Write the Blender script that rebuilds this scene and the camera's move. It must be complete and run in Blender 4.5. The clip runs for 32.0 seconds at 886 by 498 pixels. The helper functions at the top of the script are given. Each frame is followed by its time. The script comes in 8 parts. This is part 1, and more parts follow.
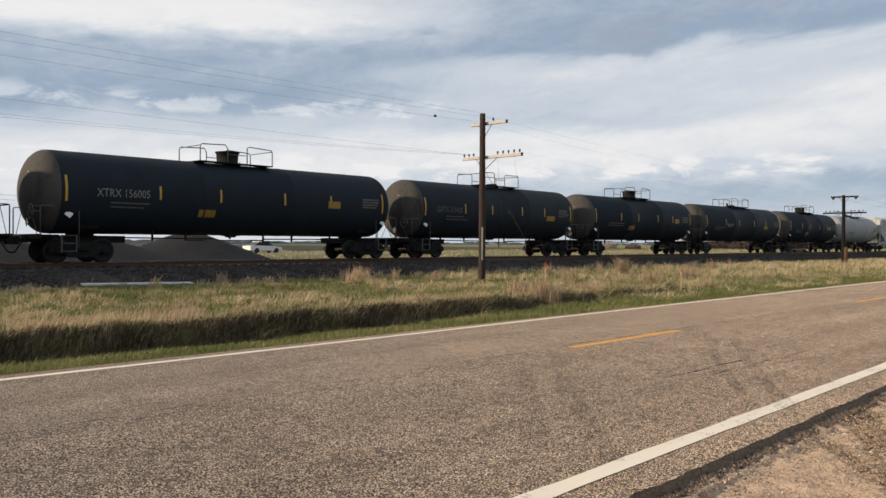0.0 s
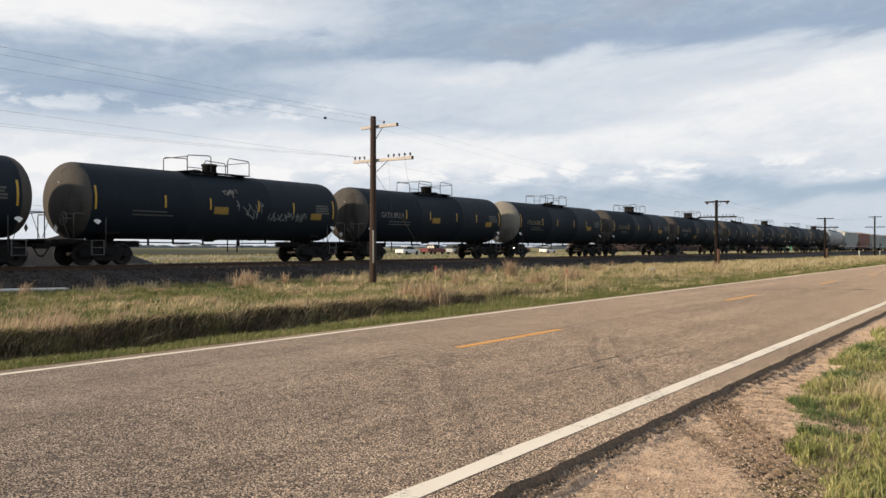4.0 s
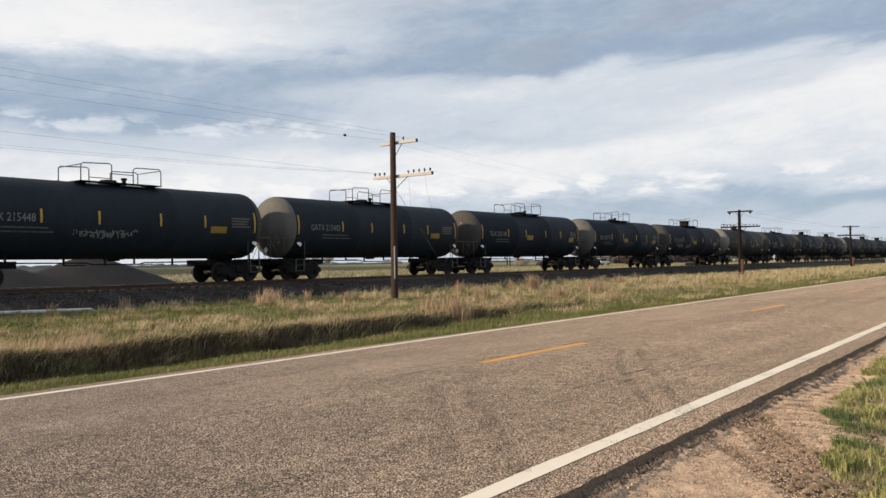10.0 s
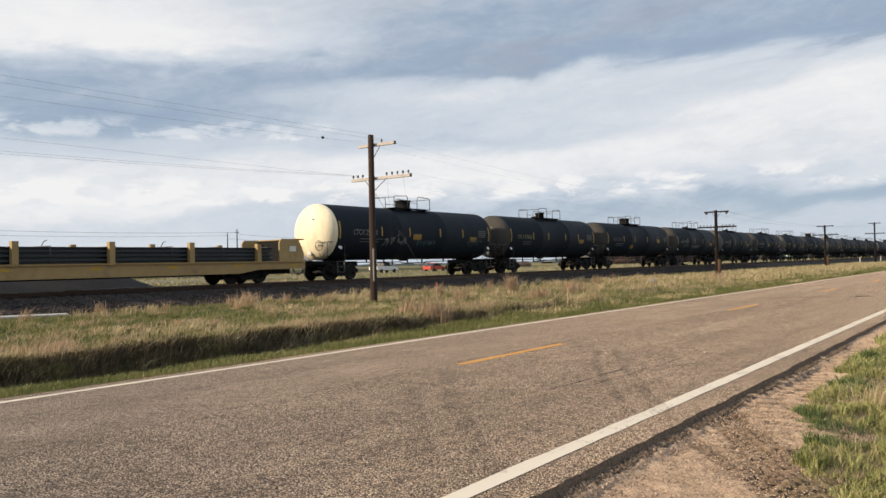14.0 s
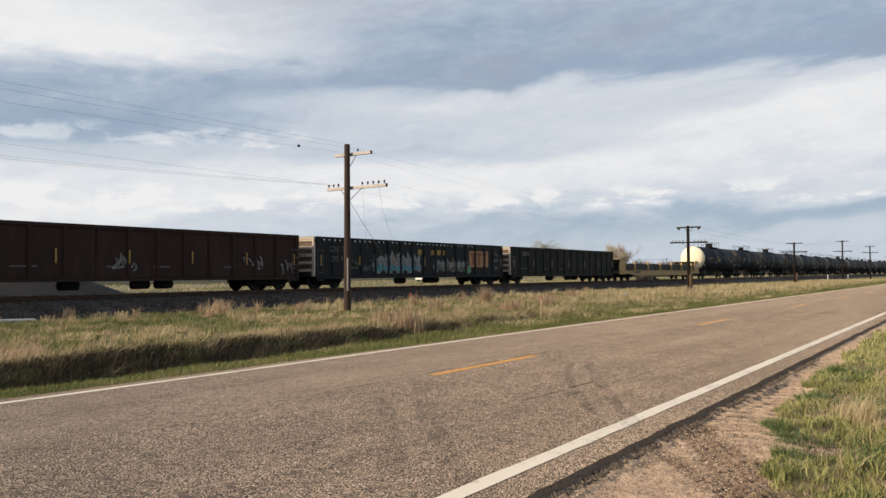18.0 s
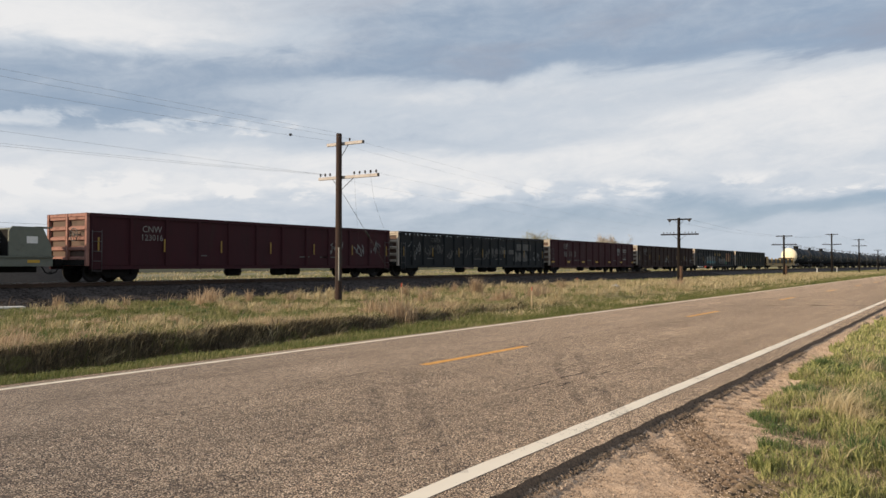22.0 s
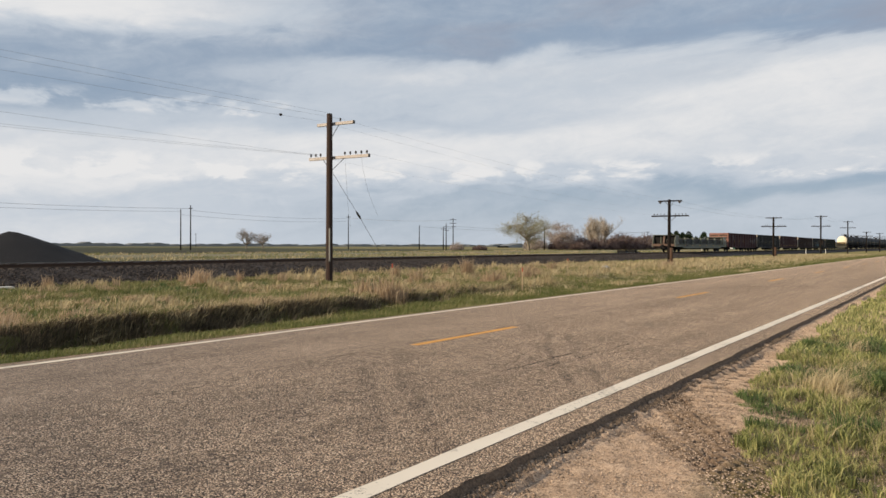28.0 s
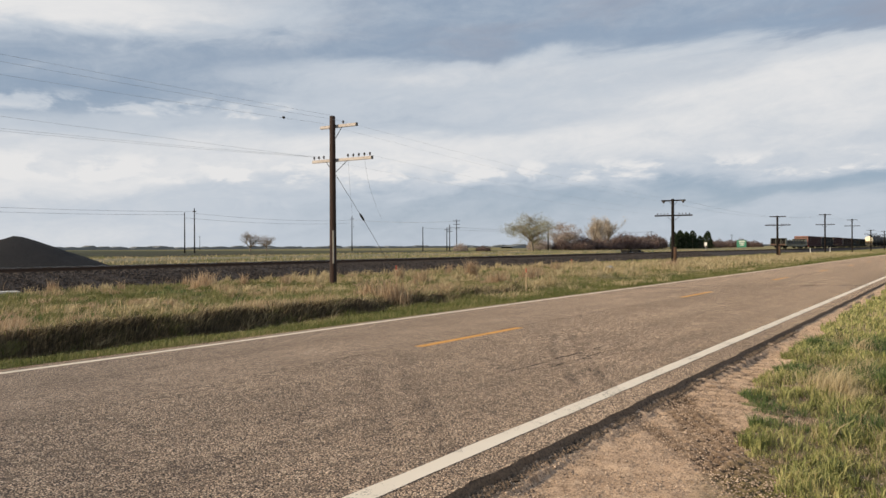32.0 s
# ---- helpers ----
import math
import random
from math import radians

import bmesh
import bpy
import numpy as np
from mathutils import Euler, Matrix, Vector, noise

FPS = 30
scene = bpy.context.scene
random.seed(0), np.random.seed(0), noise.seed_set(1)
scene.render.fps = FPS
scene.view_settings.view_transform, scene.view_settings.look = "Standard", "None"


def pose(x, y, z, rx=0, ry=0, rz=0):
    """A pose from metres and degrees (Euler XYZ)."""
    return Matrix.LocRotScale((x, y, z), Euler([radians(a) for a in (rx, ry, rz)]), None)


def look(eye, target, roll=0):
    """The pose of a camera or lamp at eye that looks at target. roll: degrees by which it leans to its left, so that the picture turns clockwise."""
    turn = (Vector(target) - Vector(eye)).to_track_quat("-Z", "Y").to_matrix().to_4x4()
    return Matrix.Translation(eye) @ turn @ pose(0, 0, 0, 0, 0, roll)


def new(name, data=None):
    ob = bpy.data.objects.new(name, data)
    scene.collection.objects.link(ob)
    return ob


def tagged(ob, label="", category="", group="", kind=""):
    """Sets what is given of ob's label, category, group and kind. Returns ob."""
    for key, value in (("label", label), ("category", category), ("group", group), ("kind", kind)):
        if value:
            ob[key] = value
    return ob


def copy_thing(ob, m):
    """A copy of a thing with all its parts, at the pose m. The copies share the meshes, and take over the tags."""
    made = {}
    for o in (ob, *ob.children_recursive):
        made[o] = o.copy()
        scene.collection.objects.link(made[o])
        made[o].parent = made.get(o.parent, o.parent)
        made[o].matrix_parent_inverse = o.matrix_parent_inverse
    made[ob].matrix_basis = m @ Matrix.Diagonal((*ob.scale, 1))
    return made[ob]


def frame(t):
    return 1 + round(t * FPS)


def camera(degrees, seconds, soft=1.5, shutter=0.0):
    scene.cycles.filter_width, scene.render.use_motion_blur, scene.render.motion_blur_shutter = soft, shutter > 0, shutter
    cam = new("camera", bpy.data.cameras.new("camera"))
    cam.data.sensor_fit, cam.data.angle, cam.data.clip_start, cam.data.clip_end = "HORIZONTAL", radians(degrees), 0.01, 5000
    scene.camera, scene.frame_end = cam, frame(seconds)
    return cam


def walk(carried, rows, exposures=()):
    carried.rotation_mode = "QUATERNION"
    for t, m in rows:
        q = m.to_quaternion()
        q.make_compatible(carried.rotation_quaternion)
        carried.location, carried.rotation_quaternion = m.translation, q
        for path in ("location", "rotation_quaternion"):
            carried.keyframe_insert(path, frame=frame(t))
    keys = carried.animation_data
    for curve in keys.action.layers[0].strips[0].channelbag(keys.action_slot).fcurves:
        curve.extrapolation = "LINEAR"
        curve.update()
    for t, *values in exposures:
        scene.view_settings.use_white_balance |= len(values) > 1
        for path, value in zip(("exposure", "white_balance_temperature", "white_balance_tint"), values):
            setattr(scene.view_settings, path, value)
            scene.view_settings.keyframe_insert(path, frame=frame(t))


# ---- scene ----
SECONDS = 32.0
PATH = [
    (0.0, -0.027, 0.087, 1.463, -46.466, -0.402, 0.263),
    (0.5, -0.029, 0.052, 1.452, -48.327, -0.545, 1.047),
    (1.0, -0.031, 0.027, 1.457, -50.185, -0.851, 1.641),
    (1.5, -0.045, 0.002, 1.450, -51.620, -0.868, 1.762),
    (2.0, -0.026, 0.015, 1.467, -53.052, -0.742, 1.506),
    (2.5, -0.007, -0.004, 1.453, -53.905, -0.579, 0.720),
    (3.0, 0.051, 0.009, 1.448, -54.070, -0.464, -0.059),
    (3.5, 0.002, -0.012, 1.445, -54.134, -0.199, -0.111),
    (5.5, -0.027, -0.003, 1.435, -53.725, 0.076, 0.907),
    (6.0, -0.003, 0.008, 1.435, -53.329, 0.142, 0.535),
    (6.5, -0.005, 0.022, 1.433, -52.911, 0.518, 0.363),
    (7.0, 0.020, 0.039, 1.424, -52.665, 0.801, 0.470),
    (7.5, 0.012, 0.047, 1.426, -52.647, 0.907, 0.513),
    (8.0, -0.014, 0.041, 1.435, -52.599, 1.004, 0.286),
    (8.5, -0.050, 0.029, 1.425, -52.588, 1.133, 0.252),
    (9.0, -0.040, 0.020, 1.428, -52.637, 1.306, -0.069),
    (9.5, -0.034, 0.013, 1.433, -52.663, 1.424, -0.573),
    (10.0, 0.005, 0.036, 1.441, -52.648, 0.946, -0.836),
    (10.5, 0.024, 0.023, 1.428, -52.620, 0.590, -1.306),
    (11.0, 0.025, 0.017, 1.427, -52.718, 0.521, -1.779),
    (11.5, 0.034, 0.015, 1.416, -52.865, 0.942, -2.117),
    (12.0, 0.048, 0.001, 1.435, -53.003, 1.252, -2.497),
    (12.5, 0.084, 0.020, 1.419, -53.028, 1.315, -2.331),
    (13.0, 0.128, 0.051, 1.420, -53.420, 1.195, -1.900),
    (13.5, 0.033, 0.012, 1.443, -53.838, 1.052, -1.559),
    (15.5, 0.013, -0.004, 1.438, -54.688, 1.434, -0.491),
    (16.0, 0.012, 0.002, 1.446, -55.029, 1.556, -0.498),
    (16.5, 0.012, 0.004, 1.442, -55.085, 1.681, -0.644),
    (17.0, -0.011, -0.014, 1.445, -55.301, 1.784, -0.783),
    (17.5, -0.010, -0.009, 1.441, -55.623, 1.893, -0.511),
    (18.0, 0.004, -0.003, 1.434, -55.934, 1.821, -0.348),
    (18.5, 0.024, -0.009, 1.439, -55.968, 1.575, -0.240),
    (19.0, 0.012, -0.011, 1.435, -56.207, 1.135, -0.157),
    (19.5, 0.002, -0.015, 1.434, -56.401, 0.899, -0.033),
    (20.0, -0.008, -0.027, 1.432, -56.542, 0.994, -0.151),
    (20.5, 0.001, -0.019, 1.436, -56.753, 1.260, -0.088),
    (21.0, -0.029, -0.022, 1.444, -56.788, 1.343, 0.118),
    (21.5, 0.017, -0.009, 1.435, -56.615, 1.211, 0.073),
    (22.0, -0.007, -0.013, 1.439, -56.547, 1.114, 0.054),
    (22.5, -0.016, -0.015, 1.439, -56.468, 1.296, 0.087),
    (23.0, -0.019, -0.011, 1.439, -56.474, 1.423, 0.255),
    (23.5, -0.020, -0.022, 1.437, -56.520, 1.075, 0.445),
    (24.0, -0.019, -0.018, 1.438, -56.555, 0.713, 0.372),
    (24.5, -0.029, -0.024, 1.440, -56.624, 0.687, 0.244),
    (25.0, -0.023, -0.025, 1.438, -56.641, 0.522, 0.158),
    (25.5, 0.002, -0.016, 1.434, -56.507, 0.308, -0.111),
    (27.5, 0.008, -0.027, 1.431, -57.106, -0.195, 0.047),
    (28.0, -0.005, -0.019, 1.432, -57.193, -0.238, 0.162),
    (28.5, -0.014, -0.020, 1.436, -57.333, -0.363, 0.186),
    (29.0, 0.022, -0.010, 1.440, -57.437, -0.440, -0.006),
    (29.5, 0.030, -0.009, 1.431, -57.363, -0.284, -0.273),
    (30.0, 0.000, -0.015, 1.425, -57.195, -0.110, -0.104),
    (30.5, -0.023, -0.037, 1.440, -57.046, -0.044, -0.347),
    (31.0, -0.006, -0.031, 1.431, -56.967, 0.112, -0.595),
    (31.5, -0.016, -0.030, 1.433, -56.972, 0.068, -0.349),
    (32.0, -0.034, -0.039, 1.439, -56.933, -0.154, -0.268),
]
cam = camera(58.01, SECONDS, 1.5)
walk(cam, [(t, pose(x, y, z, 0, 0, yaw) @ pose(0, 0, 0, 90 + pitch) @ pose(0, 0, 0, 0, 0, roll)) for t, x, y, z, yaw, pitch, roll in PATH], exposures=((0.0, 0.02), (1.5, 0.14), (9.0, 0.12), (17.0, 0.05), (25.0, -0.05), (32.0, -0.10)))

# ---- world: evening sky with layered cloud, sun low on the far side of the line ----
SUN_EL, SUN_AZ = 21.0, 147.0   # degrees; azimuth counted from +x towards +y


def nodes_of(tree):
    tree.nodes.clear()

    def add(kind, **kw):
        n = tree.nodes.new(kind)
        for k, v in kw.items():
            if k in n.inputs:
                n.inputs[k].default_value = v
        return n
    return add


def build_world():
    w = bpy.data.worlds.new("sky")
    w.use_nodes = True
    scene.world = w
    t = w.node_tree
    add = nodes_of(t)
    ln = t.links.new

    def m(op, a, b=None, c=None, clamp=False):
        n = t.nodes.new("ShaderNodeMath")
        n.operation = op
        n.use_clamp = clamp
        for k, v in enumerate((a, b, c)):
            if v is None:
                continue
            if isinstance(v, (int, float)):
                n.inputs[k].default_value = v
            else:
                ln(v, n.inputs[k])
        return n.outputs[0]

    tc = add("ShaderNodeTexCoord")
    sep = add("ShaderNodeSeparateXYZ")
    ln(tc.outputs["Generated"], sep.inputs[0])
    X, Y, Z = sep.outputs
    az = m("ARCTAN2", Y, X)                 # 0 along the line, grows to the left
    el = m("ARCSINE", Z)
    u = m("SUBTRACT", az, 0.58)             # about 0 at the middle of the view
    # streak coordinates, wide and flat
    com = add("ShaderNodeCombineXYZ")
    ln(u, com.inputs[0]); ln(el, com.inputs[1])

    def noise_at(sx, sy, scale, detail, rough, seed, dist=0.0, tilt=0.0):
        a = m("MULTIPLY", u, sx)
        b = m("MULTIPLY", m("ADD", el, m("MULTIPLY", u, tilt)), sy)
        c = add("ShaderNodeCombineXYZ")
        ln(a, c.inputs[0]); ln(b, c.inputs[1])
        c.inputs[2].default_value = seed
        n = add("ShaderNodeTexNoise", Scale=scale, Detail=detail, Roughness=rough, Distortion=dist)
        ln(c.outputs[0], n.inputs["Vector"])
        return n.outputs["Fac"]

    n1 = noise_at(1.0, 4.0, 4.0, 6, 0.55, 3.1, 0.4, 0.10)
    n2 = noise_at(1.0, 3.0, 14.0, 8, 0.62, 7.7, 0.6, 0.08)
    n3 = noise_at(1.0, 1.8, 38.0, 8, 0.65, 1.3, 0.5)
    v = m("ADD", el, m("MULTIPLY", u, 0.045))
    v = m("ADD", v, m("MULTIPLY", m("SUBTRACT", n1, 0.5), 0.085))
    v = m("ADD", v, m("MULTIPLY", m("SUBTRACT", n2, 0.5), 0.018))
    v = m("MULTIPLY", v, 2.0)               # 0..0.5 rad -> 0..1

    def ramp(stops):
        r = add("ShaderNodeValToRGB")
        cr = r.color_ramp
        cr.interpolation = "EASE"
        while len(cr.elements) < len(stops):
            cr.elements.new(0.5)
        for e, (p, g) in zip(cr.elements, stops):
            e.position = p
            e.color = (g, g, g, 1)
        ln(v, r.inputs[0])
        return r.outputs["Color"]

    # cloud cover by height above the horizon, for the left, the middle and the right of the view
    left = ramp([(0.0, 0.74), (0.06, 0.74), (0.13, 0.66), (0.20, 0.86), (0.27, 0.78), (0.33, 0.55), (0.40, 0.24), (0.48, 0.34), (0.56, 0.95), (0.75, 0.72), (1.0, 0.5)])
    mid = ramp([(0.0, 0.48), (0.07, 0.38), (0.13, 0.42), (0.19, 0.84), (0.26, 0.88), (0.32, 0.50), (0.38, 0.62), (0.42, 0.72), (0.47, 0.26), (0.58, 0.30), (0.78, 0.62), (1.0, 0.5)])
    right = ramp([(0.0, 0.50), (0.05, 0.52), (0.10, 0.26), (0.16, 0.72), (0.24, 0.82), (0.34, 0.90), (0.40, 0.66), (0.45, 0.22), (0.55, 0.32), (0.70, 0.36), (0.85, 0.55), (1.0, 0.5)])

    def mix(f, a, b):
        n = add("ShaderNodeMix")
        n.data_type = "RGBA"
        ln(f, n.inputs["Factor"])
        for s, x in ((6, a), (7, b)):
            if isinstance(x, tuple):
                n.inputs[s].default_value = x
            else:
                ln(x, n.inputs[s])
        return n.outputs[2]

    def step(x, a, b):
        n = add("ShaderNodeMapRange")
        n.interpolation_type = "SMOOTHSTEP"
        ln(x, n.inputs[0])
        n.inputs[1].default_value, n.inputs[2].default_value = a, b
        return n.outputs[0]

    cover = mix(step(u, 0.0, 0.42), mix(step(u, -0.42, 0.02), right, mid), left)
    # break up with billows and streaks
    cover = m("ADD", cover, m("MULTIPLY", m("SUBTRACT", n2, 0.5), 0.30))
    cover = m("ADD", cover, m("MULTIPLY", m("SUBTRACT", n3, 0.5), 0.15))
    # small bright heaps low in the sky
    puff = noise_at(1.0, 2.6, 15.0, 9, 0.6, 12.4, 0.3)
    low = m("MULTIPLY", step(el, 0.072, 0.084), m("SUBTRACT", 1.0, step(el, 0.092, 0.115)))
    high = m("MULTIPLY", m("MULTIPLY", step(el, 0.150, 0.158), m("SUBTRACT", 1.0, step(el, 0.166, 0.185))), step(u, 0.12, 0.22))
    band = m("ADD", low, high)
    heap = m("MULTIPLY", step(puff, 0.46, 0.64), band)
    cover = m("ADD", cover, m("MULTIPLY", heap, 0.36), clamp=True)

    sky = add("ShaderNodeTexSky")
    sky.sky_type = "NISHITA"
    sky.sun_disc = False
    sky.sun_elevation = radians(SUN_EL)
    sky.sun_rotation = radians(90 - SUN_AZ)
    sky.altitude = 1300
    sky.air_density, sky.dust_density, sky.ozone_density = 1.0, 1.2, 1.0
    skys = add("ShaderNodeVectorMath")
    skys.operation = "SCALE"
    skys.inputs["Scale"].default_value = 0.085
    ln(sky.outputs[0], skys.inputs[0])
    # thin grey veil between the clouds
    base = mix(m("ADD", 0.82, 0.0), skys.outputs[0], (0.335, 0.42, 0.54, 1))
    shade = mix(step(cover, 0.18, 0.62), base, (0.575, 0.63, 0.70, 1))
    tone = mix(step(cover, 0.55, 1.0), shade, (0.845, 0.84, 0.84, 1))
    # greyer underside high up on the right
    dark = m("MULTIPLY", step(el, 0.185, 0.26), m("SUBTRACT", 1.0, step(u, -0.05, 0.45)))
    tone = mix(m("MULTIPLY", dark, m("MULTIPLY", step(n1, 0.40, 0.70), 0.60)), tone, (0.335, 0.35, 0.42, 1))
    bg = add("ShaderNodeBackground", Strength=1.0)
    ln(tone, bg.inputs[0])
    out = add("ShaderNodeOutputWorld")
    ln(bg.outputs[0], out.inputs[0])


build_world()
sun = new("sun", bpy.data.lights.new("sun", "SUN"))
sun.data.energy, sun.data.angle, sun.data.color = 5.0, radians(2.0), (1.0, 0.80, 0.56)
a, e = radians(SUN_AZ), radians(SUN_EL)
sun.matrix_world = look((math.cos(a) * math.cos(e) * 90, math.sin(a) * math.cos(e) * 90, math.sin(e) * 90), (0, 0, 0))


# ---- materials ----
def surf(name, c1, c2, scale=4.0, rough=0.7, metal=0.0, bump=0.15, fine=60.0, c3=None, stain=0.58, sscale=1.2, stretch=(1, 1, 1), vary=0.0, spec=0.5, dist=0.02, island=False):
    """Two colours mixed by grain, a third in stains, with relief from both scales."""
    mt = bpy.data.materials.new(name)
    mt.use_nodes = True
    t = mt.node_tree
    add = nodes_of(t)
    ln = t.links.new
    tc = add("ShaderNodeTexCoord")
    mp = add("ShaderNodeMapping")
    mp.inputs["Scale"].default_value = stretch
    ln(tc.outputs["Object"], mp.inputs[0])
    info = add("ShaderNodeObjectInfo")
    offs = add("ShaderNodeVectorMath")
    offs.operation = "MULTIPLY_ADD"
    ln(info.outputs["Random"], offs.inputs[0])
    offs.inputs[1].default_value = (37.0, 11.0, 5.0)
    ln(mp.outputs[0], offs.inputs[2])
    vec = offs.outputs[0]
    na = add("ShaderNodeTexNoise", Scale=scale, Detail=6.0, Roughness=0.65)
    nb = add("ShaderNodeTexNoise", Scale=fine, Detail=4.0, Roughness=0.6)
    ln(vec, na.inputs["Vector"]); ln(vec, nb.inputs["Vector"])

    def mix(f, x, y):
        n = add("ShaderNodeMix")
        n.data_type = "RGBA"
        ln(f, n.inputs["Factor"])
        for s, v in ((6, x), (7, y)):
            if isinstance(v, tuple):
                n.inputs[s].default_value = (*v[:3], 1)
            else:
                ln(v, n.inputs[s])
        return n.outputs[2]

    def rng(x, lo, hi, a=0.0, b=1.0):
        n = add("ShaderNodeMapRange")
        ln(x, n.inputs[0])
        for k, v in enumerate((lo, hi, a, b)):
            n.inputs[k + 1].default_value = v
        return n.outputs[0]
    both = add("ShaderNodeMath")
    both.operation = "MULTIPLY_ADD"
    ln(nb.outputs["Fac"], both.inputs[0]); both.inputs[1].default_value = 0.5
    ln(na.outputs["Fac"], both.inputs[2])
    col = mix(rng(both.outputs[0], 0.5, 1.0), c1, c2)
    if c3:
        ns = add("ShaderNodeTexNoise", Scale=sscale, Detail=7.0, Roughness=0.7)
        ln(vec, ns.inputs["Vector"])
        col = mix(rng(ns.outputs["Fac"], stain, stain + 0.14), col, c3)
    if vary or island:
        hsv = add("ShaderNodeHueSaturation")
        if island:
            geo = add("ShaderNodeNewGeometry")
            src = geo.outputs["Random Per Island"]
        else:
            src = info.outputs["Random"]
        ln(rng(src, 0, 1, 1 - vary, 1 + vary), hsv.inputs["Value"])
        ln(col, hsv.inputs["Color"])
        col = hsv.outputs[0]
    b = add("ShaderNodeBsdfPrincipled", Roughness=rough, Metallic=metal)
    b.inputs["Specular IOR Level"].default_value = spec
    ln(col, b.inputs["Base Color"])
    ln(rng(na.outputs["Fac"], 0.3, 0.7, max(0.05, rough - 0.1), min(1.0, rough + 0.1)), b.inputs["Roughness"])
    if bump:
        bp = add("ShaderNodeBump", Strength=bump, Distance=dist)
        ln(both.outputs[0], bp.inputs["Height"])
        ln(bp.outputs[0], b.inputs["Normal"])
    out = add("ShaderNodeOutputMaterial")
    ln(b.outputs[0], out.inputs[0])
    return mt


def road_material():
    """Brown-grey chip seal with coarse stone chips, long wheel paths and patches."""
    mt = bpy.data.materials.new("chip_seal")
    mt.use_nodes = True
    t = mt.node_tree
    add = nodes_of(t)
    ln = t.links.new
    tc = add("ShaderNodeTexCoord")
    vec = tc.outputs["Object"]
    vor = add("ShaderNodeTexVoronoi", Scale=80.0)
    ln(vec, vor.inputs["Vector"])
    big = add("ShaderNodeTexNoise", Scale=0.9, Detail=6.0, Roughness=0.6)
    mp = add("ShaderNodeMapping")
    mp.inputs["Scale"].default_value = (0.06, 1.1, 1)
    ln(vec, mp.inputs[0]); ln(vec, big.inputs["Vector"])
    path = add("ShaderNodeTexNoise", Scale=1.0, Detail=4.0, Roughness=0.6)
    ln(mp.outputs[0], path.inputs["Vector"])
    speck = add("ShaderNodeTexNoise", Scale=120.0, Detail=3.0, Roughness=0.7)
    ln(vec, speck.inputs["Vector"])
    ramp = add("ShaderNodeValToRGB")
    cr = ramp.color_ramp
    for _ in range(3):
        cr.elements.new(0.5)
    for el, (p, c) in zip(cr.elements, [(0.0, (0.15, 0.108, 0.073)), (0.2, (0.37, 0.270, 0.190)), (0.5, (0.57, 0.420, 0.296)), (0.8, (0.74, 0.565, 0.41)), (1.0, (0.90, 0.75, 0.58))]):
        el.position = p
        el.color = (*c, 1)
    sepc = add("ShaderNodeSeparateColor")
    ln(vor.outputs["Color"], sepc.inputs[0])
    ln(sepc.outputs[0], ramp.inputs[0])

    def mix(f, x, y, mode="MIX"):
        n = add("ShaderNodeMix")
        n.data_type = "RGBA"
        n.blend_type = mode
        for s, v in ((0, f), (6, x), (7, y)):
            if isinstance(v, (int, float)):
                n.inputs[s].default_value = v
            elif isinstance(v, tuple):
                n.inputs[s].default_value = (*v, 1)
            else:
                ln(v, n.inputs[s])
        return n.outputs[2]

    def rng(x, lo, hi, a, b):
        n = add("ShaderNodeMapRange")
        ln(x, n.inputs[0])
        for k, v in enumerate((lo, hi, a, b)):
            n.inputs[k + 1].default_value = v
        return n.outputs[0]
    gap = rng(vor.outputs["Distance"], 0.36, 0.62, 0.0, 1.0)
    col = mix(gap, ramp.outputs[0], (0.026, 0.021, 0.018))
    pit = add("ShaderNodeTexNoise", Scale=34.0, Detail=6.0, Roughness=0.75)
    ln(vec, pit.inputs["Vector"])
    col = mix(rng(pit.outputs["Fac"], 0.54, 0.63, 0.0, 0.9), col, (0.07, 0.055, 0.045))
    blot = add("ShaderNodeTexNoise", Scale=8.0, Detail=8.0, Roughness=0.8)
    ln(vec, blot.inputs["Vector"])
    # the far lane was laid apart: finer and greyer, with a wavering joint
    sx = add("ShaderNodeSeparateXYZ")
    ln(vec, sx.inputs[0])
    joint = add("ShaderNodeMath")
    joint.operation = "MULTIPLY_ADD"
    ln(big.outputs["Fac"], joint.inputs[0]); joint.inputs[1].default_value = 0.10
    ln(sx.outputs[1], joint.inputs[2])
    lane = rng(joint.outputs[0], 6.36, 6.42, 1.0, 0.75)
    both = add("ShaderNodeMath")
    both.operation = "MULTIPLY"
    ln(rng(blot.outputs["Fac"], 0.53, 0.60, 0.0, 0.8), both.inputs[0]); ln(lane, both.inputs[1])
    col = mix(rng(joint.outputs[0], 6.36, 6.42, 0.0, 0.18), col, (0.36, 0.275, 0.21))
    col = mix(both.outputs[0], col, (0.075, 0.056, 0.044))
    col = mix(rng(speck.outputs["Fac"], 0.45, 0.75, 0.0, 0.35), col, (0.32, 0.235, 0.175))
    tone = add("ShaderNodeHueSaturation")
    ln(rng(path.outputs["Fac"], 0.3, 0.7, 0.84, 1.18), tone.inputs["Value"])
    ln(col, tone.inputs["Color"])
    tone2 = add("ShaderNodeHueSaturation")
    ln(rng(big.outputs["Fac"], 0.3, 0.7, 0.97, 1.24), tone2.inputs["Value"])
    ln(tone.outputs[0], tone2.inputs["Color"])
    b = add("ShaderNodeBsdfPrincipled", Roughness=0.85)
    b.inputs["Specular IOR Level"].default_value = 0.25
    b.inputs["Diffuse Roughness"].default_value = 1.0
    ln(tone2.outputs[0], b.inputs["Base Color"])
    bp = add("ShaderNodeBump", Strength=0.7, Distance=0.010)
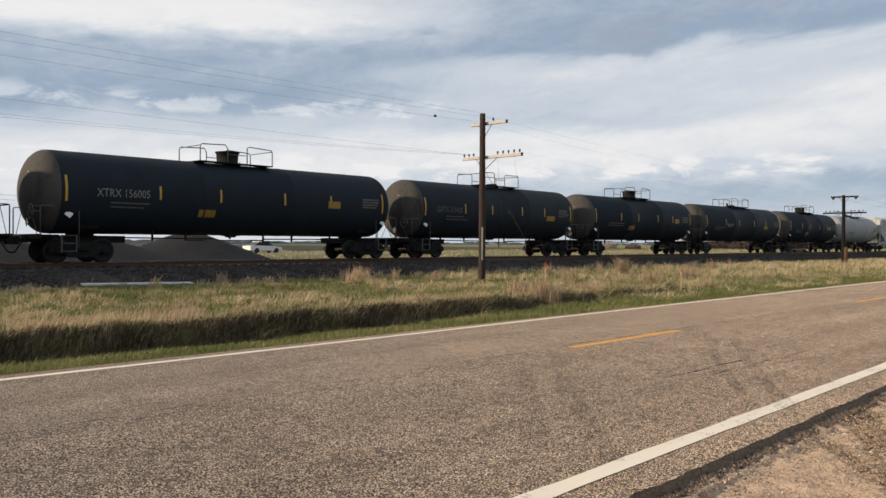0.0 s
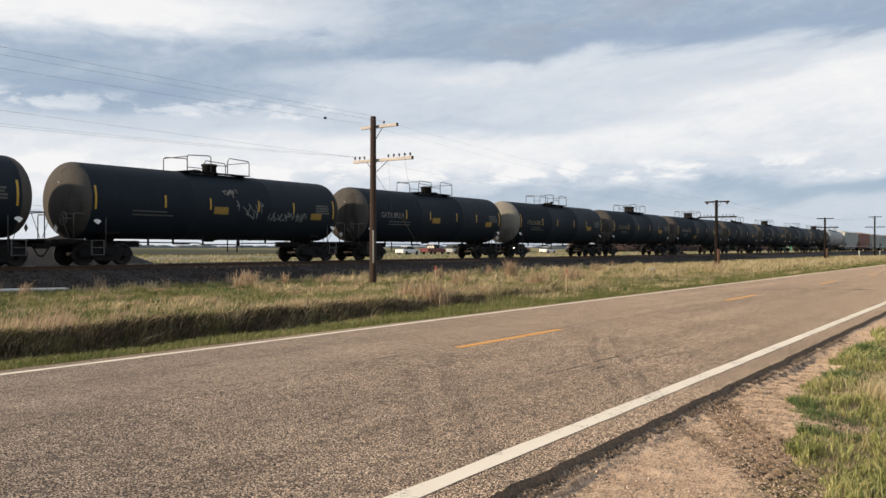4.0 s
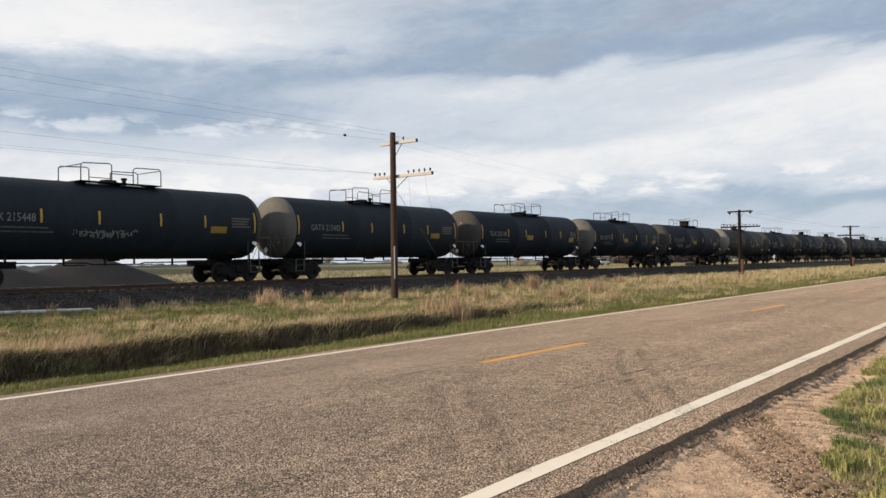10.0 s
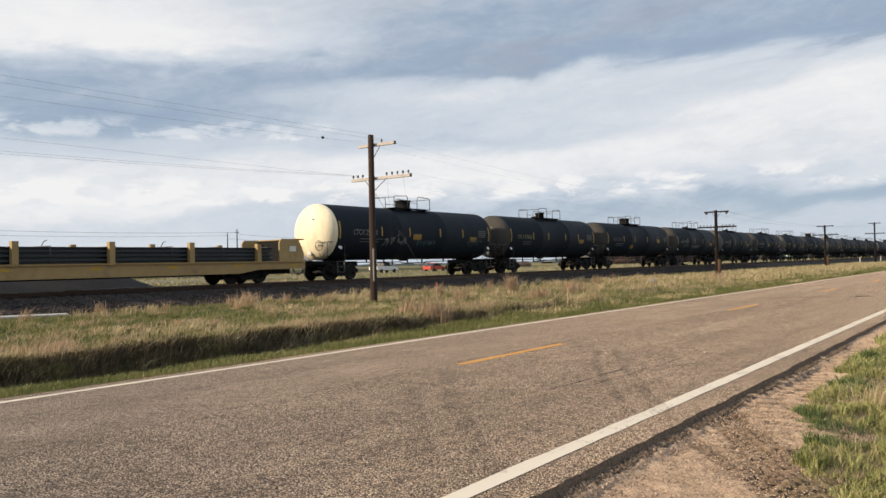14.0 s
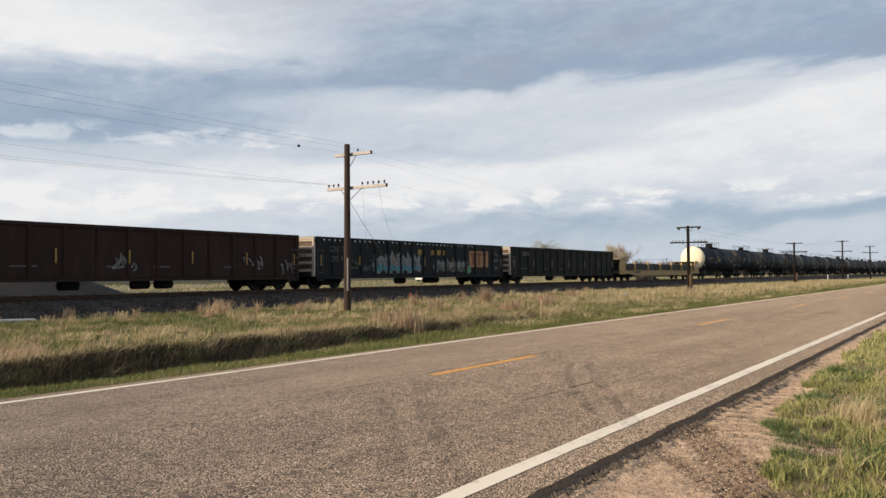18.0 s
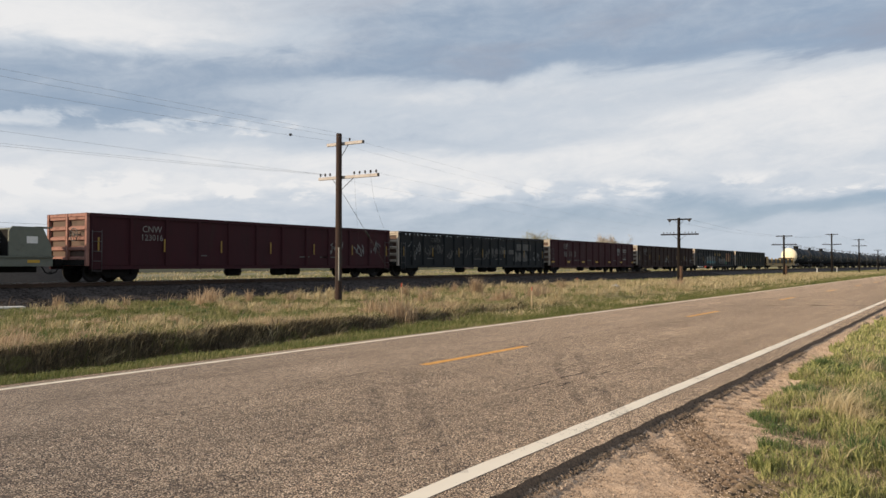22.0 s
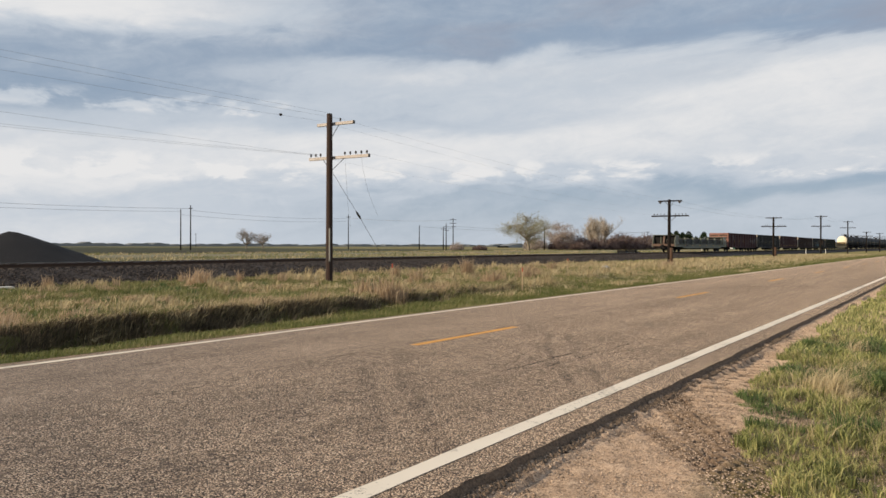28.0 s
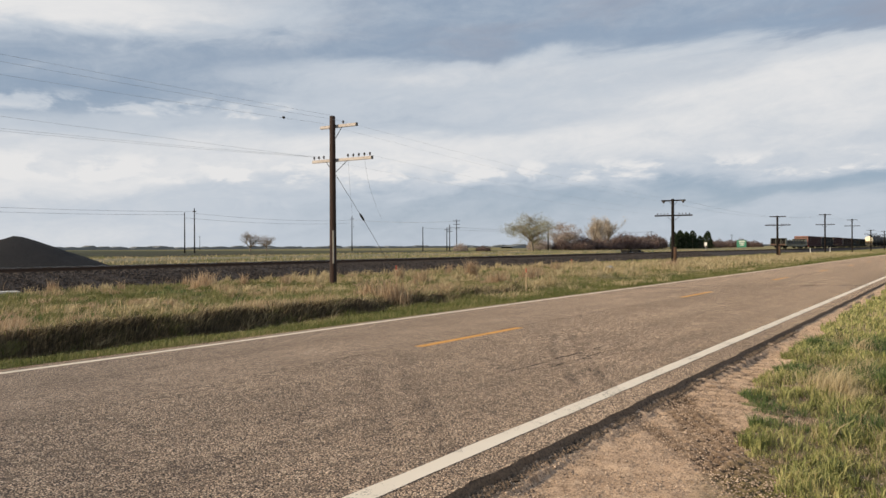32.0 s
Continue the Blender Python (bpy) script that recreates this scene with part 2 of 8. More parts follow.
    bp.invert = True
    ln(vor.outputs["Distance"], bp.inputs["Height"])
    ln(bp.outputs[0], b.inputs["Normal"])
    out = add("ShaderNodeOutputMaterial")
    ln(b.outputs[0], out.inputs[0])
    return mt


def ground_material():
    """Soil under thin grass: bare dirt beside the asphalt, field strips further out."""
    mt = bpy.data.materials.new("soil_and_turf")
    mt.use_nodes = True
    t = mt.node_tree
    add = nodes_of(t)
    ln = t.links.new
    tc = add("ShaderNodeTexCoord")
    vec = tc.outputs["Object"]
    sep = add("ShaderNodeSeparateXYZ")
    ln(vec, sep.inputs[0])
    n0 = add("ShaderNodeTexNoise", Scale=0.45, Detail=6.0, Roughness=0.65)
    n1 = add("ShaderNodeTexNoise", Scale=5.0, Detail=7.0, Roughness=0.7)
    n2 = add("ShaderNodeTexNoise", Scale=70.0, Detail=4.0, Roughness=0.7)
    mp = add("ShaderNodeMapping")
    mp.inputs["Scale"].default_value = (0.012, 0.05, 1)
    ln(vec, mp.inputs[0])
    n3 = add("ShaderNodeTexNoise", Scale=1.0, Detail=5.0, Roughness=0.6)
    for n in (n0, n1, n2):
        ln(vec, n.inputs["Vector"])
    ln(mp.outputs[0], n3.inputs["Vector"])
    mq = add("ShaderNodeMapping")
    mq.inputs["Scale"].default_value = (6.0, 0.9, 1)
    mq.inputs["Rotation"].default_value = (0, 0, -0.40)
    ln(vec, mq.inputs[0])
    n5 = add("ShaderNodeTexNoise", Scale=24.0, Detail=5.0, Roughness=0.7)
    ln(vec, n5.inputs["Vector"])
    n4 = add("ShaderNodeTexNoise", Scale=1.0, Detail=8.0, Roughness=0.68)
    ln(mq.outputs[0], n4.inputs["Vector"])

    def mix(f, x, y):
        n = add("ShaderNodeMix")
        n.data_type = "RGBA"
        for s, v in ((0, f), (6, x), (7, y)):
            if isinstance(v, (int, float)):
                n.inputs[s].default_value = v
            elif isinstance(v, tuple):
                n.inputs[s].default_value = (*v, 1)
            else:
                ln(v, n.inputs[s])
        return n.outputs[2]

    def m(op, x, y):
        n = add("ShaderNodeMath")
        n.operation = op
        for k, v in enumerate((x, y)):
            if isinstance(v, (int, float)):
                n.inputs[k].default_value = v
            else:
                ln(v, n.inputs[k])
        return n.outputs[0]

    def rng(x, lo, hi, a=0.0, b=1.0):
        n = add("ShaderNodeMapRange")
        ln(x, n.inputs[0])
        for k, v in enumerate((lo, hi, a, b)):
            n.inputs[k + 1].default_value = v
        return n.outputs[0]
    y = sep.outputs[1]
    yn = m("ADD", y, m("MULTIPLY", m("SUBTRACT", n0.outputs["Fac"], 0.5), 1.6))
    dirt = mix(rng(n1.outputs["Fac"], 0.3, 0.7), (0.36, 0.262, 0.188), (0.56, 0.43, 0.32))
    dirt = mix(rng(n2.outputs["Fac"], 0.50, 0.62, 0.0, 0.85), dirt, (0.13, 0.088, 0.058))
    dirt = mix(rng(n5.outputs["Fac"], 0.54, 0.64, 0.0, 0.7), dirt, (0.17, 0.115, 0.078))
    dirt = mix(rng(n4.outputs["Fac"], 0.55, 0.68, 0.0, 0.8), dirt, (0.155, 0.105, 0.070))
    at = add("ShaderNodeAttribute")
    at.attribute_name = "damp"
    dirt = mix(rng(at.outputs["Fac"], 0.0, 1.0, 0.0, 0.92), dirt, (0.105, 0.070, 0.046))
    turf = mix(rng(n1.outputs["Fac"], 0.35, 0.65), (0.085, 0.085, 0.032), (0.22, 0.18, 0.085))
    turf = mix(rng(n0.outputs["Fac"], 0.40, 0.62, 0.0, 0.6), turf, (0.12, 0.125, 0.04))
    field = mix(rng(n3.outputs["Fac"], 0.35, 0.65), (0.105, 0.108, 0.046), (0.235, 0.195, 0.100))
    field = mix(rng(n0.outputs["Fac"], 0.45, 0.6, 0.0, 0.5), field, (0.075, 0.082, 0.034))
    col = mix(rng(yn, 0.75, 1.35), turf, dirt)
    col = mix(rng(yn, 7.0, 7.6), col, turf)
    col = mix(rng(yn, 40.0, 48.0), col, field)
    plough = mix(rng(n3.outputs["Fac"], 0.4, 0.6), (0.042, 0.040, 0.026), (0.065, 0.072, 0.034))
    col = mix(m("MULTIPLY", rng(y, 118.0, 128.0), rng(sep.outputs[0], 250.0, 330.0, 1.0, 0.0)), col, plough)
    b = add("ShaderNodeBsdfPrincipled", Roughness=0.95)
    b.inputs["Specular IOR Level"].default_value = 0.15
    b.inputs["Diffuse Roughness"].default_value = 1.0
    ln(col, b.inputs["Base Color"])
    bp = add("ShaderNodeBump", Strength=0.8, Distance=0.03)
    ln(m("ADD", m("MULTIPLY", n2.outputs["Fac"], 0.35), n1.outputs["Fac"]), bp.inputs["Height"])
    ln(bp.outputs[0], b.inputs["Normal"])
    out = add("ShaderNodeOutputMaterial")
    ln(b.outputs[0], out.inputs[0])
    return mt


def blade_material(name, stops, rough=0.6, thin=0.35, scale=0.55):
    """Grass blades: a colour for each blade, some light passes through."""
    mt = bpy.data.materials.new(name)
    mt.use_nodes = True
    t = mt.node_tree
    add = nodes_of(t)
    ln = t.links.new
    geo = add("ShaderNodeNewGeometry")
    tc = add("ShaderNodeTexCoord")
    nz = add("ShaderNodeTexNoise", Scale=scale, Detail=4.0, Roughness=0.6)
    ln(tc.outputs["Object"], nz.inputs["Vector"])
    ma = add("ShaderNodeMath")
    ma.operation = "MULTIPLY_ADD"
    ln(geo.outputs["Random Per Island"], ma.inputs[0]); ma.inputs[1].default_value = 0.62
    sh = add("ShaderNodeMapRange")
    for k, v in enumerate((0.32, 0.68, 0.0, 0.42)):
        sh.inputs[k + 1].default_value = v
    ln(nz.outputs["Fac"], sh.inputs[0])
    ln(sh.outputs[0], ma.inputs[2])
    r = add("ShaderNodeValToRGB")
    cr = r.color_ramp
    while len(cr.elements) < len(stops):
        cr.elements.new(0.5)
    for el, (p, c) in zip(cr.elements, stops):
        el.position = p
        el.color = (*c, 1)
    ln(ma.outputs[0], r.inputs[0])
    d = add("ShaderNodeBsdfPrincipled", Roughness=rough)
    d.inputs["Specular IOR Level"].default_value = 0.25
    ln(r.outputs[0], d.inputs["Base Color"])
    tr = add("ShaderNodeBsdfTranslucent")
    ln(r.outputs[0], tr.inputs[0])
    mx = add("ShaderNodeMixShader", Fac=thin)
    ln(d.outputs[0], mx.inputs[1]); ln(tr.outputs[0], mx.inputs[2])
    out = add("ShaderNodeOutputMaterial")
    ln(mx.outputs[0], out.inputs[0])
    return mt


def worn_paint(name, c, under, amount=0.5, scale=9.0, most=1.0):
    """Road or car paint worn through to what lies under it: holes in the thin film."""
    mt = bpy.data.materials.new(name)
    mt.use_nodes = True
    t = mt.node_tree
    add = nodes_of(t)
    ln = t.links.new
    tc = add("ShaderNodeTexCoord")
    n1 = add("ShaderNodeTexNoise", Scale=scale, Detail=8.0, Roughness=0.75)
    n2 = add("ShaderNodeTexNoise", Scale=1.3, Detail=4.0, Roughness=0.6)
    ln(tc.outputs["Object"], n1.inputs["Vector"]); ln(tc.outputs["Object"], n2.inputs["Vector"])
    mx = add("ShaderNodeMix")
    mx.data_type = "RGBA"
    ln(n2.outputs["Fac"], mx.inputs[0])
    mx.inputs[6].default_value = (*c, 1)
    mx.inputs[7].default_value = (*[x * 0.80 for x in c], 1)
    ad = add("ShaderNodeMath")
    ad.operation = "MULTIPLY_ADD"
    ln(n2.outputs["Fac"], ad.inputs[0]); ad.inputs[1].default_value = 0.5
    ln(n1.outputs["Fac"], ad.inputs[2])
    rg = add("ShaderNodeMapRange")
    for k, v in enumerate((amount + 0.30, amount + 0.42, most, 0.0)):
        rg.inputs[k + 1].default_value = v
    ln(ad.outputs[0], rg.inputs[0])
    b = add("ShaderNodeBsdfPrincipled", Roughness=0.75)
    ln(mx.outputs[2], b.inputs["Base Color"])
    ln(rg.outputs[0], b.inputs["Alpha"])
    out = add("ShaderNodeOutputMaterial")
    ln(b.outputs[0], out.inputs[0])
    return mt


ASPHALT = road_material()
GROUND = ground_material()
WHITE_LINE = worn_paint("white_road_paint", (0.86, 0.765, 0.625), None, 0.535, 30.0)
YELLOW_LINE = worn_paint("yellow_road_paint", (0.74, 0.36, 0.07), None, 0.53, 20.0)
SKID = worn_paint("tyre_rubber_mark", (0.085, 0.062, 0.048), None, 0.40, 26.0, 0.16)
SKID_DARK = worn_paint("fresh_tyre_mark", (0.075, 0.056, 0.044), None, 0.40, 22.0, 0.23)
# crumbled edge face: part of its dark colour stands for shade
SHADED_TAR = surf("crumbled_edge_shade_dark", (0.030, 0.020, 0.013), (0.25, 0.170, 0.11), 40, 0.95, bump=1.0, fine=90, dist=0.02)
CRACK = worn_paint("crack_shadow", (0.045, 0.036, 0.031), None, 0.48, 16.0, 0.7)
BALLAST = surf("ballast_stone", (0.024, 0.02, 0.0184), (0.076, 0.064, 0.0592), 7, 0.9, bump=1.0, fine=26, dist=0.06, c3=(0.044, 0.032, 0.0256), stain=0.55, sscale=0.7, spec=0.2)
STONE = surf("loose_stone", (0.024, 0.020, 0.0185), (0.066, 0.055, 0.050), 9, 0.9, bump=0.4, island=True, vary=0.55, spec=0.25)
RUST = surf("rusty_steel", (0.042, 0.0252, 0.0168), (0.09, 0.051, 0.03), 5, 0.75, 0.2)
RAILTOP = surf("polished_rail", (0.32, 0.31, 0.30), (0.44, 0.43, 0.41), 3, 0.3, 0.95, 0.03)
TIE = surf("creosoted_tie", (0.0245, 0.0196, 0.0161), (0.0595, 0.0462, 0.0364), 3, 0.9, bump=0.6, stretch=(4, 1, 4), vary=0.3)
POLE_WOOD = surf("weathered_pole_wood", (0.019, 0.010, 0.008), (0.048, 0.022, 0.014), 2.5, 0.85, bump=0.8, fine=22, stretch=(9, 9, 0.7), c3=(0.020, 0.013, 0.011), stain=0.5, sscale=0.8, dist=0.02)
FAR_POLE = surf("tarred_pole_wood", (0.008, 0.006, 0.005), (0.018, 0.013, 0.011), 2.5, 0.9, bump=0.6, stretch=(9, 9, 0.7), spec=0.2)
ARM_WOOD = surf("bleached_arm_wood", (0.40, 0.365, 0.345), (0.57, 0.53, 0.51), 3, 0.85, bump=0.5, stretch=(8, 0.8, 8), c3=(0.20, 0.14, 0.10), stain=0.55, sscale=2.2)
DARK_IRON = surf("dark_iron", (0.025, 0.024, 0.024), (0.06, 0.055, 0.05), 6, 0.6, 0.4)
WIRE = surf("line_wire", (0.26, 0.265, 0.27), (0.34, 0.345, 0.35), 2, 0.5, 0.6, 0)
GLASSY = surf("insulator_glaze", (0.05, 0.045, 0.045), (0.09, 0.08, 0.08), 4, 0.18, 0, 0)
GALV = surf("galvanised_guard", (0.144, 0.144, 0.14), (0.2, 0.2, 0.192), 4, 0.5, 0.5, 0.05)


# ---- mesh helpers ----
class Shape:
    """Collects verts and faces of one mesh."""

    def __init__(self):
        self.v, self.f, self.s = [], [], []

    def face(self, idx, smooth=False):
        self.f.append(idx)
        self.s.append(smooth)

    def box(self, x0, x1, y0, y1, z0, z1, b=0.0, m=None):
        k = len(self.v)
        if not b:
            p = [(x, y, z) for x in (x0, x1) for y in (y0, y1) for z in (z0, z1)]
            q = [(0, 1, 3, 2), (4, 6, 7, 5), (0, 4, 5, 1), (2, 3, 7, 6), (0, 2, 6, 4), (1, 5, 7, 3)]
        else:
            p, q, at = [], [], {}
            c = ((x0, x1), (y0, y1), (z0, z1))
            for i in (0, 1):
                for j in (0, 1):
                    for l in (0, 1):
                        for ax in range(3):
                            w = [c[0][i], c[1][j], c[2][l]]
                            for o in range(3):
                                if o != ax:
                                    w[o] += b if (i, j, l)[o] == 0 else -b
                            at[(i, j, l, ax)] = len(p)
                            p.append(tuple(w))
            g = lambda *a: at[a]
            for ax in range(3):
                o1, o2 = [o for o in range(3) if o != ax]
                for sd in (0, 1):
                    ring = []
                    for d1, d2 in ((0, 0), (1, 0), (1, 1), (0, 1)):
                        w = [0, 0, 0]
                        w[ax], w[o1], w[o2] = sd, d1, d2
                        ring.append(g(*w, ax))
                    q.append(tuple(ring if (sd == 1) == (ax != 1) else ring[::-1]))
            for ax in range(3):
                o1, o2 = [o for o in range(3) if o != ax]
                for d1 in (0, 1):
                    for d2 in (0, 1):
                        w0, w1 = [0, 0, 0], [0, 0, 0]
                        w0[o1] = w1[o1] = d1
                        w0[o2] = w1[o2] = d2
                        w1[ax] = 1
                        q.append((g(*w0, o1), g(*w1, o1), g(*w1, o2), g(*w0, o2)))
            for i in (0, 1):
                for j in (0, 1):
                    for l in (0, 1):
                        q.append((g(i, j, l, 0), g(i, j, l, 1), g(i, j, l, 2)))
        self.v += [tuple(m @ Vector(a)) for a in p] if m else p
        for f in q:
            self.face(tuple(k + n for n in f))
        return self

    def tube(self, pts, r, n=8, caps=True, smooth=True):
        """A round bar along points; r is one radius or one for each point."""
        k = len(self.v)
        pts = [Vector(p) for p in pts]
        rs = r if isinstance(r, (list, tuple)) else [r] * len(pts)
        up = None
        for i, p in enumerate(pts):
            d = (pts[min(i + 1, len(pts) - 1)] - pts[max(i - 1, 0)]).normalized()
            if up is None:
                up = d.orthogonal().normalized()
            up = (up - d * up.dot(d)).normalized()
            w = d.cross(up)
            for a in range(n):
                c = 2 * math.pi * a / n
                self.v.append(tuple(p + rs[i] * (math.cos(c) * up + math.sin(c) * w)))
        for i in range(len(pts) - 1):
            for a in range(n):
                b = (a + 1) % n
                self.face((k + i * n + a, k + i * n + b, k + (i + 1) * n + b, k + (i + 1) * n + a), smooth)
        if caps:
            self.face(tuple(k + a for a in range(n))[::-1])
            self.face(tuple(k + (len(pts) - 1) * n + a for a in range(n)))
        return self

    def lathe(self, prof, axis="x", centre=(0, 0, 0), n=24, smooth=True):
        """Turns (along, radius) pairs round an axis."""
        k = len(self.v)
        for h, r in prof:
            for a in range(n):
                c = 2 * math.pi * a / n
                p, q = r * math.cos(c), r * math.sin(c)
                w = {"x": (h, p, q), "y": (q, h, p), "z": (p, q, h)}[axis]
                self.v.append(tuple(w[i] + centre[i] for i in range(3)))
        for i in range(len(prof) - 1):
            for a in range(n):
                b = (a + 1) % n
                self.face((k + i * n + a, k + i * n + b, k + (i + 1) * n + b, k + (i + 1) * n + a), smooth)
        self.face(tuple(k + a for a in range(n))[::-1])
        self.face(tuple(k + (len(prof) - 1) * n + a for a in range(n)))
        return self

    def prism(self, poly, axis, a0, a1):
        """A flat outline pushed out along an axis. The outline's pairs are the other two axes in order."""
        k, n = len(self.v), len(poly)
        for a in (a0, a1):
            for p, q in poly:
                self.v.append({"x": (a, p, q), "y": (p, a, q), "z": (p, q, a)}[axis])
        for i in range(n):
            j = (i + 1) % n
            self.face((k + i, k + j, k + n + j, k + n + i))
        self.face(tuple(k + i for i in range(n))[::-1])
        self.face(tuple(k + n + i for i in range(n)))
        return self

    def mesh(self, name):
        me = bpy.data.meshes.new(name)
        me.from_pydata(self.v, [], self.f)
        me.polygons.foreach_set("use_smooth", self.s)
        me.update()
        bm = bmesh.new()
        bm.from_mesh(me)
        bmesh.ops.recalc_face_normals(bm, faces=bm.faces)
        bm.to_mesh(me)
        bm.free()
        return me


def put(name, shape, material, parent=None, at=(0, 0, 0), label="", turn=None):
    """One mesh object, under a thing if there is one. A mesh may be shared: the material belongs to the object."""
    me = shape.mesh(name) if isinstance(shape, Shape) else shape
    ob = new(name, me)
    if not me.materials:
        me.materials.append(material)
    if me.materials[0] != material:
        ob.material_slots[0].link = "OBJECT"
        ob.material_slots[0].material = material
    ob.location = at
    if turn:
        ob.rotation_euler = [radians(a) for a in turn]
    if parent:
        ob.parent = parent
    if label:
        ob["label"] = label
    return ob


def thing(name, at, label, category, group="", kind=""):
    ob = new(name)
    ob.empty_display_size = 0.2
    ob.location = at
    return tagged(ob, label, category, group, kind)


def flat_text(name, body, size, material, parent, at, turn=(90, 0, 0), label="", align="CENTER"):
    """Lettering as a flat mesh."""
    cu = bpy.data.curves.new(name, "FONT")
    cu.body, cu.size, cu.align_x, cu.align_y, cu.resolution_u = body, size, align, "CENTER", 2
    ob = bpy.data.objects.new(name, cu)
    scene.collection.objects.link(ob)
    me = bpy.data.meshes.new_from_object(ob)
    bpy.data.objects.remove(ob)
    bpy.data.curves.remove(cu)
    return put(name, me, material, parent, at, label, turn)


# ---- ground, road and line ----
RAIL_Z, TRACK_Y = 0.65, 32.7
PROFILE = [(-4000, -0.4), (-60, -0.35), (-8, -0.22), (0.0, -0.16), (1.3, -0.105), (2.0, -0.092), (2.26, -0.084), (2.44, -0.050), (2.7, -0.09), (9.55, -0.16), (9.75, -0.035), (10.4, -0.10), (11.6, -0.30), (12.5, -0.60), (13.2, -0.64), (13.46, -0.10), (14.7, -0.08), (17, -0.10), (21.5, -0.16), (25.0, -0.10), (27.0, -0.02), (40, 0.05), (60, 0.0), (120, -0.1), (300, -0.1), (4000, -0.1)]


def ground_z(x, y):
    """Height of the ground; the ditch beside the road grows shallow along it."""
    w = 0.0
    if 11.6 < y < 14.6:   # the bank wanders
        w = (0.26 * noise.noise(Vector((x * 0.45, 3.3, 0))) + 0.13 * noise.noise(Vector((x * 1.6, 7.1, 0)))) * min(1.0, (y - 11.6) * 2, (14.6 - y) * 2)
    z = float(np.interp(y + w, [p[0] for p in PROFILE], [p[1] for p in PROFILE]))
    if 10.2 < y < 14.7:
        flat = float(np.interp(y, (10.2, 14.7), (-0.08, -0.09)))
        k = float(np.interp(x, (-5, 8, 11, 14, 17, 20.5, 60), (1.0, 0.95, 0.85, 0.70, 0.52, 0.36, 0.3)))
        z = flat + (z - flat) * k
    if -8 < y < 2.3 or 10 < y < 30:
        z += 0.05 * noise.noise(Vector((x * 0.5, y * 0.7, 0))) + 0.02 * noise.noise(Vector((x * 2, y * 2, 3)))
    return z


TYRE_PATHS = (
    (((8.2, 2.42), (7.65, 2.28), (7.2, 2.02), (6.6, 1.66), (6.1, 1.40), (5.6, 1.08), (5.1, 0.72), (4.5, 0.25)), (0.17, 0.42)),
    (((6.75, 2.30), (6.2, 1.86), (5.7, 1.46), (5.2, 1.05), (4.8, 0.72)), (0.12, 0.22)),
)


def along(path, x, y):
    """Distance along a path, signed distance across it and the whole length, for arrays of points."""
    best, s_at, side = np.full(x.shape, 9.0), np.zeros(x.shape), np.zeros(x.shape)
    run = 0.0
    for (xa, ya), (xb, yb) in zip(path[:-1], path[1:]):
        dx, dy = xb - xa, yb - ya
        ln = math.hypot(dx, dy)
        f = np.clip(((x - xa) * dx + (y - ya) * dy) / ln ** 2, 0, 1)
        d = np.hypot(x - xa - f * dx, y - ya - f * dy)
        k = d < best
        best = np.where(k, d, best)
        s_at = np.where(k, run + f * ln, s_at)
        side = np.where(k, ((x - xa) * dy - (y - ya) * dx) / ln, side)
        run += ln
    return best, s_at, side, run


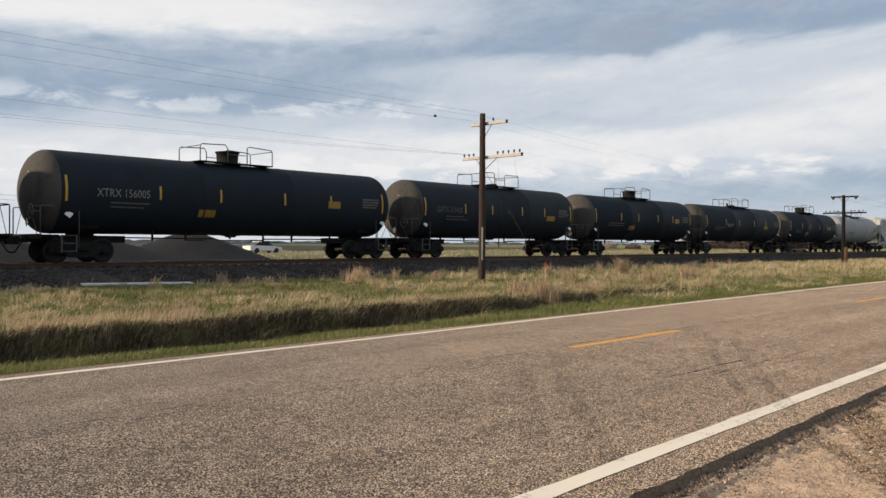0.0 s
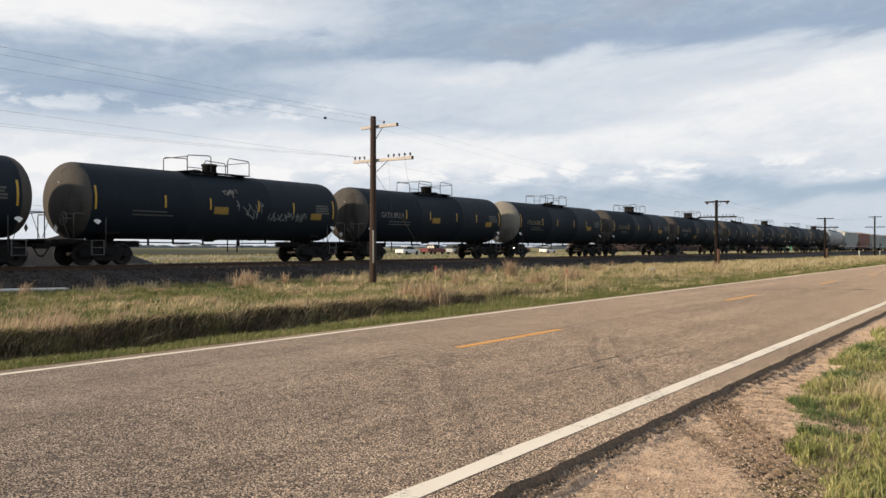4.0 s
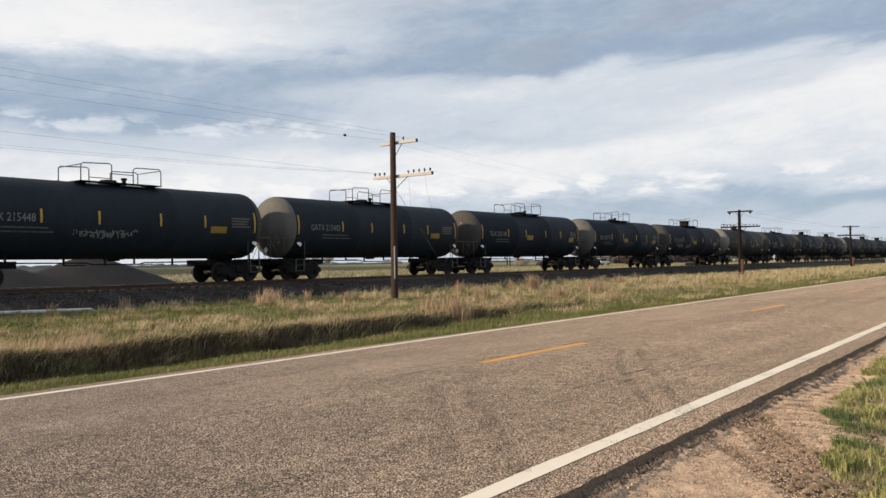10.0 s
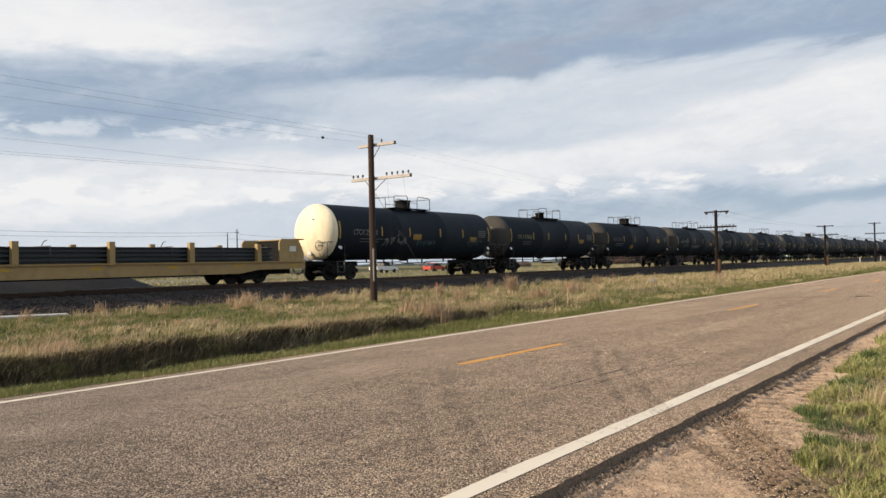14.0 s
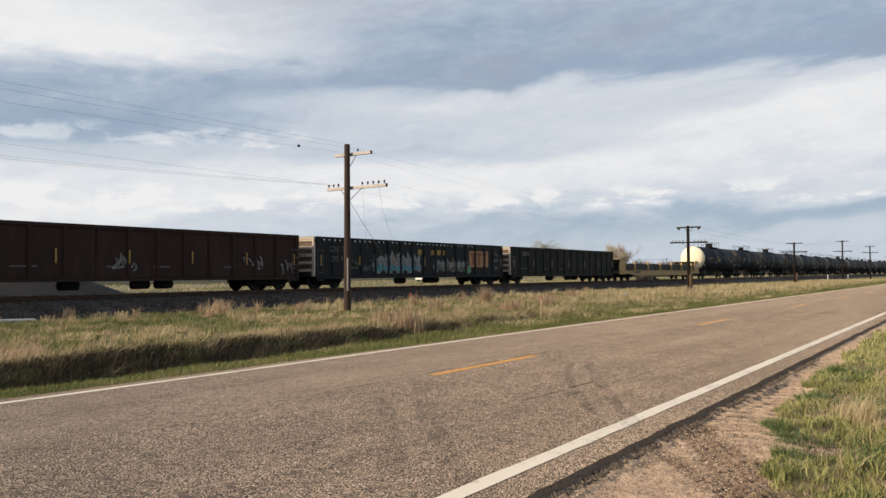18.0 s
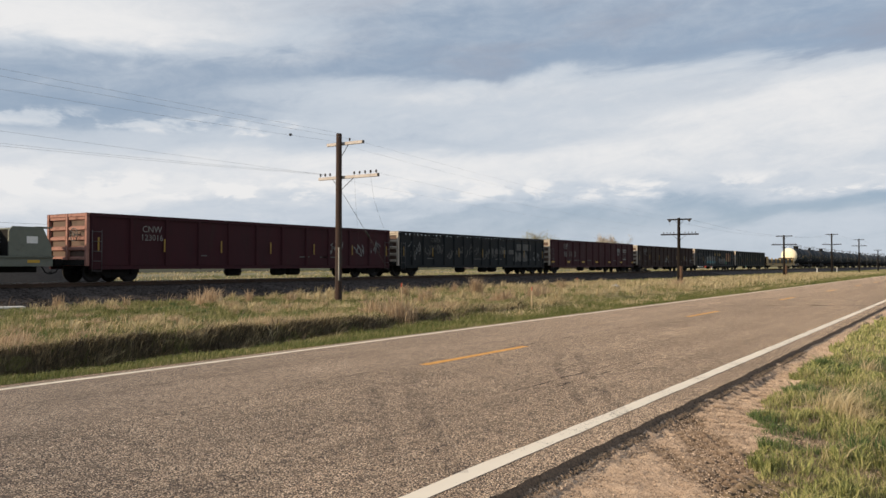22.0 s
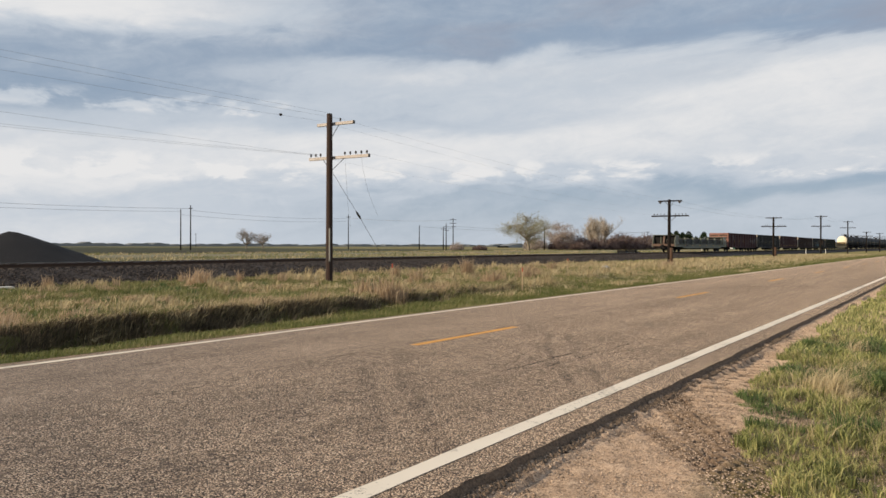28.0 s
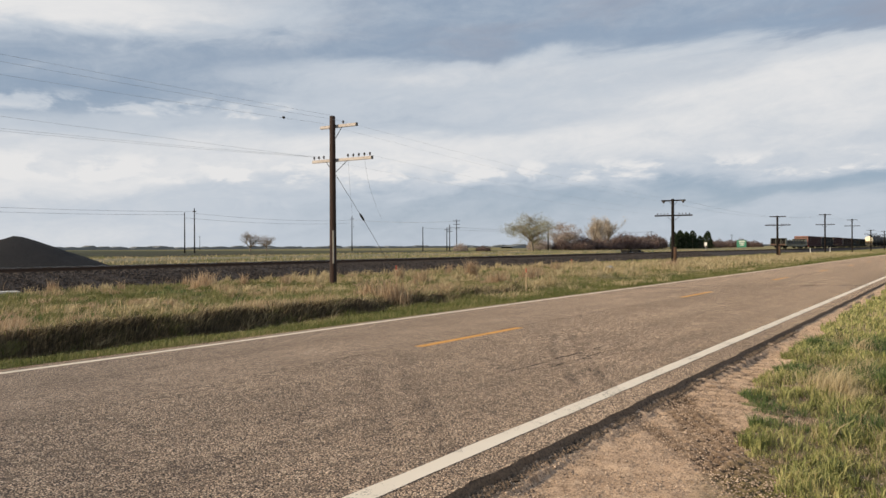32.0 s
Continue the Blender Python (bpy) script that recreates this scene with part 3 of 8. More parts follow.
def tyre_relief(x, y):
    """Tread prints in the dirt shoulder: the depth pressed in and how damp the soil is there."""
    dz, damp = np.zeros(x.shape), np.zeros(x.shape)
    rough = np.array([noise.noise(Vector((a * 6, b * 6, 2))) for a, b in zip(x.ravel(), y.ravel())]).reshape(x.shape)
    fine_n = np.array([noise.noise(Vector((a * 17, b * 17, 5))) for a, b in zip(x.ravel(), y.ravel())]).reshape(x.shape)
    wide = np.array([noise.noise(Vector((a * 1.9, b * 1.9, 9))) for a, b in zip(x.ravel(), y.ravel())]).reshape(x.shape)
    for path, (w0, w1) in TYRE_PATHS:
        d, s, side, run = along(path, x, y)
        half = w0 + (w1 - w0) * np.clip(s / run * 1.3, 0, 1)
        inside = np.clip((half - d) / 0.10, 0, 1) * np.clip(s / 0.15, 0, 1) * np.clip((run - s) / 0.3, 0, 1)
        rows = np.floor(side / 0.085)
        lug = np.sin(2 * np.pi * (s / 0.115 + 0.5 * rows + 0.35 * rough + side * 1.1))
        rib = np.abs((side / 0.085) % 1.0 - 0.5) * 2
        print_in = np.clip(lug * 1.6, -1, 1) * (1 - rib ** 5) * np.clip(0.75 + 0.8 * wide, 0.15, 1)
        dz += inside * (0.022 * print_in - 0.010)
        damp = np.maximum(damp, inside * np.clip(0.80 - 0.45 * print_in + 0.4 * wide, 0.25, 1))
    # broad lugs of a second tyre that ran along the road edge
    lane = np.clip((x - 7.4) / 0.4, 0, 1) * np.clip((16 - x) / 3, 0, 1) * np.clip((2.46 - y) / 0.06, 0, 1) * np.clip((y - np.interp(x, (7.4, 8.6, 10, 16), (1.62, 1.78, 1.95, 2.2))) / 0.08, 0, 1)
    bar = np.clip(np.sin(2 * np.pi * ((x + 0.55 * (y - 2.2)) / 0.29 + 0.5 * rough + 0.55 * wide)) * 2.0 - 0.9, 0, 1) * np.clip(0.55 + 1.7 * wide + 0.5 * fine_n, 0, 1)
    dz -= lane * 0.034 * bar
    damp = np.maximum(damp, 1.0 * lane * bar)
    # a curl where the wheel turned in
    d, s, side, run = along(((8.05, 2.36), (7.75, 2.16), (7.4, 2.06), (7.3, 1.86), (7.35, 1.70)), x, y)
    curl = np.clip((0.07 - d) / 0.05, 0, 1) * np.clip(0.8 + 1.5 * rough, 0, 1)
    dz -= 0.02 * curl
    damp = np.maximum(damp, 0.9 * curl)
    bare = np.clip((y - 0.25) / 0.4, 0, 1) * np.clip((2.52 - y) / 0.05, 0, 1)
    dz += bare * (0.016 * rough + 0.011 * fine_n + 0.012 * wide)
    return dz, damp


def build_ground():
    xs = [-4000, -1500, -500, -150, -60, -25, -10] + [i * 0.5 for i in range(-10, 6)] + [3.0 + 0.024 * i for i in range(380)] + [12.12 + 0.08 * i for i in range(60)] + [17 + 0.5 * i for i in range(56)] + [45 + i * 2 for i in range(60)] + [170, 200, 250, 320, 450, 700, 1200, 2200, 4000]
    ys = [-4000, -1200, -300, -80, -30, -12] + [-8 + 0.5 * i for i in range(16)] + [0.1 * i for i in range(0, 4)] + [0.4 + 0.024 * i for i in range(88)] + [2.52, 2.6, 2.7, 6, 9.55, 9.75] + [10 + 0.3 * i for i in range(9)] + [12.75, 13.0, 13.2, 13.33, 13.46, 13.7, 14.0, 14.4, 14.8] + [15.5 + i for i in range(13)] + [30, 40, 50, 60, 80, 120, 180, 300, 600, 1200, 2400, 4000]
    s = Shape()
    for y in ys:
        for x in xs:
            s.v.append((x, y, ground_z(x, y)))
    n = len(xs)
    for j in range(len(ys) - 1):
        for i in range(n - 1):
            s.face((j * n + i, j * n + i + 1, (j + 1) * n + i + 1, (j + 1) * n + i), True)
    near = [k for k, v in enumerate(s.v) if 2.9 < v[0] < 17 and 0.2 < v[1] < 2.56]
    dz, damp = tyre_relief(np.array([s.v[k][0] for k in near]), np.array([s.v[k][1] for k in near]))
    wet = np.zeros(len(s.v))
    for k, d, m in zip(near, dz, damp):
        x, y, z = s.v[k]
        s.v[k] = (x, y, z + float(d))
        wet[k] = m
    g = put("ground", s, GROUND)
    g.data.attributes.new("damp", "FLOAT", "POINT").data.foreach_set("value", wet.astype(np.float32))
    tagged(g, "grassy roadside plain with bare dirt verge and distant fields", "ground", kind="structure")
    # asphalt slab with a slight crown and ragged near edge
    s = Shape()
    rx = [-400, -120, -40, -15] + [i * 0.25 for i in range(-20, 8)] + [2 + i * 0.06 for i in range(300)] + [20 + i * 0.25 for i in range(120)] + [50 + 4 * i for i in range(40)] + [240, 320, 500, 900, 1800]
    cols = (("e", 0.0), (2.7, 0.004), (2.94, 0.012), (4.5, 0.05), (6.15, 0.072), (7.8, 0.05), (9.35, 0.012), (9.6, 0.0), ("f", -0.01))
    lip = Shape()
    for x in rx:
        near = 2.475 + 0.035 * noise.noise(Vector((x * 0.9, 1, 0))) + 0.022 * noise.noise(Vector((x * 3.0, 2, 0))) + 0.018 * noise.noise(Vector((x * 11.0, 2, 0)))
        far = far_line(x) + 0.36 + 0.05 * noise.noise(Vector((x * 0.9, 8, 0)))
        for y, z in cols:
            s.v.append((x, near if y == "e" else far if y == "f" else y, z))
        rag = [noise.noise(Vector((x * f, g, 0))) for f, g in ((17, 5), (9, 9), (26, 3))]
        lip.v += [(x, near, 0.001), (x, near - 0.012 + 0.018 * rag[0], -0.014 + 0.012 * rag[1]), (x, near - 0.034 + 0.03 * rag[2], -0.036 + 0.018 * rag[0]), (x, near - 0.060 + 0.05 * rag[1], -0.088 + 0.01 * rag[2])]
        s.v += [(x, far, -0.01), (x, far + 0.02, -0.20)]
    n = len(cols) + 2
    for i in range(len(rx) - 1):
        a, b = i * n, (i + 1) * n
        for j in range(len(cols) - 1):
            s.face((a + j, b + j, b + j + 1, a + j + 1), True)
        for j in range(3):
            lip.face((4 * i + j, 4 * i + 4 + j, 4 * i + 5 + j, 4 * i + 1 + j), True)
        s.face((a + n - 2, b + n - 2, b + n - 1, a + n - 1))
    r = put("road", s, ASPHALT)
    put("broken_edge", lip, SHADED_TAR, r, label="crumbled asphalt edge, coloured dark for the shade on its face")
    tagged(r, "two-lane chip-seal asphalt road with brown-grey stone chips", "road", kind="structure")
    return r


def road_z(y):
    return float(np.interp(y, (2.5, 2.94, 4.5, 6.15, 7.8, 9.35, 9.7), (0.0, 0.012, 0.05, 0.072, 0.05, 0.012, -0.01)))


def strip(name, pts, width, material, label, lift=0.004, category="road marking", wob=0.0, parent=None, seed=0):
    """A thin painted strip along points on the road."""
    s = Shape()
    for i, (x, y) in enumerate(pts):
        x2, y2 = pts[min(i + 1, len(pts) - 1)]
        x1, y1 = pts[max(i - 1, 0)]
        d = math.hypot(x2 - x1, y2 - y1)
        nx, ny = -(y2 - y1) / d, (x2 - x1) / d
        w = width if not isinstance(width, (list, tuple)) else width[i]
        for k in (-0.5, 0.5):
            o = k * w + wob * noise.noise(Vector((x * 3, k * 9 + seed, 4)))
            px, py = x + nx * o, y + ny * o
            s.v.append((px, py, road_z(py) + lift))
    for i in range(len(pts) - 1):
        s.face((2 * i, 2 * i + 2, 2 * i + 3, 2 * i + 1))
    ob = put(name, s, material, parent)
    if label:
        tagged(ob, label, category, kind="structure")
    return ob


def far_line(x):
    """The far lane narrows slightly towards the start of the road."""
    return float(np.interp(x, (2, 8, 13, 22), (9.15, 9.19, 9.29, 9.35)))


road = build_ground()
fine = [-60 + 2 * i for i in range(28)] + [-4 + 0.25 * i for i in range(180)] + [41 + 4 * i for i in range(60)] + [300, 400, 600, 1000]
strip("edge_line_near", [(x, 2.848) for x in fine], 0.15, WHITE_LINE, "worn white painted road edge line", wob=0.012)
strip("edge_line_far", [(x, far_line(x)) for x in fine], 0.14, WHITE_LINE, "worn white painted road edge line", wob=0.012, seed=5)
for i in range(-2, 18):
    x0 = 8.94 + 12.19 * i
    d = strip("centre_dash", [(x0 + 0.25 * j, 6.22) for j in range(13)], 0.145, YELLOW_LINE, "", wob=0.01, seed=i)
    tagged(d, "faded yellow dashed centre line of the road", "road marking", "centre line dashes")


def build_line():
    """Ballast bed, ties, two rails."""
    s = Shape()
    xs = [-400, -120, -50] + [-20 + 0.4 * i for i in range(260)] + [85 + 2.5 * i for i in range(60)] + [240, 320, 450, 700, 1200, 2200]
    prof = [(26.2, -0.20), (26.9, -0.02), (27.8, 0.14), (29.4, 0.38), (30.6, 0.44), (31.0, 0.42), (32.7, 0.42), (34.4, 0.42), (34.9, 0.42), (36.6, 0.1), (37.6, -0.1)]
    for x in xs:
        for j, (y, z) in enumerate(prof):
            k = 0.05 if 0 < j < 5 else 0.015
            s.v.append((x, y + 0.2 * k * 10 * noise.noise(Vector((x * 0.4, y, 2))) * (j < 3), z + k * (noise.noise(Vector((x * 1.7, y * 2.0, 5))) + noise.noise(Vector((x * 4.9, y * 5.0, 1))))))
    n = len(prof)
    for i in range(len(xs) - 1):
        for j in range(n - 1):
            s.face((i * n + j, (i + 1) * n + j, (i + 1) * n + j + 1, i * n + j + 1), True)
    tagged(put("railway_bed", s, BALLAST), "dark grey crushed stone railway ballast bank", "ballast", kind="structure")
    track = thing("railway_track", (0, TRACK_Y, 0), "single railway track of rusty rails on dark wooden ties", "railway track")
    for k, sd in enumerate((-1, 1)):
        y = sd * 0.755
        web = [(-0.07, -0.165), (0.07, -0.165), (0.07, -0.15), (0.012, -0.125), (0.012, -0.05), (0.036, -0.038), (0.036, -0.004), (-0.036, -0.004), (-0.036, -0.038), (-0.012, -0.05), (-0.012, -0.125), (-0.07, -0.15)]
        rail = put("rail", Shape().prism([(y + p, RAIL_Z + q) for p, q in web], "x", -500, 2500), RUST, track)
        put("rail_head", Shape().box(-500, 2500, y - 0.034, y + 0.034, RAIL_Z - 0.006, RAIL_Z, 0.002), RAILTOP, rail, label="polished running surface")
    return track


track = build_line()


# ---- the train: materials ----
def tank_paint(name, c, dust=(0.10, 0.085, 0.07), amount=0.6, rough=0.66, mixin=0.03):
    return surf(name, c, tuple(x * 1.5 + 0.002 for x in c), 1.6, rough, 0.0, 0.05, 30, c3=tuple(a * mixin + b * (1 - mixin) for a, b in zip(dust, c)), stain=amount, sscale=0.9, stretch=(1, 1, 0.35), spec=0.09)


BLACK_TANK = tank_paint("black_tank_paint", (0.0125, 0.0175, 0.0240))
CHARCOAL_TANK = tank_paint("charcoal_tank_paint", (0.0165, 0.0218, 0.0280), amount=0.54)
GREY_TANK = tank_paint("faded_grey_tank_paint", (0.03255, 0.03534, 0.03627), (0.0744, 0.06975, 0.06045), 0.5)
PALE_TANK = tank_paint("pale_grey_tank_paint", (0.24, 0.25, 0.26), (0.2, 0.18, 0.16), 0.55)
DUSTY_HEAD = tank_paint("dusty_tank_head", (0.056, 0.052, 0.048), (0.022, 0.020, 0.018), 0.54, 0.75, 0.6)
LIGHT_HEAD = tank_paint("pale_dusty_tank_head", (0.100, 0.095, 0.088), (0.035, 0.032, 0.029), 0.55, 0.75, 0.6)
GREY_HEAD = tank_paint("faded_tank_head", (0.165, 0.155, 0.135), (0.3, 0.27, 0.22), 0.5, 0.5)
CREAM_HEAD = tank_paint("cream_tank_head", (0.72, 0.64, 0.47), (0.40, 0.32, 0.22), 0.6, 0.45)
CAR_BLACK = surf("grimy_black_steel", (0.009, 0.0092, 0.010), (0.022, 0.021, 0.020), 4, 0.85, 0.0, 0.2, spec=0.12)
BRIGHT_STEEL = surf("bare_wheel_steel", (0.20, 0.19, 0.18), (0.32, 0.30, 0.28), 5, 0.35, 0.9, 0.05)
TUBE_GREY = surf("grey_hand_rail", (0.055, 0.055, 0.055), (0.12, 0.115, 0.11), 4, 0.6, 0.2)
YELLOW_TAPE = surf("yellow_reflector_tape", (0.4216, 0.2448, 0.0136), (0.5032, 0.3128, 0.034), 7, 0.5, 0, 0.02, c3=(0.1632, 0.1088, 0.0204), stain=0.62)
OLD_YELLOW = surf("faded_yellow_panel", (0.2232, 0.1364, 0.0186), (0.31, 0.1922, 0.031), 5, 0.6, 0, 0.02, c3=(0.093, 0.062, 0.0186), stain=0.56)
PALE_YELLOW = surf("pale_yellow_letters", (0.1736, 0.1562, 0.07378), (0.217, 0.1953, 0.09548), 7, 0.7, 0, 0, c3=(0.0434, 0.0434, 0.03038), stain=0.55, sscale=5)
LETTER = surf("white_stencil_paint", (0.1612, 0.158, 0.1483), (0.2128, 0.2063, 0.1934), 7, 0.7, 0, 0, c3=(0.07093, 0.0677, 0.06448), stain=0.58, sscale=6)
DULL_LETTER = surf("dulled_stencil_paint", (0.0624, 0.0624, 0.06), (0.1056, 0.1032, 0.096), 7, 0.7, 0, 0, c3=(0.024, 0.024, 0.024), stain=0.52, sscale=6)
SPRAY_GREY = surf("grey_spray_paint", (0.1216, 0.1287, 0.1287), (0.2145, 0.2217, 0.2145), 5, 0.7, 0, 0, c3=(0.06435, 0.0715, 0.0715), stain=0.5, sscale=3)
SPRAY_TEAL = surf("teal_spray_paint", (0.035, 0.15, 0.175), (0.06, 0.22, 0.245), 4, 0.6, 0, 0, c3=(0.03, 0.10, 0.13), stain=0.55, sscale=2)
DIM_TEAL = surf("dull_teal_spray", (0.028, 0.062, 0.072), (0.045, 0.095, 0.105), 4, 0.7, 0, 0, c3=(0.02, 0.04, 0.05), stain=0.52, sscale=3)
SPRAY_ORANGE = surf("orange_panel_paint", (0.27, 0.14, 0.062), (0.34, 0.19, 0.09), 4, 0.7, 0, 0, c3=(0.30, 0.15, 0.07), stain=0.55, sscale=2)
SPRAY_RUST = surf("rust_red_paint", (0.15, 0.045, 0.022), (0.20, 0.065, 0.032), 4, 0.7, 0, 0)
SPRAY_GREEN = surf("green_spray_paint", (0.05, 0.22, 0.10), (0.08, 0.30, 0.15), 4, 0.6, 0, 0)
GON_GREEN = surf("dark_green_gondola_paint", (0.0082, 0.0108, 0.0092), (0.0165, 0.0200, 0.0168), 2, 0.65, 0, 0.1, c3=(0.0341, 0.0279, 0.01984), stain=0.58, sscale=0.8, stretch=(1, 1, 0.3), spec=0.15)
GON_BLACK = surf("blue_black_gondola_paint", (0.006944, 0.009424, 0.0119), (0.01587, 0.01984, 0.02282), 2, 0.62, 0, 0.1, c3=(0.0248, 0.02083, 0.01686), stain=0.60, sscale=0.8, stretch=(1, 1, 0.3), spec=0.15)
GON_BROWN = surf("brown_gondola_paint", (0.02016, 0.0112, 0.01008), (0.03696, 0.02128, 0.01792), 2, 0.7, 0, 0.1, c3=(0.0448, 0.0308, 0.0252), stain=0.56, sscale=0.8, stretch=(1, 1, 0.3), spec=0.15)
GON_MAROON = surf("maroon_gondola_paint", (0.029, 0.0088, 0.0125), (0.050, 0.0145, 0.0190), 2, 0.65, 0, 0.1, c3=(0.036, 0.018, 0.017), stain=0.60, sscale=0.8, stretch=(1, 1, 0.3), spec=0.15)
GON_RIB = surf("pale_worn_end_steel", (0.36, 0.315, 0.26), (0.50, 0.44, 0.37), 3, 0.8, 0, 0.15, c3=(0.13, 0.06, 0.035), stain=0.58, sscale=2.5)
RED_RIB = surf("faded_red_end_steel", (0.25, 0.115, 0.09), (0.34, 0.18, 0.145), 3, 0.8, 0, 0.15, c3=(0.12, 0.05, 0.035), stain=0.56, sscale=2.5)
GON_END = surf("dusty_gondola_end", (0.085, 0.05, 0.036), (0.13, 0.085, 0.064), 3, 0.8, 0, 0.1, c3=(0.062, 0.0403, 0.02976), stain=0.55)
FLAT_TAN = surf("yellow_tan_flatcar_paint", (0.30, 0.20, 0.075), (0.40, 0.28, 0.12), 2, 0.6, 0, 0.08, c3=(0.22, 0.15, 0.08), stain=0.56)
FLAT_GREY = surf("grey_green_flatcar_paint", (0.098, 0.110, 0.088), (0.150, 0.162, 0.130), 2, 0.6, 0, 0.08, c3=(0.05625, 0.0465, 0.03375), stain=0.56)
BEAM = surf("blue_black_steel_beams", (0.030, 0.038, 0.046), (0.062, 0.074, 0.084), 2, 0.5, 0.3, 0.05, c3=(0.075, 0.06, 0.05), stain=0.62)
TIMBER = surf("pale_timber", (0.42, 0.33, 0.22), (0.56, 0.46, 0.32), 4, 0.8, bump=0.4, stretch=(1, 6, 6))
HOP_GREY = surf("grey_hopper_paint", (0.34, 0.36, 0.36), (0.44, 0.46, 0.45), 2, 0.6, 0, 0.05, c3=(0.28, 0.25, 0.21), stain=0.55, stretch=(1, 1, 0.3))
HOP_RED = surf("red_brown_hopper_paint", (0.24, 0.12, 0.10), (0.32, 0.17, 0.14), 2, 0.6, 0, 0.05, c3=(0.30, 0.22, 0.18), stain=0.56, stretch=(1, 1, 0.3))
PLACARD = surf("white_placard", (0.62, 0.62, 0.60), (0.74, 0.73, 0.70), 9, 0.6, 0, 0)

# ---- the train: shared meshes ----
WHEEL_R, TANK_R, TANK_Z = 0.47, 1.63, 2.76


def make_library():
    lib = {}
    s = Shape()
    for sd in (-1, 1):
        y = sd * 0.755
        prof = [(y - sd * 0.07, 0.10), (y - sd * 0.07, 0.50), (y - sd * 0.055, 0.505), (y - sd * 0.04, WHEEL_R + 0.005), (y + sd * 0.06, WHEEL_R - 0.01), (y + sd * 0.065, WHEEL_R - 0.07), (y + sd * 0.02, WHEEL_R - 0.10), (y - sd * 0.005, 0.22), (y + sd * 0.05, 0.16), (y + sd * 0.06, 0.10)]
        s.lathe(prof, "y", n=20)
    s.tube([(0, -1.02, 0), (0, 1.02, 0)], 0.085, 10)
    lib["wheelset"] = s.mesh("wheelset")
    s = Shape()
    out = [(-1.22, 0.40), (-1.2, 0.58), (-0.98, 0.72), (-0.36, 0.80), (0.36, 0.80), (0.98, 0.72), (1.2, 0.58), (1.22, 0.40), (0.98, 0.36), (0.72, 0.40), (0.46, 0.20), (-0.46, 0.20), (-0.72, 0.40), (-0.98, 0.36)]
    s.prism(out, "y", -0.07, 0.07)
    for x in (-0.89, 0.89):
        s.lathe([(-0.13, 0.13), (-0.12, 0.15), (0.12, 0.15), (0.13, 0.13)], "y", (x, 0, 0.47), 12)
    s.box(-0.42, 0.42, -0.10, 0.10, 0.66, 0.82, 0.02)
    lib["sideframe"] = s.mesh("sideframe")
    s = Shape()
    for x in (-0.24, -0.08, 0.08, 0.24):
        s.lathe([(0.25 + 0.04 * k, 0.065 if k % 2 else 0.052) for k in range(10)], "z", (x, 0, 0), 8)
    lib["springs"] = s.mesh("springs")
    s = Shape().box(-0.22, 0.22, -1.2, 1.2, 0.45, 0.72, 0.03)
    s.lathe([(0.72, 0.22), (0.84, 0.22)], "z", n=12)
    s.box(-1.1, 1.1, -0.06, 0.06, 0.38, 0.48, 0.01)
    lib["truck"] = s.mesh("truck")
    # coupler: shank, head with knuckle, air hose
    s = Shape().box(-0.1, 0.55, -0.09, 0.09, 0.78, 0.94, 0.02)
    s.prism([(0.5, -0.13), (0.78, -0.16), (0.86, -0.02), (0.78, 0.15), (0.5, 0.13)], "z", 0.70, 1.02)
    lib["coupler"] = s.mesh("coupler")
    lib["air_hose"] = Shape().tube([(0.2, -0.42, 0.86), (0.34, -0.42, 0.70), (0.5, -0.40, 0.45), (0.72, -0.36, 0.38), (0.85, -0.3, 0.46)], 0.028, 6).mesh("air_hose")
    s = Shape()
    ring = [(0.0, 0.28 * math.cos(2 * math.pi * k / 16), 0.28 * math.sin(2 * math.pi * k / 16)) for k in range(17)]
    s.tube(ring, 0.017, 6, False)
    for k in range(4):
        a = math.pi * k / 4
        s.tube([(0, -0.28 * math.cos(a), -0.28 * math.sin(a)), (0, 0.28 * math.cos(a), 0.28 * math.sin(a))], 0.011, 5)
    s.tube([(0, 0, 0), (0.35, 0, 0)], 0.03, 6)
    lib["brake_wheel"] = s.mesh("brake_wheel")
    s = Shape()
    s.prism([(0, -0.17), (0.17, 0), (0, 0.17), (-0.17, 0)], "y", -0.012, 0.0)
    lib["placard"] = s.mesh("placard")
    # dome top: walkway, housing, rails
    s = Shape().box(-1.9, 1.9, -0.95, -0.45, 1.60, 1.64, 0.01).box(-1.9, 1.9, 0.45, 0.95, 1.60, 1.64, 0.01).box(-1.9, -1.4, -0.45, 0.45, 1.60, 1.64).box(1.4, 1.9, -0.45, 0.45, 1.60, 1.64)
    for x in (-1.6, 0.0, 1.6):
        s.prism([(-0.95, 1.60), (0.95, 1.60), (0.60, 1.50), (-0.60, 1.50)], "x", x - 0.03, x + 0.03)
    lib["walkway"] = s.mesh("walkway")
    for kind, w in (("tall", 1), ("low", 0)):
        s = Shape()
        for sd in (-1, 1):
            y = sd * 0.92
            h = 2.36
            s.tube([(-1.86, y, 1.62), (-1.86, y, h - 0.12), (-1.78, y, h), (-0.62, y, h + 0.06), (-0.5, y, h), (-0.5, y, 1.62)], 0.024, 6)
            s.tube([(1.86, y, 1.62), (1.86, y, h - 0.12), (1.78, y, h), (0.62, y, h - (0.03 if w else -0.05)), (0.5, y, h - 0.12), (0.5, y, 1.62)], 0.024, 6)
            s.tube([(-0.5, y, 2.0), (0.5, y, 2.0)], 0.018, 6)
        for x in (-1.86, 1.86):
            s.tube([(x, -0.92, 2.30), (x, 0.92, 2.30)], 0.02, 6)
        lib["top_rail_" + kind] = s.mesh("top_railing")
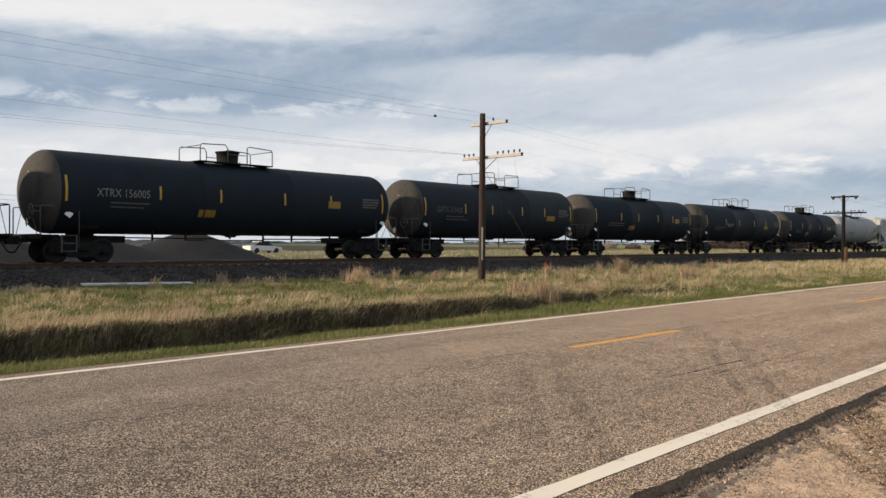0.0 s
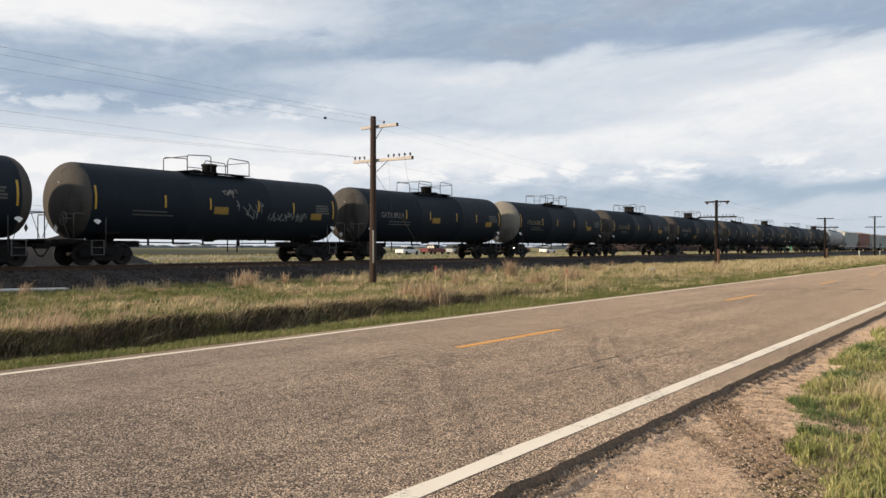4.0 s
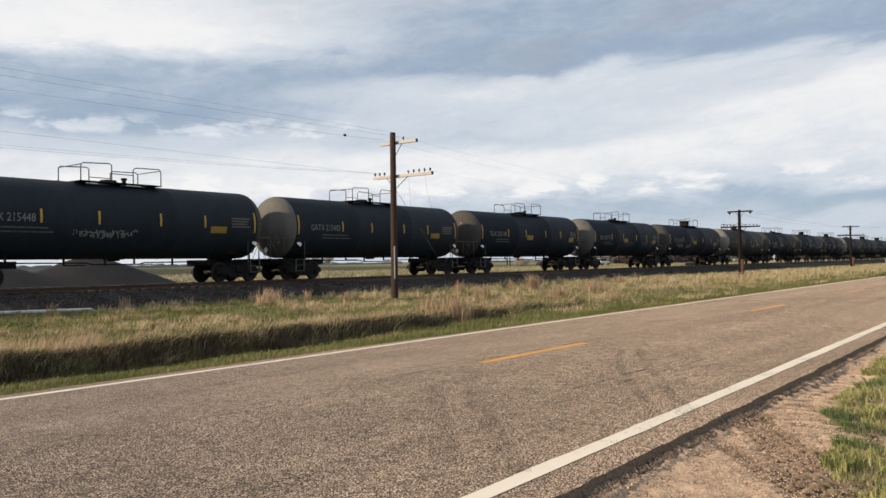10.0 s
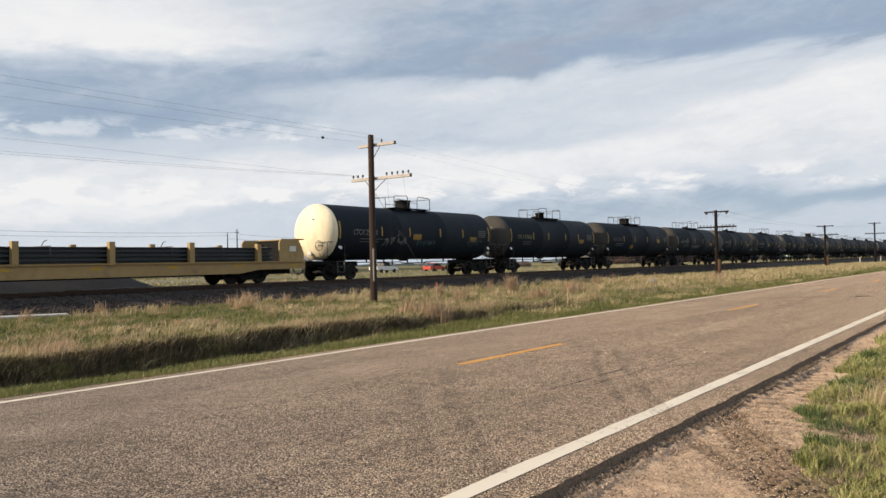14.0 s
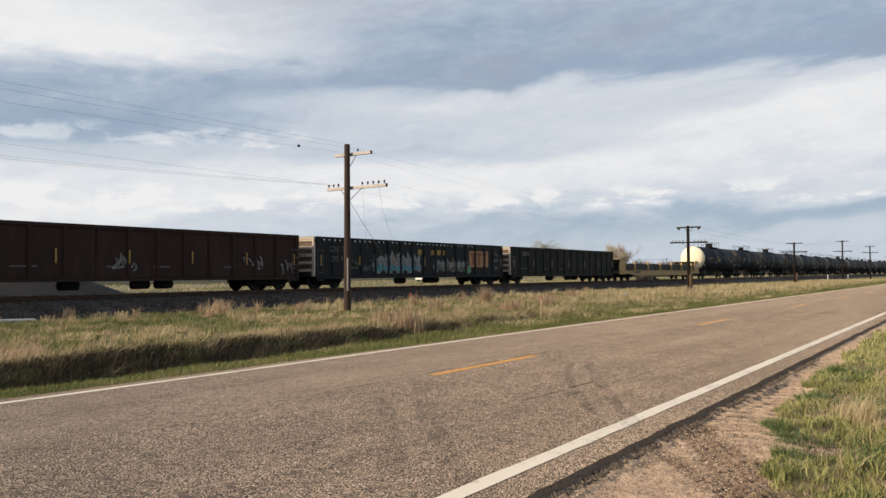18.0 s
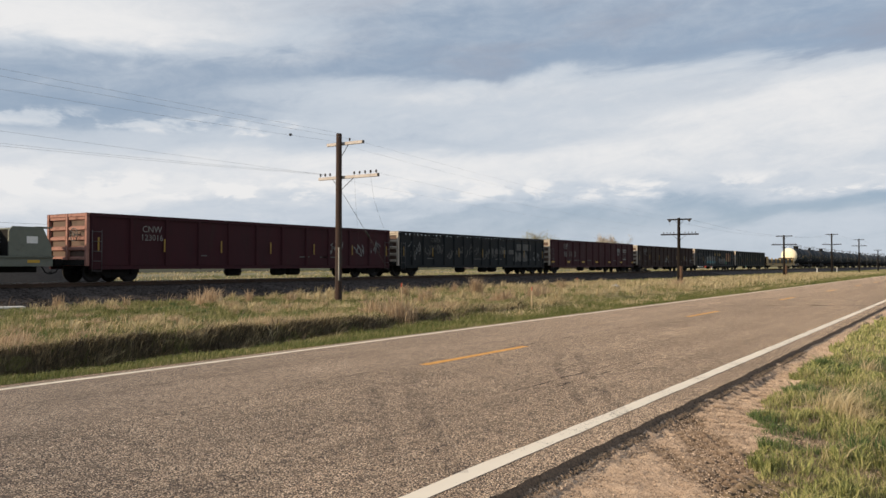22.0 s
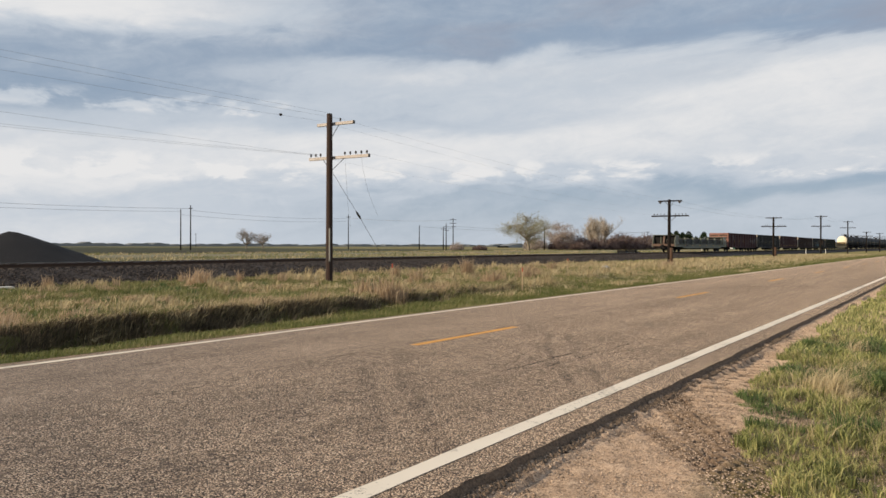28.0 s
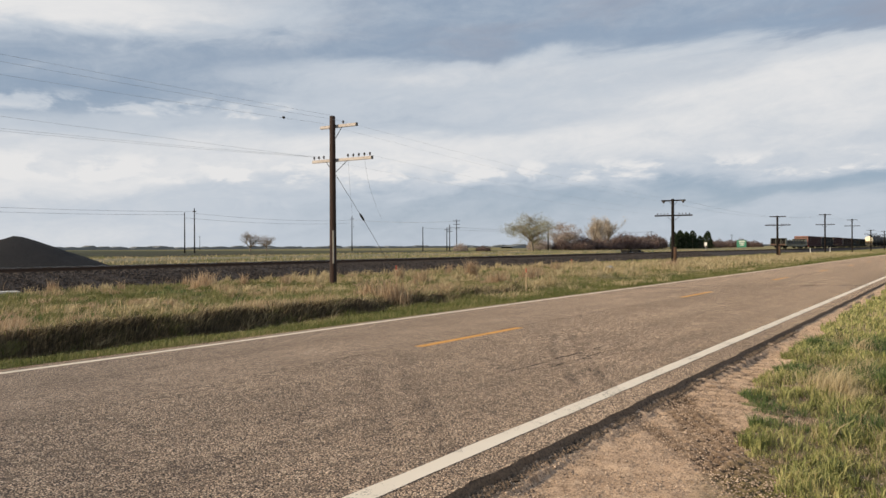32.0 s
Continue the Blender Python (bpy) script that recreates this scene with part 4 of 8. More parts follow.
    s = Shape().lathe([(1.58, 0.60), (1.66, 0.60), (1.67, 0.47), (2.12, 0.50), (2.16, 0.56), (2.20, 0.56), (2.21, 0.48), (2.25, 0.2)], "z", n=20)
    for k in range(8):
        a = 2 * math.pi * k / 8
        s.tube([(0.55 * math.cos(a), 0.55 * math.sin(a), 1.6), (0.55 * math.cos(a), 0.55 * math.sin(a), 1.74)], 0.03, 5)
    lib["dome_tall"] = s.mesh("manway_housing")
    s = Shape().lathe([(1.58, 0.42), (1.72, 0.42), (1.73, 0.36), (1.80, 0.34), (1.83, 0.15)], "z", n=18)
    s.tube([(-0.75, 0.0, 1.58), (-0.75, 0.0, 1.86)], 0.09, 8).tube([(-0.75, 0.0, 1.86), (-0.75, 0.0, 1.95)], 0.13, 8)
    lib["dome_low"] = s.mesh("manway_housing")
    s = Shape().lathe([(1.58, 0.36), (2.0, 0.34), (2.03, 0.40), (2.12, 0.38), (2.16, 0.1)], "z", n=18)
    s.lathe([(1.58, 0.30), (1.76, 0.30), (1.80, 0.1)], "z", (0.85, 0, 0), 14)
    lib["dome_narrow"] = s.mesh("manway_housing")
    s = Shape().lathe([(-1.72, 0.16), (-1.70, 0.26), (-1.45, 0.30)], "z", n=14).tube([(-0.5, 0, -1.6), (0.5, 0, -1.6)], 0.05, 6)
    lib["outlet"] = s.mesh("bottom_outlet")
    return lib


LIB = make_library()


def add_truck(car, x, wheels):
    tr = put("truck", LIB["truck"], CAR_BLACK, car, (x, 0, 0))
    for sd in (-1, 1):
        put("sideframe", LIB["sideframe"], CAR_BLACK, tr, (0, sd * 1.0, 0))
        put("spring_nest", LIB["springs"], CAR_BLACK, tr, (0, sd * 1.0, 0))
    for ax in (-0.89, 0.89):
        w = put("wheelset", LIB["wheelset"], WHEEL_STEEL, tr, (0, 0, 0))
        w.matrix_parent_inverse = Matrix.Translation((ax, 0, WHEEL_R))
        wheels.append(w)


WHEEL_STEEL = surf("worn_wheel_steel", (0.010, 0.010, 0.010), (0.030, 0.028, 0.026), 5, 0.55, 0.2, 0.05, spec=0.25)
WHEELS = []


def add_running_gear(car, half, out=1.85):
    for sd in (-1, 1):
        add_truck(car, sd * (half - out - 0.89), WHEELS)
        put("coupler", LIB["coupler"], CAR_BLACK, car, (sd * (half - 0.80), 0, 0), turn=(0, 0, 0 if sd > 0 else 180))
        put("air_hose", LIB["air_hose"], CAR_BLACK, car, (sd * (half - 0.85), 0, 0), turn=(0, 0, 0 if sd > 0 else 180))


def on_tank(x0, x1, z0, z1, lift=0.006, n=5):
    """A patch bent onto the near side of the tank, heights from the rail."""
    s = Shape()
    r = TANK_R + lift
    for i in range(n + 1):
        h = z0 + (z1 - z0) * i / n - TANK_Z
        a = h / TANK_R
        for x in (x0, x1):
            s.v.append((x, -r * math.cos(a), TANK_Z + r * math.sin(a)))
    for i in range(n):
        s.face((2 * i, 2 * i + 1, 2 * i + 3, 2 * i + 2), True)
    return s


def bend_on_tank(ob, z):
    """Bends flat lettering, laid out in x and y, onto the near side of the tank."""
    r = TANK_R + 0.006
    for v in ob.data.vertices:
        a = (z - TANK_Z + v.co.y) / TANK_R
        v.co = (v.co.x, -r * math.cos(a), TANK_Z + r * math.sin(a))


def scrawl(car, name, x, z, w, h, material, seed, bent=True, y=None, thick=0.05, label=""):
    """Spray-painted strokes of no readable form: looping ribbons."""
    rnd = random.Random(seed)
    s = Shape()
    n = max(4, int(w / (h * 0.30)))
    for k in range(n):
        cx = x + w * (k + 0.5) / n
        p0 = [(cx + rnd.uniform(-0.30, 0.30) * h, z + rnd.uniform(-0.5, 0.5) * h) for _ in range(rnd.choice((3, 4, 5)))]
        pts = []
        for i in range(len(p0) - 1):
            for f in (0, 0.25, 0.5, 0.75):
                a, b = p0[i], p0[i + 1]
                pts.append((a[0] + (b[0] - a[0]) * f + 0.10 * h * math.sin(3.1 * f), a[1] + (b[1] - a[1]) * f))
        pts.append(p0[-1])
        b0 = len(s.v)
        for i, (px, pz) in enumerate(pts):
            q, o = pts[min(i + 1, len(pts) - 1)], pts[max(i - 1, 0)]
            d = math.hypot(q[0] - o[0], q[1] - o[1]) or 1.0
            nx, nz = -(q[1] - o[1]) / d, (q[0] - o[0]) / d
            for sd in (-0.5, 0.5):
                gx, gz = px + nx * sd * thick, pz + nz * sd * thick
                if bent:
                    a = (gz - TANK_Z) / TANK_R
                    r = TANK_R + 0.008 + 0.0006 * k
                    s.v.append((gx, -r * math.cos(a), TANK_Z + r * math.sin(a)))
                else:
                    s.v.append((gx, y - 0.0006 * k, gz))
        for i in range(len(pts) - 1):
            s.face((b0 + 2 * i, b0 + 2 * i + 1, b0 + 2 * i + 3, b0 + 2 * i + 2))
    return put(name, s, material, car, label=label)


def tank_car(L, paint, head_left, head_right, mark, mark_mat, dome, label, seed, panels=((-2.6, 1.85, 2.2, 0.8), (3.6, 2.5, 2.85, 0.75)), art=(), mark_x=None, shift=0.0):
    rnd = random.Random(seed)
    half = L / 2
    tl = half - 0.72                       # half length of the tank over its heads
    back = 0.28                            # the rear end reaches further towards the coupler
    car = thing("tank_car", (0, TRACK_Y, RAIL_Z), label, "tank car", "cars of the freight train")
    add_running_gear(car, half, 1.40)
    sh = tl - 0.85
    body = Shape().lathe([(-sh - back, TANK_R - 0.004), (-sh - back + 0.02, TANK_R), (-2.4, TANK_R), (-2.37, TANK_R + 0.012), (-2.31, TANK_R + 0.012), (-2.28, TANK_R), (2.28, TANK_R), (2.31, TANK_R + 0.012), (2.37, TANK_R + 0.012), (2.4, TANK_R), (sh - 0.02, TANK_R), (sh, TANK_R - 0.004)], "x", (0, 0, TANK_Z), 48)
    put("tank_shell", body, paint, car)
    for sd, hm in ((-1, head_left), (1, head_right)):
        prof = [(sd * (sh + (back if sd < 0 else 0.0) + 0.85 * math.sin(a)), TANK_R * math.cos(a) ** 0.9) for a in (math.pi / 2 * k / 14 for k in range(15))]
        h = Shape().lathe([(x, max(r, 0.03)) for x, r in prof], "x", (0, 0, TANK_Z), 40)
        put("tank_head", h, hm, car)
        # stub sill with saddle, end platform
        s = Shape().box(sd * (tl - 3.6), sd * (half - 0.45), -0.28, 0.28, 0.78, 1.06, 0.02)
        s.prism([(-1.05, 1.9), (-0.95, 1.35), (-0.35, 1.0), (0.35, 1.0), (0.95, 1.35), (1.05, 1.9), (0.5, 1.25), (-0.5, 1.25)], "x", sd * (half - 2.95), sd * (half - 2.25))
        put("stub_sill", s, CAR_BLACK, car)
        s = Shape().box(sd * (half - 1.25), sd * (half - 0.55), -1.45, 1.45, 1.02, 1.08, 0.01).box(sd * (half - 0.62), sd * (half - 0.52), -1.48, 1.48, 0.92, 1.10, 0.01)
        put("end_platform", s, CAR_BLACK, car)
        x1, x2 = sd * (half - 0.60), sd * (half - 1.95)
        s = Shape()
        for y in (-1.42, 1.42):
            s.tube([(x1, y, 1.08), (x1, y, 2.10), (x1 - sd * 0.06, y, 2.16), (x2, y, 2.16), (x2 - sd * 0.06, y, 2.10), (x2 - sd * 0.06, y, 0.55)], 0.024, 6)
        s.tube([(x1, -1.42, 2.14), (x1, 1.42, 2.14)], 0.022, 6)
        s.tube([(x1, -0.4, 2.14), (x1, -1.1, 1.08)], 0.014, 5)
        s.tube([(x1, 0.4, 2.14), (x1, 1.1, 1.08)], 0.014, 5)
        put("end_railing", s, TUBE_GREY, car)
        s = Shape()
        for z in (0.45, 0.75, 1.05):
            s.tube([(sd * (half - 1.35), -1.46, z), (sd * (half - 1.90), -1.46, z)], 0.02, 5)
        s.box(sd * (half - 1.35) - 0.02, sd * (half - 1.35) + 0.02, -1.5, -1.44, 0.42, 1.08).box(sd * (half - 1.90) - 0.02, sd * (half - 1.90) + 0.02, -1.5, -1.44, 0.42, 1.08)
        put("step_ladder", s, TUBE_GREY, car)
        put("placard", LIB["placard"], PLACARD, car, (sd * (sh - 0.05), -1.44, 1.86), turn=(-28, 0, 0))
        put("placard", LIB["placard"], PLACARD, car, (sd * (half - 0.62), 0.0, 1.55), turn=(0, 0, 90 if sd > 0 else -90))
        # stencilled data block on the head: bars too small to read
        s = Shape()
        for k in range(4):
            w = rnd.uniform(0.5, 0.9)
            r0 = 0.004
            s.box(sd * (tl + back - 0.10 + r0) - 0.01, sd * (tl + back - 0.10 + r0) + 0.01, -0.1 - w / 2, -0.1 + w / 2, 3.42 - 0.14 * k, 3.49 - 0.14 * k)
        if sd < 0:
            put("data_lines", s, LETTER if head_left is not CREAM_HEAD else DULL_LETTER, car)
    put("brake_wheel", LIB["brake_wheel"], TUBE_GREY, car, (-(half - 0.42), -0.95, 1.95))
    put("walkway", LIB["walkway"], CAR_BLACK, car, (shift, 0, TANK_Z))
    put("top_railing", LIB["top_rail_tall" if seed % 2 else "top_rail_low"], TUBE_GREY, car, (shift, 0, TANK_Z), turn=(0, 0, 180 if seed % 3 == 0 else 0))
    put("manway_housing", LIB["dome_" + dome], CAR_BLACK, car, (shift + rnd.uniform(-0.15, 0.35), 0, TANK_Z), turn=(0, 0, rnd.choice((0, 180))))
    put("bottom_outlet", LIB["outlet"], CAR_BLACK, car, (rnd.uniform(-0.3, 0.3), 0, TANK_Z))
    put("brake_pipe", Shape().tube([(-(half - 3.6), -0.72, 0.99), (-1.4, -0.72, 0.97), (-1.2, -0.72, 0.90), (1.0, -0.72, 0.90), (1.2, -0.72, 0.97), (half - 3.6, -0.72, 0.99)], 0.028, 6), CAR_BLACK, car)
    for k in range(6):
        x = -4.6 + 1.9 * k + rnd.uniform(-0.5, 0.5)
        hgt = rnd.uniform(0.22, 0.42)
        s = Shape().box(x - 0.035, x + 0.035, -0.75, -0.68, 1.22 - hgt, 1.45)
        if k % 2:
            s.box(x - 0.02, x + 0.9, -0.75, -0.70, 1.20 - hgt, 1.25 - hgt)
        put("pipe_hanger", s, CAR_BLACK, car)
    # reflector strips along the near side
    for k, f in enumerate((-0.985, -0.55, -0.20, 0.22, 0.56, 0.985)):
        x = f * (sh - 0.06) - (back if k == 0 else 0.0)
        z0, z1 = (2.35, 3.35) if k in (0, 5) else (2.55, 3.10)
        put("reflector_strip", on_tank(x - 0.045, x + 0.045, z0, z1), YELLOW_TAPE, car)
    for x, z0, z1, w in panels:
        put("yellow_panel", on_tank(x, x + w, z0, z1), OLD_YELLOW, car)
    # reporting mark and smaller lines under it
    if mark:
        tx = flat_text("reporting_mark", mark, 0.46, mark_mat, car, (0, 0, 0), (0, 0, 0), label="stencilled reporting mark")
        wide = tx.dimensions.x or max(v.co.x for v in tx.data.vertices) * 2
        for v in tx.data.vertices:
            v.co.x = v.co.x * 2.15 / wide + (mark_x if mark_x is not None else -0.735 * sh)
        bend_on_tank(tx, 2.72)
    for k in range(2):
        x = -(sh - 1.6)
        put("stencil_line", on_tank(x, x + rnd.uniform(1.3, 2.2), 2.32 - 0.17 * k, 2.38 - 0.17 * k), DULL_LETTER, car)
    s = Shape()
    for k in range(4):
        p = on_tank(sh - 1.55, sh - 1.55 + rnd.uniform(0.9, 1.15), 2.98 - 0.13 * k, 3.06 - 0.13 * k, n=1)
        b0 = len(s.v)
        s.v += p.v
        for f in p.f:
            s.face(tuple(b0 + i for i in f))
    put("data_block", s, DULL_LETTER, car)
    if paint is GREY_TANK:
        for x0, x1, z0 in ((-0.35, 0.45, 1.5), (0.45, 0.75, 2.1), (-0.7, -0.35, 2.7)):
            put("spill_streak", on_tank(x0, x1, z0, 4.25, 0.02, 20), CHARCOAL_TANK, car, label="dark dried spill under the hatch")
    for i, (x, z, w, h, mt) in enumerate(art):
        scrawl(car, "spray_tag", x, z, w, h, mt, seed * 7 + i, label="looping spray-painted tag")
    return car


def gondola(L, paint, end_mat, label, seed, top=2.98, holes=False, mark=(), posts=15, tape_mid=False):
    rnd = random.Random(seed)
    half = L / 2
    b = half - 0.72
    car = thing("gondola_car", (0, TRACK_Y, RAIL_Z), label, "gondola car", "cars of the freight train")
    add_running_gear(car, half, 1.35)
    y = 1.50
    cap = top - 0.14
    rib_mat = RED_RIB if seed == 6 else GON_RIB
    for sd in (-1, 1):
        zt = cap - (0.14 if holes else 0.0)
        put("side_wall", Shape().box(-b, b, sd * (y - 0.06), sd * y, 0.62, zt, 0.004), paint, car)
        put("top_chord", Shape().box(-b, b, sd * (y - 0.10), sd * (y + 0.06), cap, top, 0.02), paint, car)
        put("side_sill", Shape().box(-b, b, sd * (y - 0.08), sd * (y + 0.07), 0.57, 0.74, 0.015), paint, car)
        s = Shape()
        if holes:
            nb = 46
            block = Shape().box(-0.15, 0.15, -0.03, 0.03, 0.0, cap - zt).mesh("top_spacer")
            for k in range(nb + 1):
                put("top_spacer", block, paint, car, (-b + 0.05 + (2 * b - 0.1) * k / nb, sd * (y - 0.03), zt))
        for k in range(posts):
            x = -b + 0.12 + (2 * b - 0.24) * k / (posts - 1)
            p = Shape().prism([(x - 0.11, sd * y), (x + 0.11, sd * y), (x + 0.07, sd * (y + 0.085)), (x - 0.07, sd * (y + 0.085))], "z", 0.74, cap)
            put("side_post", p, paint, car)
    for sd in (-1, 1):
        put("end_wall", Shape().box(sd * (b - 0.05), sd * b, -y + 0.06, y - 0.06, 0.72, cap, 0.004), end_mat if sd < 0 else paint, car)
        for k in range(5):
            z = 0.92 + (cap - 1.0) * k / 4.2
            put("end_rib", Shape().prism([(sd * b, z), (sd * (b + 0.10), z + 0.04), (sd * (b + 0.10), z + 0.15), (sd * b, z + 0.20)], "y", -y + 0.02, y - 0.02), rib_mat if sd < 0 else paint, car)
        for yy in (-1.42, 0.0, 1.42):
            put("end_post", Shape().box(sd * (b + 0.02), sd * (b + 0.14), yy - 0.07, yy + 0.07, 0.72, top, 0.01), rib_mat if sd < 0 else paint, car)
        put("end_cap", Shape().box(sd * (b - 0.06), sd * (b + 0.12), -y + 0.1, y - 0.1, cap, top - 0.004, 0.02), rib_mat if sd < 0 else paint, car)
        put("end_sill", Shape().box(sd * (b - 0.2), sd * (b + 0.30), -1.35, 1.35, 0.74, 0.98, 0.02), CAR_BLACK, car)
        s = Shape()
        for k in range(5):
            s.tube([(sd * (b - 0.05), -y - 0.10, 0.5 + 0.42 * k), (sd * (b - 0.50), -y - 0.10, 0.5 + 0.42 * k)], 0.014, 5)
        s.tube([(sd * (b - 0.05), -y - 0.10, 0.45), (sd * (b - 0.05), -y - 0.10, 2.25)], 0.014, 5).tube([(sd * (b - 0.50), -y - 0.10, 0.45), (sd * (b - 0.50), -y - 0.10, 2.25)], 0.014, 5)
        put("ladder", s, TUBE_GREY, car)
    put("brake_wheel", LIB["brake_wheel"], TUBE_GREY, car, (-(b + 0.30), -0.8, 2.05))
    put("floor_pan", Shape().box(-b, b, -1.42, 1.42, 0.98, 1.08), RUST, car)
    put("centre_sill", Shape().box(-b, b, -0.32, 0.32, 0.62, 0.98, 0.02), CAR_BLACK, car)
    for x in (-2.2, 1.0, 2.4):
        s = Shape().lathe([(-0.42, 0.18), (-0.40, 0.22), (0.40, 0.22), (0.42, 0.18)], "x", (x + rnd.uniform(-0.4, 0.4), -0.85, 0.42), 12)
        s.box(x - 0.05, x + 0.05, -0.9, -0.8, 0.5, 1.0)
        put("brake_cylinder", s, CAR_BLACK, car)
    n = 7
    for k in range(n):
        x = -b + 0.35 + (2 * b - 0.7) * k / (n - 1)
        if tape_mid:
            put("reflector_strip", Shape().box(x - 0.04, x + 0.04, -y - 0.094, -y - 0.088, 1.35, 1.95), OLD_YELLOW, car)
        else:
            put("reflector_strip", Shape().box(x - 0.30, x + 0.30, -y - 0.094, -y - 0.088, 0.98, 1.12), YELLOW_TAPE, car)
    for body, x, z, size, mt in mark:
        flat_text("reporting_mark", body, size, mt, car, (x, -y - 0.092, z), label="stencilled reporting mark")
    for k in range(5):
        x = -b + 1.2 + rnd.uniform(0, 2 * b - 3.5)
        put("stencil_line", Shape().box(x, x + rnd.uniform(0.5, 1.1), -y - 0.010, -y - 0.004, 1.18, 1.24), DULL_LETTER, car)
    return car


def flat_car(L, paint, label, seed, timber=False):
    rnd = random.Random(seed)
    half = L / 2
    b = half - 0.7
    car = thing("bulkhead_flat_car", (0, TRACK_Y, RAIL_Z), label, "flat car", "cars of the freight train")
    add_running_gear(car, half, 3.2)
    put("deck", Shape().box(-b, b, -1.50, 1.50, 0.98, 1.08, 0.01), CAR_BLACK, car)
    for sd in (-1, 1):
        put("side_beam", Shape().prism([(-b, 1.10), (b, 1.10), (b, 0.70), (b - 3.2, 0.70), (b - 4.4, 0.52), (-b + 4.4, 0.52), (-b + 3.2, 0.70), (-b, 0.70)], "y", sd * 1.44, sd * 1.56), paint, car)
        put("side_flange", Shape().box(-b, b, sd * 1.44, sd * 1.64, 1.06, 1.12, 0.01), paint, car)
        for k in range(6):
            x = -b + 4.4 + (2 * b - 7.6) * k / 5
            put("stake", Shape().box(x - 0.13, x + 0.13, sd * 1.42, sd * 1.60, 1.0, 2.02 + rnd.uniform(-0.03, 0.03), 0.015), paint, car)
    put("centre_sill", Shape().box(-b, b, -0.4, 0.4, 0.45, 0.98, 0.02), CAR_BLACK, car)
    for sd in (-1, 1):
        put("bulkhead", Shape().box(sd * (b - 0.62), sd * (b - 0.54), -1.36, 1.36, 1.08, 2.24, 0.01), CAR_BLACK, car)
        put("bulkhead_cap", Shape().box(sd * (b - 0.64), sd * (b + 0.02), -1.5, 1.5, 2.24, 2.30, 0.01), paint, car)
        put("end_sill", Shape().box(sd * (b - 0.1), sd * (b + 0.06), -1.45, 1.45, 0.78, 1.12, 0.02), GON_END, car, label="pale dusty end sill")
        for y in (-1.42, -0.5, 0.5, 1.42):
            put("bulkhead_post", Shape().box(sd * (b - 0.54), sd * (b - 0.44), y - 0.05, y + 0.05, 1.08, 2.24, 0.01), paint, car)
        put("diagonal_brace", Shape().prism([(sd * (b - 0.50), 2.22), (sd * (b - 0.30), 2.22), (sd * (b + 0.02), 1.12), (sd * (b - 0.22), 1.12)], "y", -0.12, 0.12), GON_END, car, label="pale diagonal end brace")
        for y in (-1.5, 1.42):
            put("bulkhead_gusset", Shape().prism([(sd * (b - 0.02), 1.1), (sd * (b - 0.02), 1.5), (sd * (b - 0.40), 2.28), (sd * (b - 1.60), 2.28), (sd * (b - 1.75), 2.10), (sd * (b - 1.75), 1.1)], "y", y, y + 0.08), paint, car)
    put("brake_wheel", LIB["brake_wheel"], TUBE_GREY, car, (-(b + 0.2), -0.7, 1.5))
    put("sticker", Shape().box(b - 1.05, b - 0.60, -1.508, -1.502, 1.62, 1.90), PLACARD, car)
    for k in range(8):
        x = -b + 0.8 + (2 * b - 1.6) * k / 7
        put("reflector_strip", Shape().box(x - 0.25, x + 0.25, -1.568, -1.562, 0.84, 0.96), YELLOW_TAPE, car)
    put("reporting_bars", Shape().box(-b + 4.2, -b + 4.55, -1.568, -1.562, 0.80, 1.0).box(-b + 4.7, -b + 6.0, -1.568, -1.562, 0.80, 1.0), DULL_LETTER, car)
    # load: long steel beams, four layers, tied down
    for row in range(4):
        for k in range(5):
            yy = -1.18 + 0.59 * k
            z = 1.08 + 0.185 * row
            sec = [(yy - 0.26, z), (yy + 0.26, z), (yy + 0.26, z + 0.03), (yy + 0.03, z + 0.05), (yy + 0.03, z + 0.13), (yy + 0.26, z + 0.15), (yy + 0.26, z + 0.175), (yy - 0.26, z + 0.175), (yy - 0.26, z + 0.15), (yy - 0.03, z + 0.13), (yy - 0.03, z + 0.05), (yy - 0.26, z + 0.03)]
            put("steel_beam", Shape().prism(sec, "x", -b + 1.9 + rnd.uniform(0, 0.4), b - 1.9 - rnd.uniform(0, 0.4)), BEAM, car)
    for k in range(9):
        x = -b + 2.6 + (2 * b - 5.2) * k / 8
        put("tie_strap", Shape().tube([(x, -1.46, 1.08), (x + 0.03, -1.46, 1.84), (x + 0.02, 1.46, 1.84), (x, 1.46, 1.08)], 0.02, 5), TUBE_GREY, car)
        if k % 2 == 0:
            put("strap_end", Shape().tube([(x + 0.3, -0.2, 1.82), (x + 0.38, -0.25, 2.05), (x + 0.55, -0.2, 2.12)], 0.018, 5), CAR_BLACK, car)
    return car


